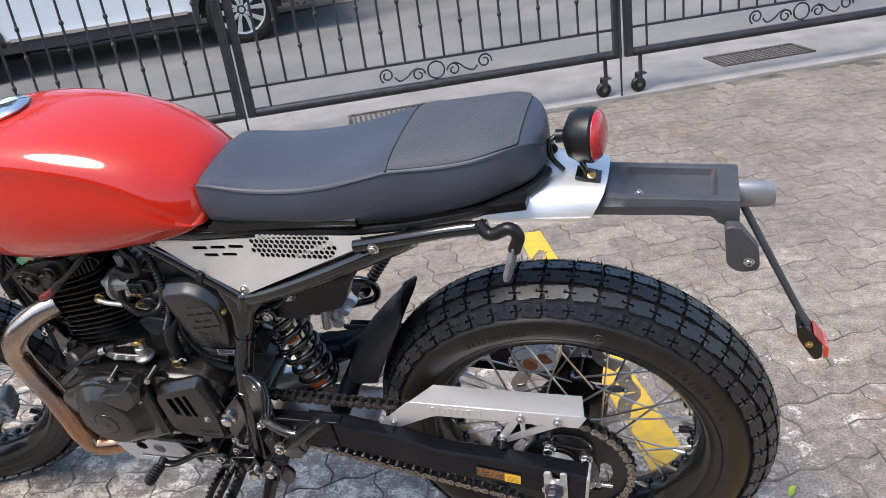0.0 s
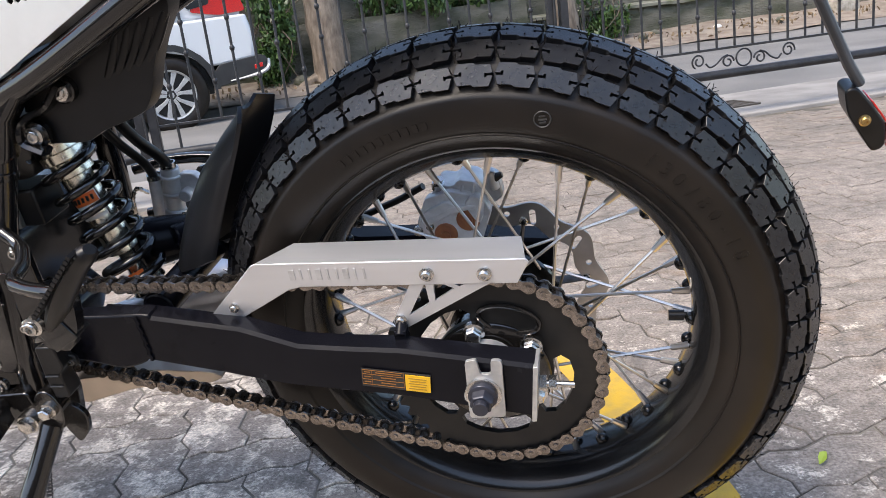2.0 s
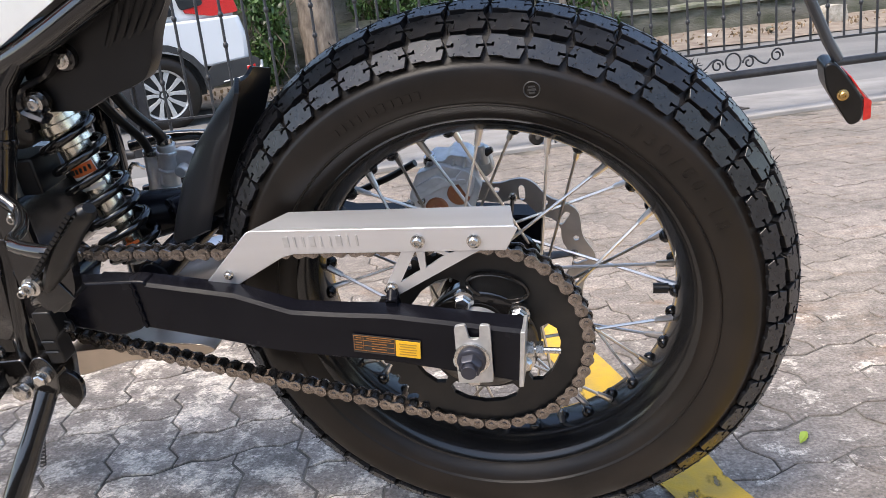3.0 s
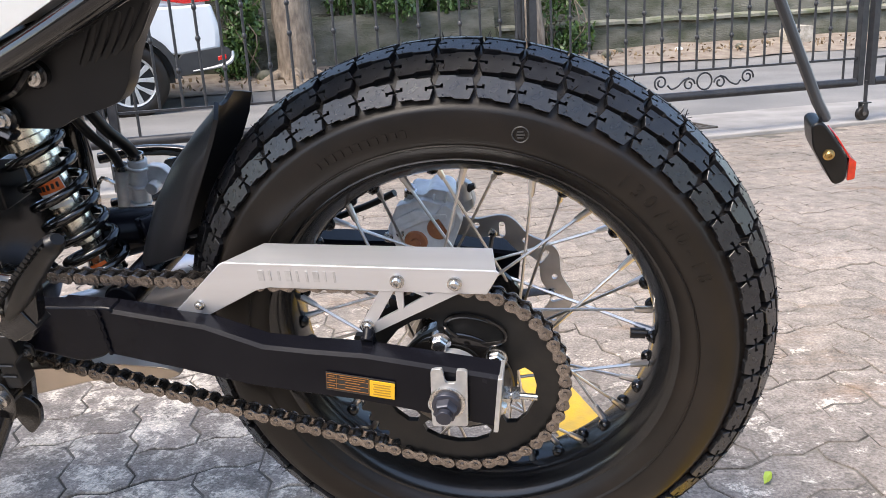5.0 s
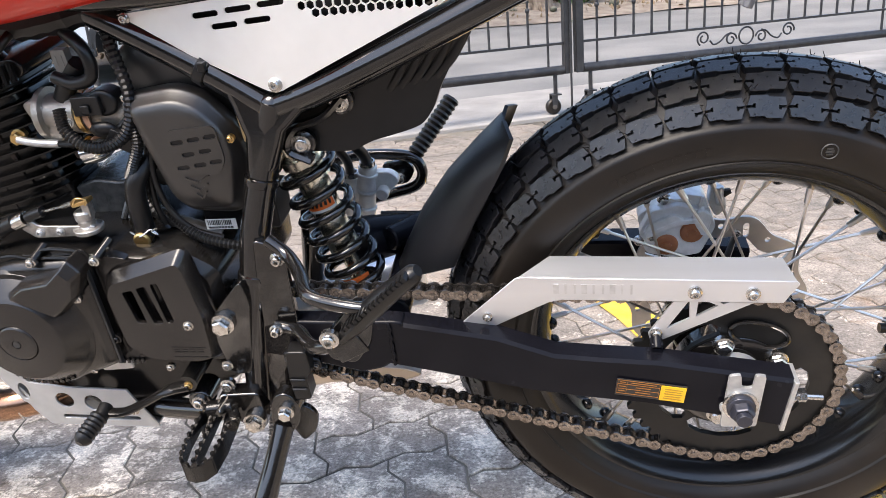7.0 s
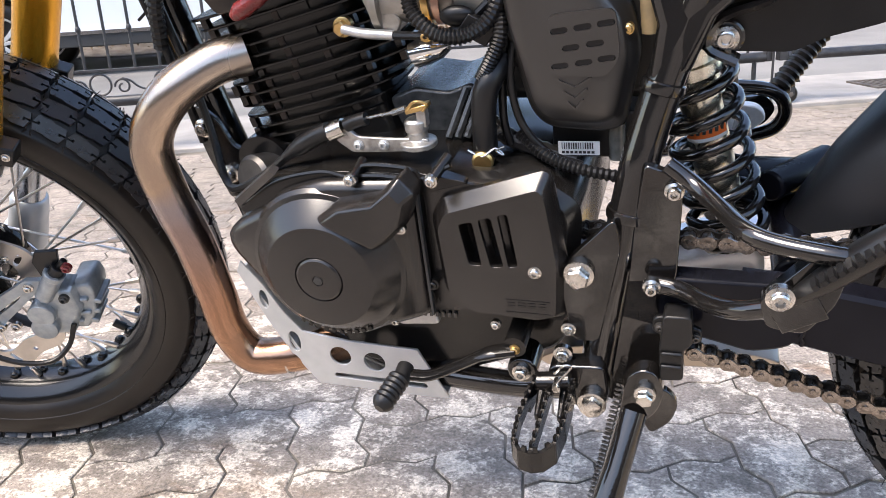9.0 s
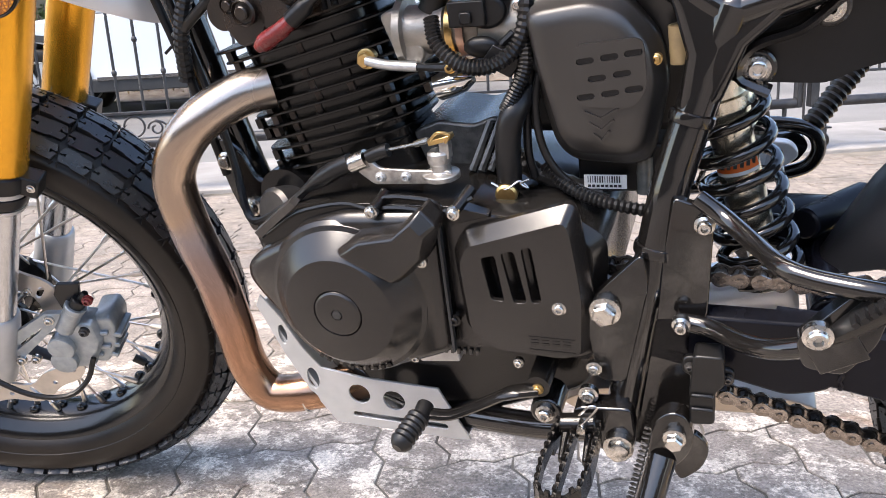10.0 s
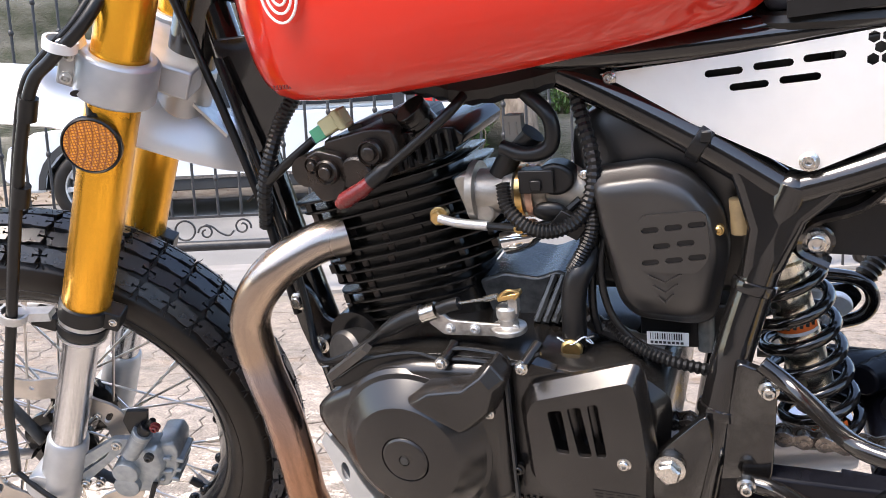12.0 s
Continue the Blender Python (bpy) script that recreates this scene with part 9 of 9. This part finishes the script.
    # coarse sand in the concrete: dark and light specks
    speck = nt.nodes.new("ShaderNodeTexNoise")
    speck.inputs["Scale"].default_value, speck.inputs["Detail"].default_value, speck.inputs["Roughness"].default_value = 170, 3, 0.75
    nt.links.new(geo.outputs["Position"], speck.inputs["Vector"])
    r3 = nt.nodes.new("ShaderNodeMapRange")
    r3.inputs["From Min"].default_value, r3.inputs["From Max"].default_value = 0.32, 0.66
    r3.inputs["To Min"].default_value, r3.inputs["To Max"].default_value = 0.55, 1.35
    nt.links.new(speck.outputs["Fac"], r3.inputs["Value"])
    dirt = nt.nodes.new("ShaderNodeTexNoise")
    dirt.inputs["Scale"].default_value, dirt.inputs["Detail"].default_value, dirt.inputs["Roughness"].default_value = 24, 6, 0.7
    nt.links.new(geo.outputs["Position"], dirt.inputs["Vector"])
    r4 = nt.nodes.new("ShaderNodeMapRange")
    r4.inputs["From Min"].default_value, r4.inputs["From Max"].default_value = 0.35, 0.62
    r4.inputs["To Min"].default_value, r4.inputs["To Max"].default_value = 0.62, 1.1
    nt.links.new(dirt.outputs["Fac"], r4.inputs["Value"])
    both = nt.nodes.new("ShaderNodeMath")
    both.operation = "MULTIPLY"
    nt.links.new(r3.outputs["Result"], both.inputs[0])
    nt.links.new(r4.outputs["Result"], both.inputs[1])
    grit = nt.nodes.new("ShaderNodeMix")
    grit.data_type, grit.blend_type = "RGBA", "MULTIPLY"
    grit.inputs["Factor"].default_value = 1.0
    nt.links.new(brown.outputs["Result"], grit.inputs["A"])
    nt.links.new(both.outputs[0], grit.inputs["B"])
    nt.links.new(grit.outputs["Result"], hsv.inputs["Color"])
    nt.links.new(hsv.outputs["Color"], b.inputs["Base Color"])
    return m


PAVER = paver_material()
PW, PA, JOINT = 0.105, 0.0085, 0.0042
PAVE = Matrix.Rotation(radians(27), 4, "Z") @ Matrix.Translation((0.0665, 0.082, 0))
SWAP = Matrix(((0, 1, 0, 0), (1, 0, 0, 0), (0, 0, 1, 0), (0, 0, 0, 1)))
WAVE = [(0.0, 0.0), (0.3, 1.0), (0.7, -1.0)]


def paver_outline(j):
    """Wavy outline of one paver two units long, drawn in by j; every unit edge of the lattice bears the same wave."""
    low = [((k + u) * PW, PA * w) for k in (0, 1) for u, w in WAVE]
    right = [(2 * PW + PA * w, u * PW) for u, w in WAVE]
    high = [((k + u) * PW, PW + PA * w) for k in (0, 1) for u, w in WAVE] + [(2 * PW, PW)]
    left = [(PA * w, u * PW) for u, w in WAVE[1:]]
    pts = low + right + high[::-1] + left[::-1]
    out = []
    for i, (x, y) in enumerate(pts):
        (xa, ya), (xb, yb) = pts[i - 1], pts[(i + 1) % len(pts)]
        d1, d2 = Vector((x - xa, y - ya)).normalized(), Vector((xb - x, yb - y)).normalized()
        nrm = (Vector((-d1.y, d1.x)) + Vector((-d2.y, d2.x))).normalized()
        out.append((x + nrm.x * j * 1.08, y + nrm.y * j * 1.08))
    return out


LOW_RING, TOP_RING = paver_outline(JOINT * 0.5), paver_outline(JOINT * 0.5 + 0.0016)


def paver_rings(m, dz):
    return [[m @ V(x, y, -0.03) for x, y in LOW_RING], [m @ V(x, y, dz - 0.0012) for x, y in LOW_RING], [m @ V(x, y, dz) for x, y in TOP_RING]]


bed = bmesh.new()
poly = [(-7, GATE_B - 0.02 - 7 * GATE_A), (7, GATE_B - 0.02 + 7 * GATE_A), (7, -5.5), (-9, -5.5), (-9, GATE_B - 0.02 - 9 * GATE_A)]
loft(bed, [[V(x, y, -0.018) for x, y in poly], [V(x, y, -0.0026) for x, y in poly]])
pavement = part("pavement", bed, surf("joint sand", (0.045, 0.039, 0.031), (0.19, 0.165, 0.135), 0.95, size=0.22, bump=0.6, grain=0.004))
tagged(pavement, "worn interlocking wavy concrete pavers, stained and dusty", "pavement", kind="structure")
bm = bmesh.new()
loft(bm, paver_rings(Matrix.Identity(4), 0))
first = part("paver", bm, PAVER, pavement, smooth=30)
first.matrix_basis = PAVE
rest = bmesh.new()
rng = random.Random(3)
count = 0
# herringbone: along each row two cells lie across, two stand upright
bm = bmesh.new()
loft(bm, [r[::-1] for r in paver_rings(SWAP, 0)])
second = part("paver", bm, PAVER, pavement, smooth=30)
second.matrix_basis = PAVE @ Matrix.Translation((3 * PW, 0, 0))
for jv in range(-70, 70):
    for iu in range(-70, 70):
        k = (iu - jv) % 4
        if k not in (0, 3) or (iu, jv) in ((0, 0), (3, 0)):
            continue
        lie = k == 0
        cell = Matrix.Translation((iu * PW, jv * PW, 0)) @ (Matrix.Identity(4) if lie else SWAP)
        p = PAVE @ cell @ V(PW, PW / 2, 0)
        if p.y > GATE_B - 0.12 + GATE_A * p.x or p.y < -3.8 or p.x > 4.2 or p.x < -4.6:
            continue
        dz = rng.uniform(-0.0012, 0.0012)
        if -1.75 < p.x < 1.10 and -0.55 < p.y < 1.55 and count < 299:
            count += 1
            again(first if lie else second, PAVE @ Matrix.Translation((iu * PW, jv * PW, dz)) @ Euler((rng.uniform(-0.006, 0.006), rng.uniform(-0.006, 0.006), 0)).to_matrix().to_4x4(), pavement)
        else:
            loft(rest, [r if lie else r[::-1] for r in paver_rings(PAVE @ cell, dz)])
pieces = part("paver_field", rest, PAVER, pavement, smooth=30)
pieces["kind"] = "stuff"

# worn yellow stripe painted over the pavers
bm = bmesh.new()
a0, a1, b0, b1 = V(-0.42, 1.52, 0), V(0.59, -0.82, 0), V(-0.335, 1.54, 0), V(0.685, -0.80, 0)
n = 40
rows = []
for i in range(n + 1):
    s = i / n
    a, b = a0.lerp(a1, s), b0.lerp(b1, s)
    jag = 0.008 * noise.noise(V(i * 0.9, 0, 1))
    rows.append([a + V(jag, 0, 0.0035), a.lerp(b, 0.5) + V(0, 0, 0.0035), b + V(jag, 0, 0.0035)])
loft(bm, rows, closed=False, cap=False)
YP = YELLOW_PAINT.node_tree
mask = YP.nodes.new("ShaderNodeTexNoise")
mask.inputs["Scale"].default_value, mask.inputs["Detail"].default_value = 14, 6
cut = YP.nodes.new("ShaderNodeMapRange")
cut.inputs["From Min"].default_value, cut.inputs["From Max"].default_value = 0.36, 0.40
YP.links.new(mask.outputs["Fac"], cut.inputs["Value"])
YP.links.new(cut.outputs["Result"], YP.nodes["Principled BSDF"].inputs["Alpha"])
tagged(part("road_marking", bm, YELLOW_PAINT), "worn yellow painted stripe across the pavers", "road marking", kind="structure")
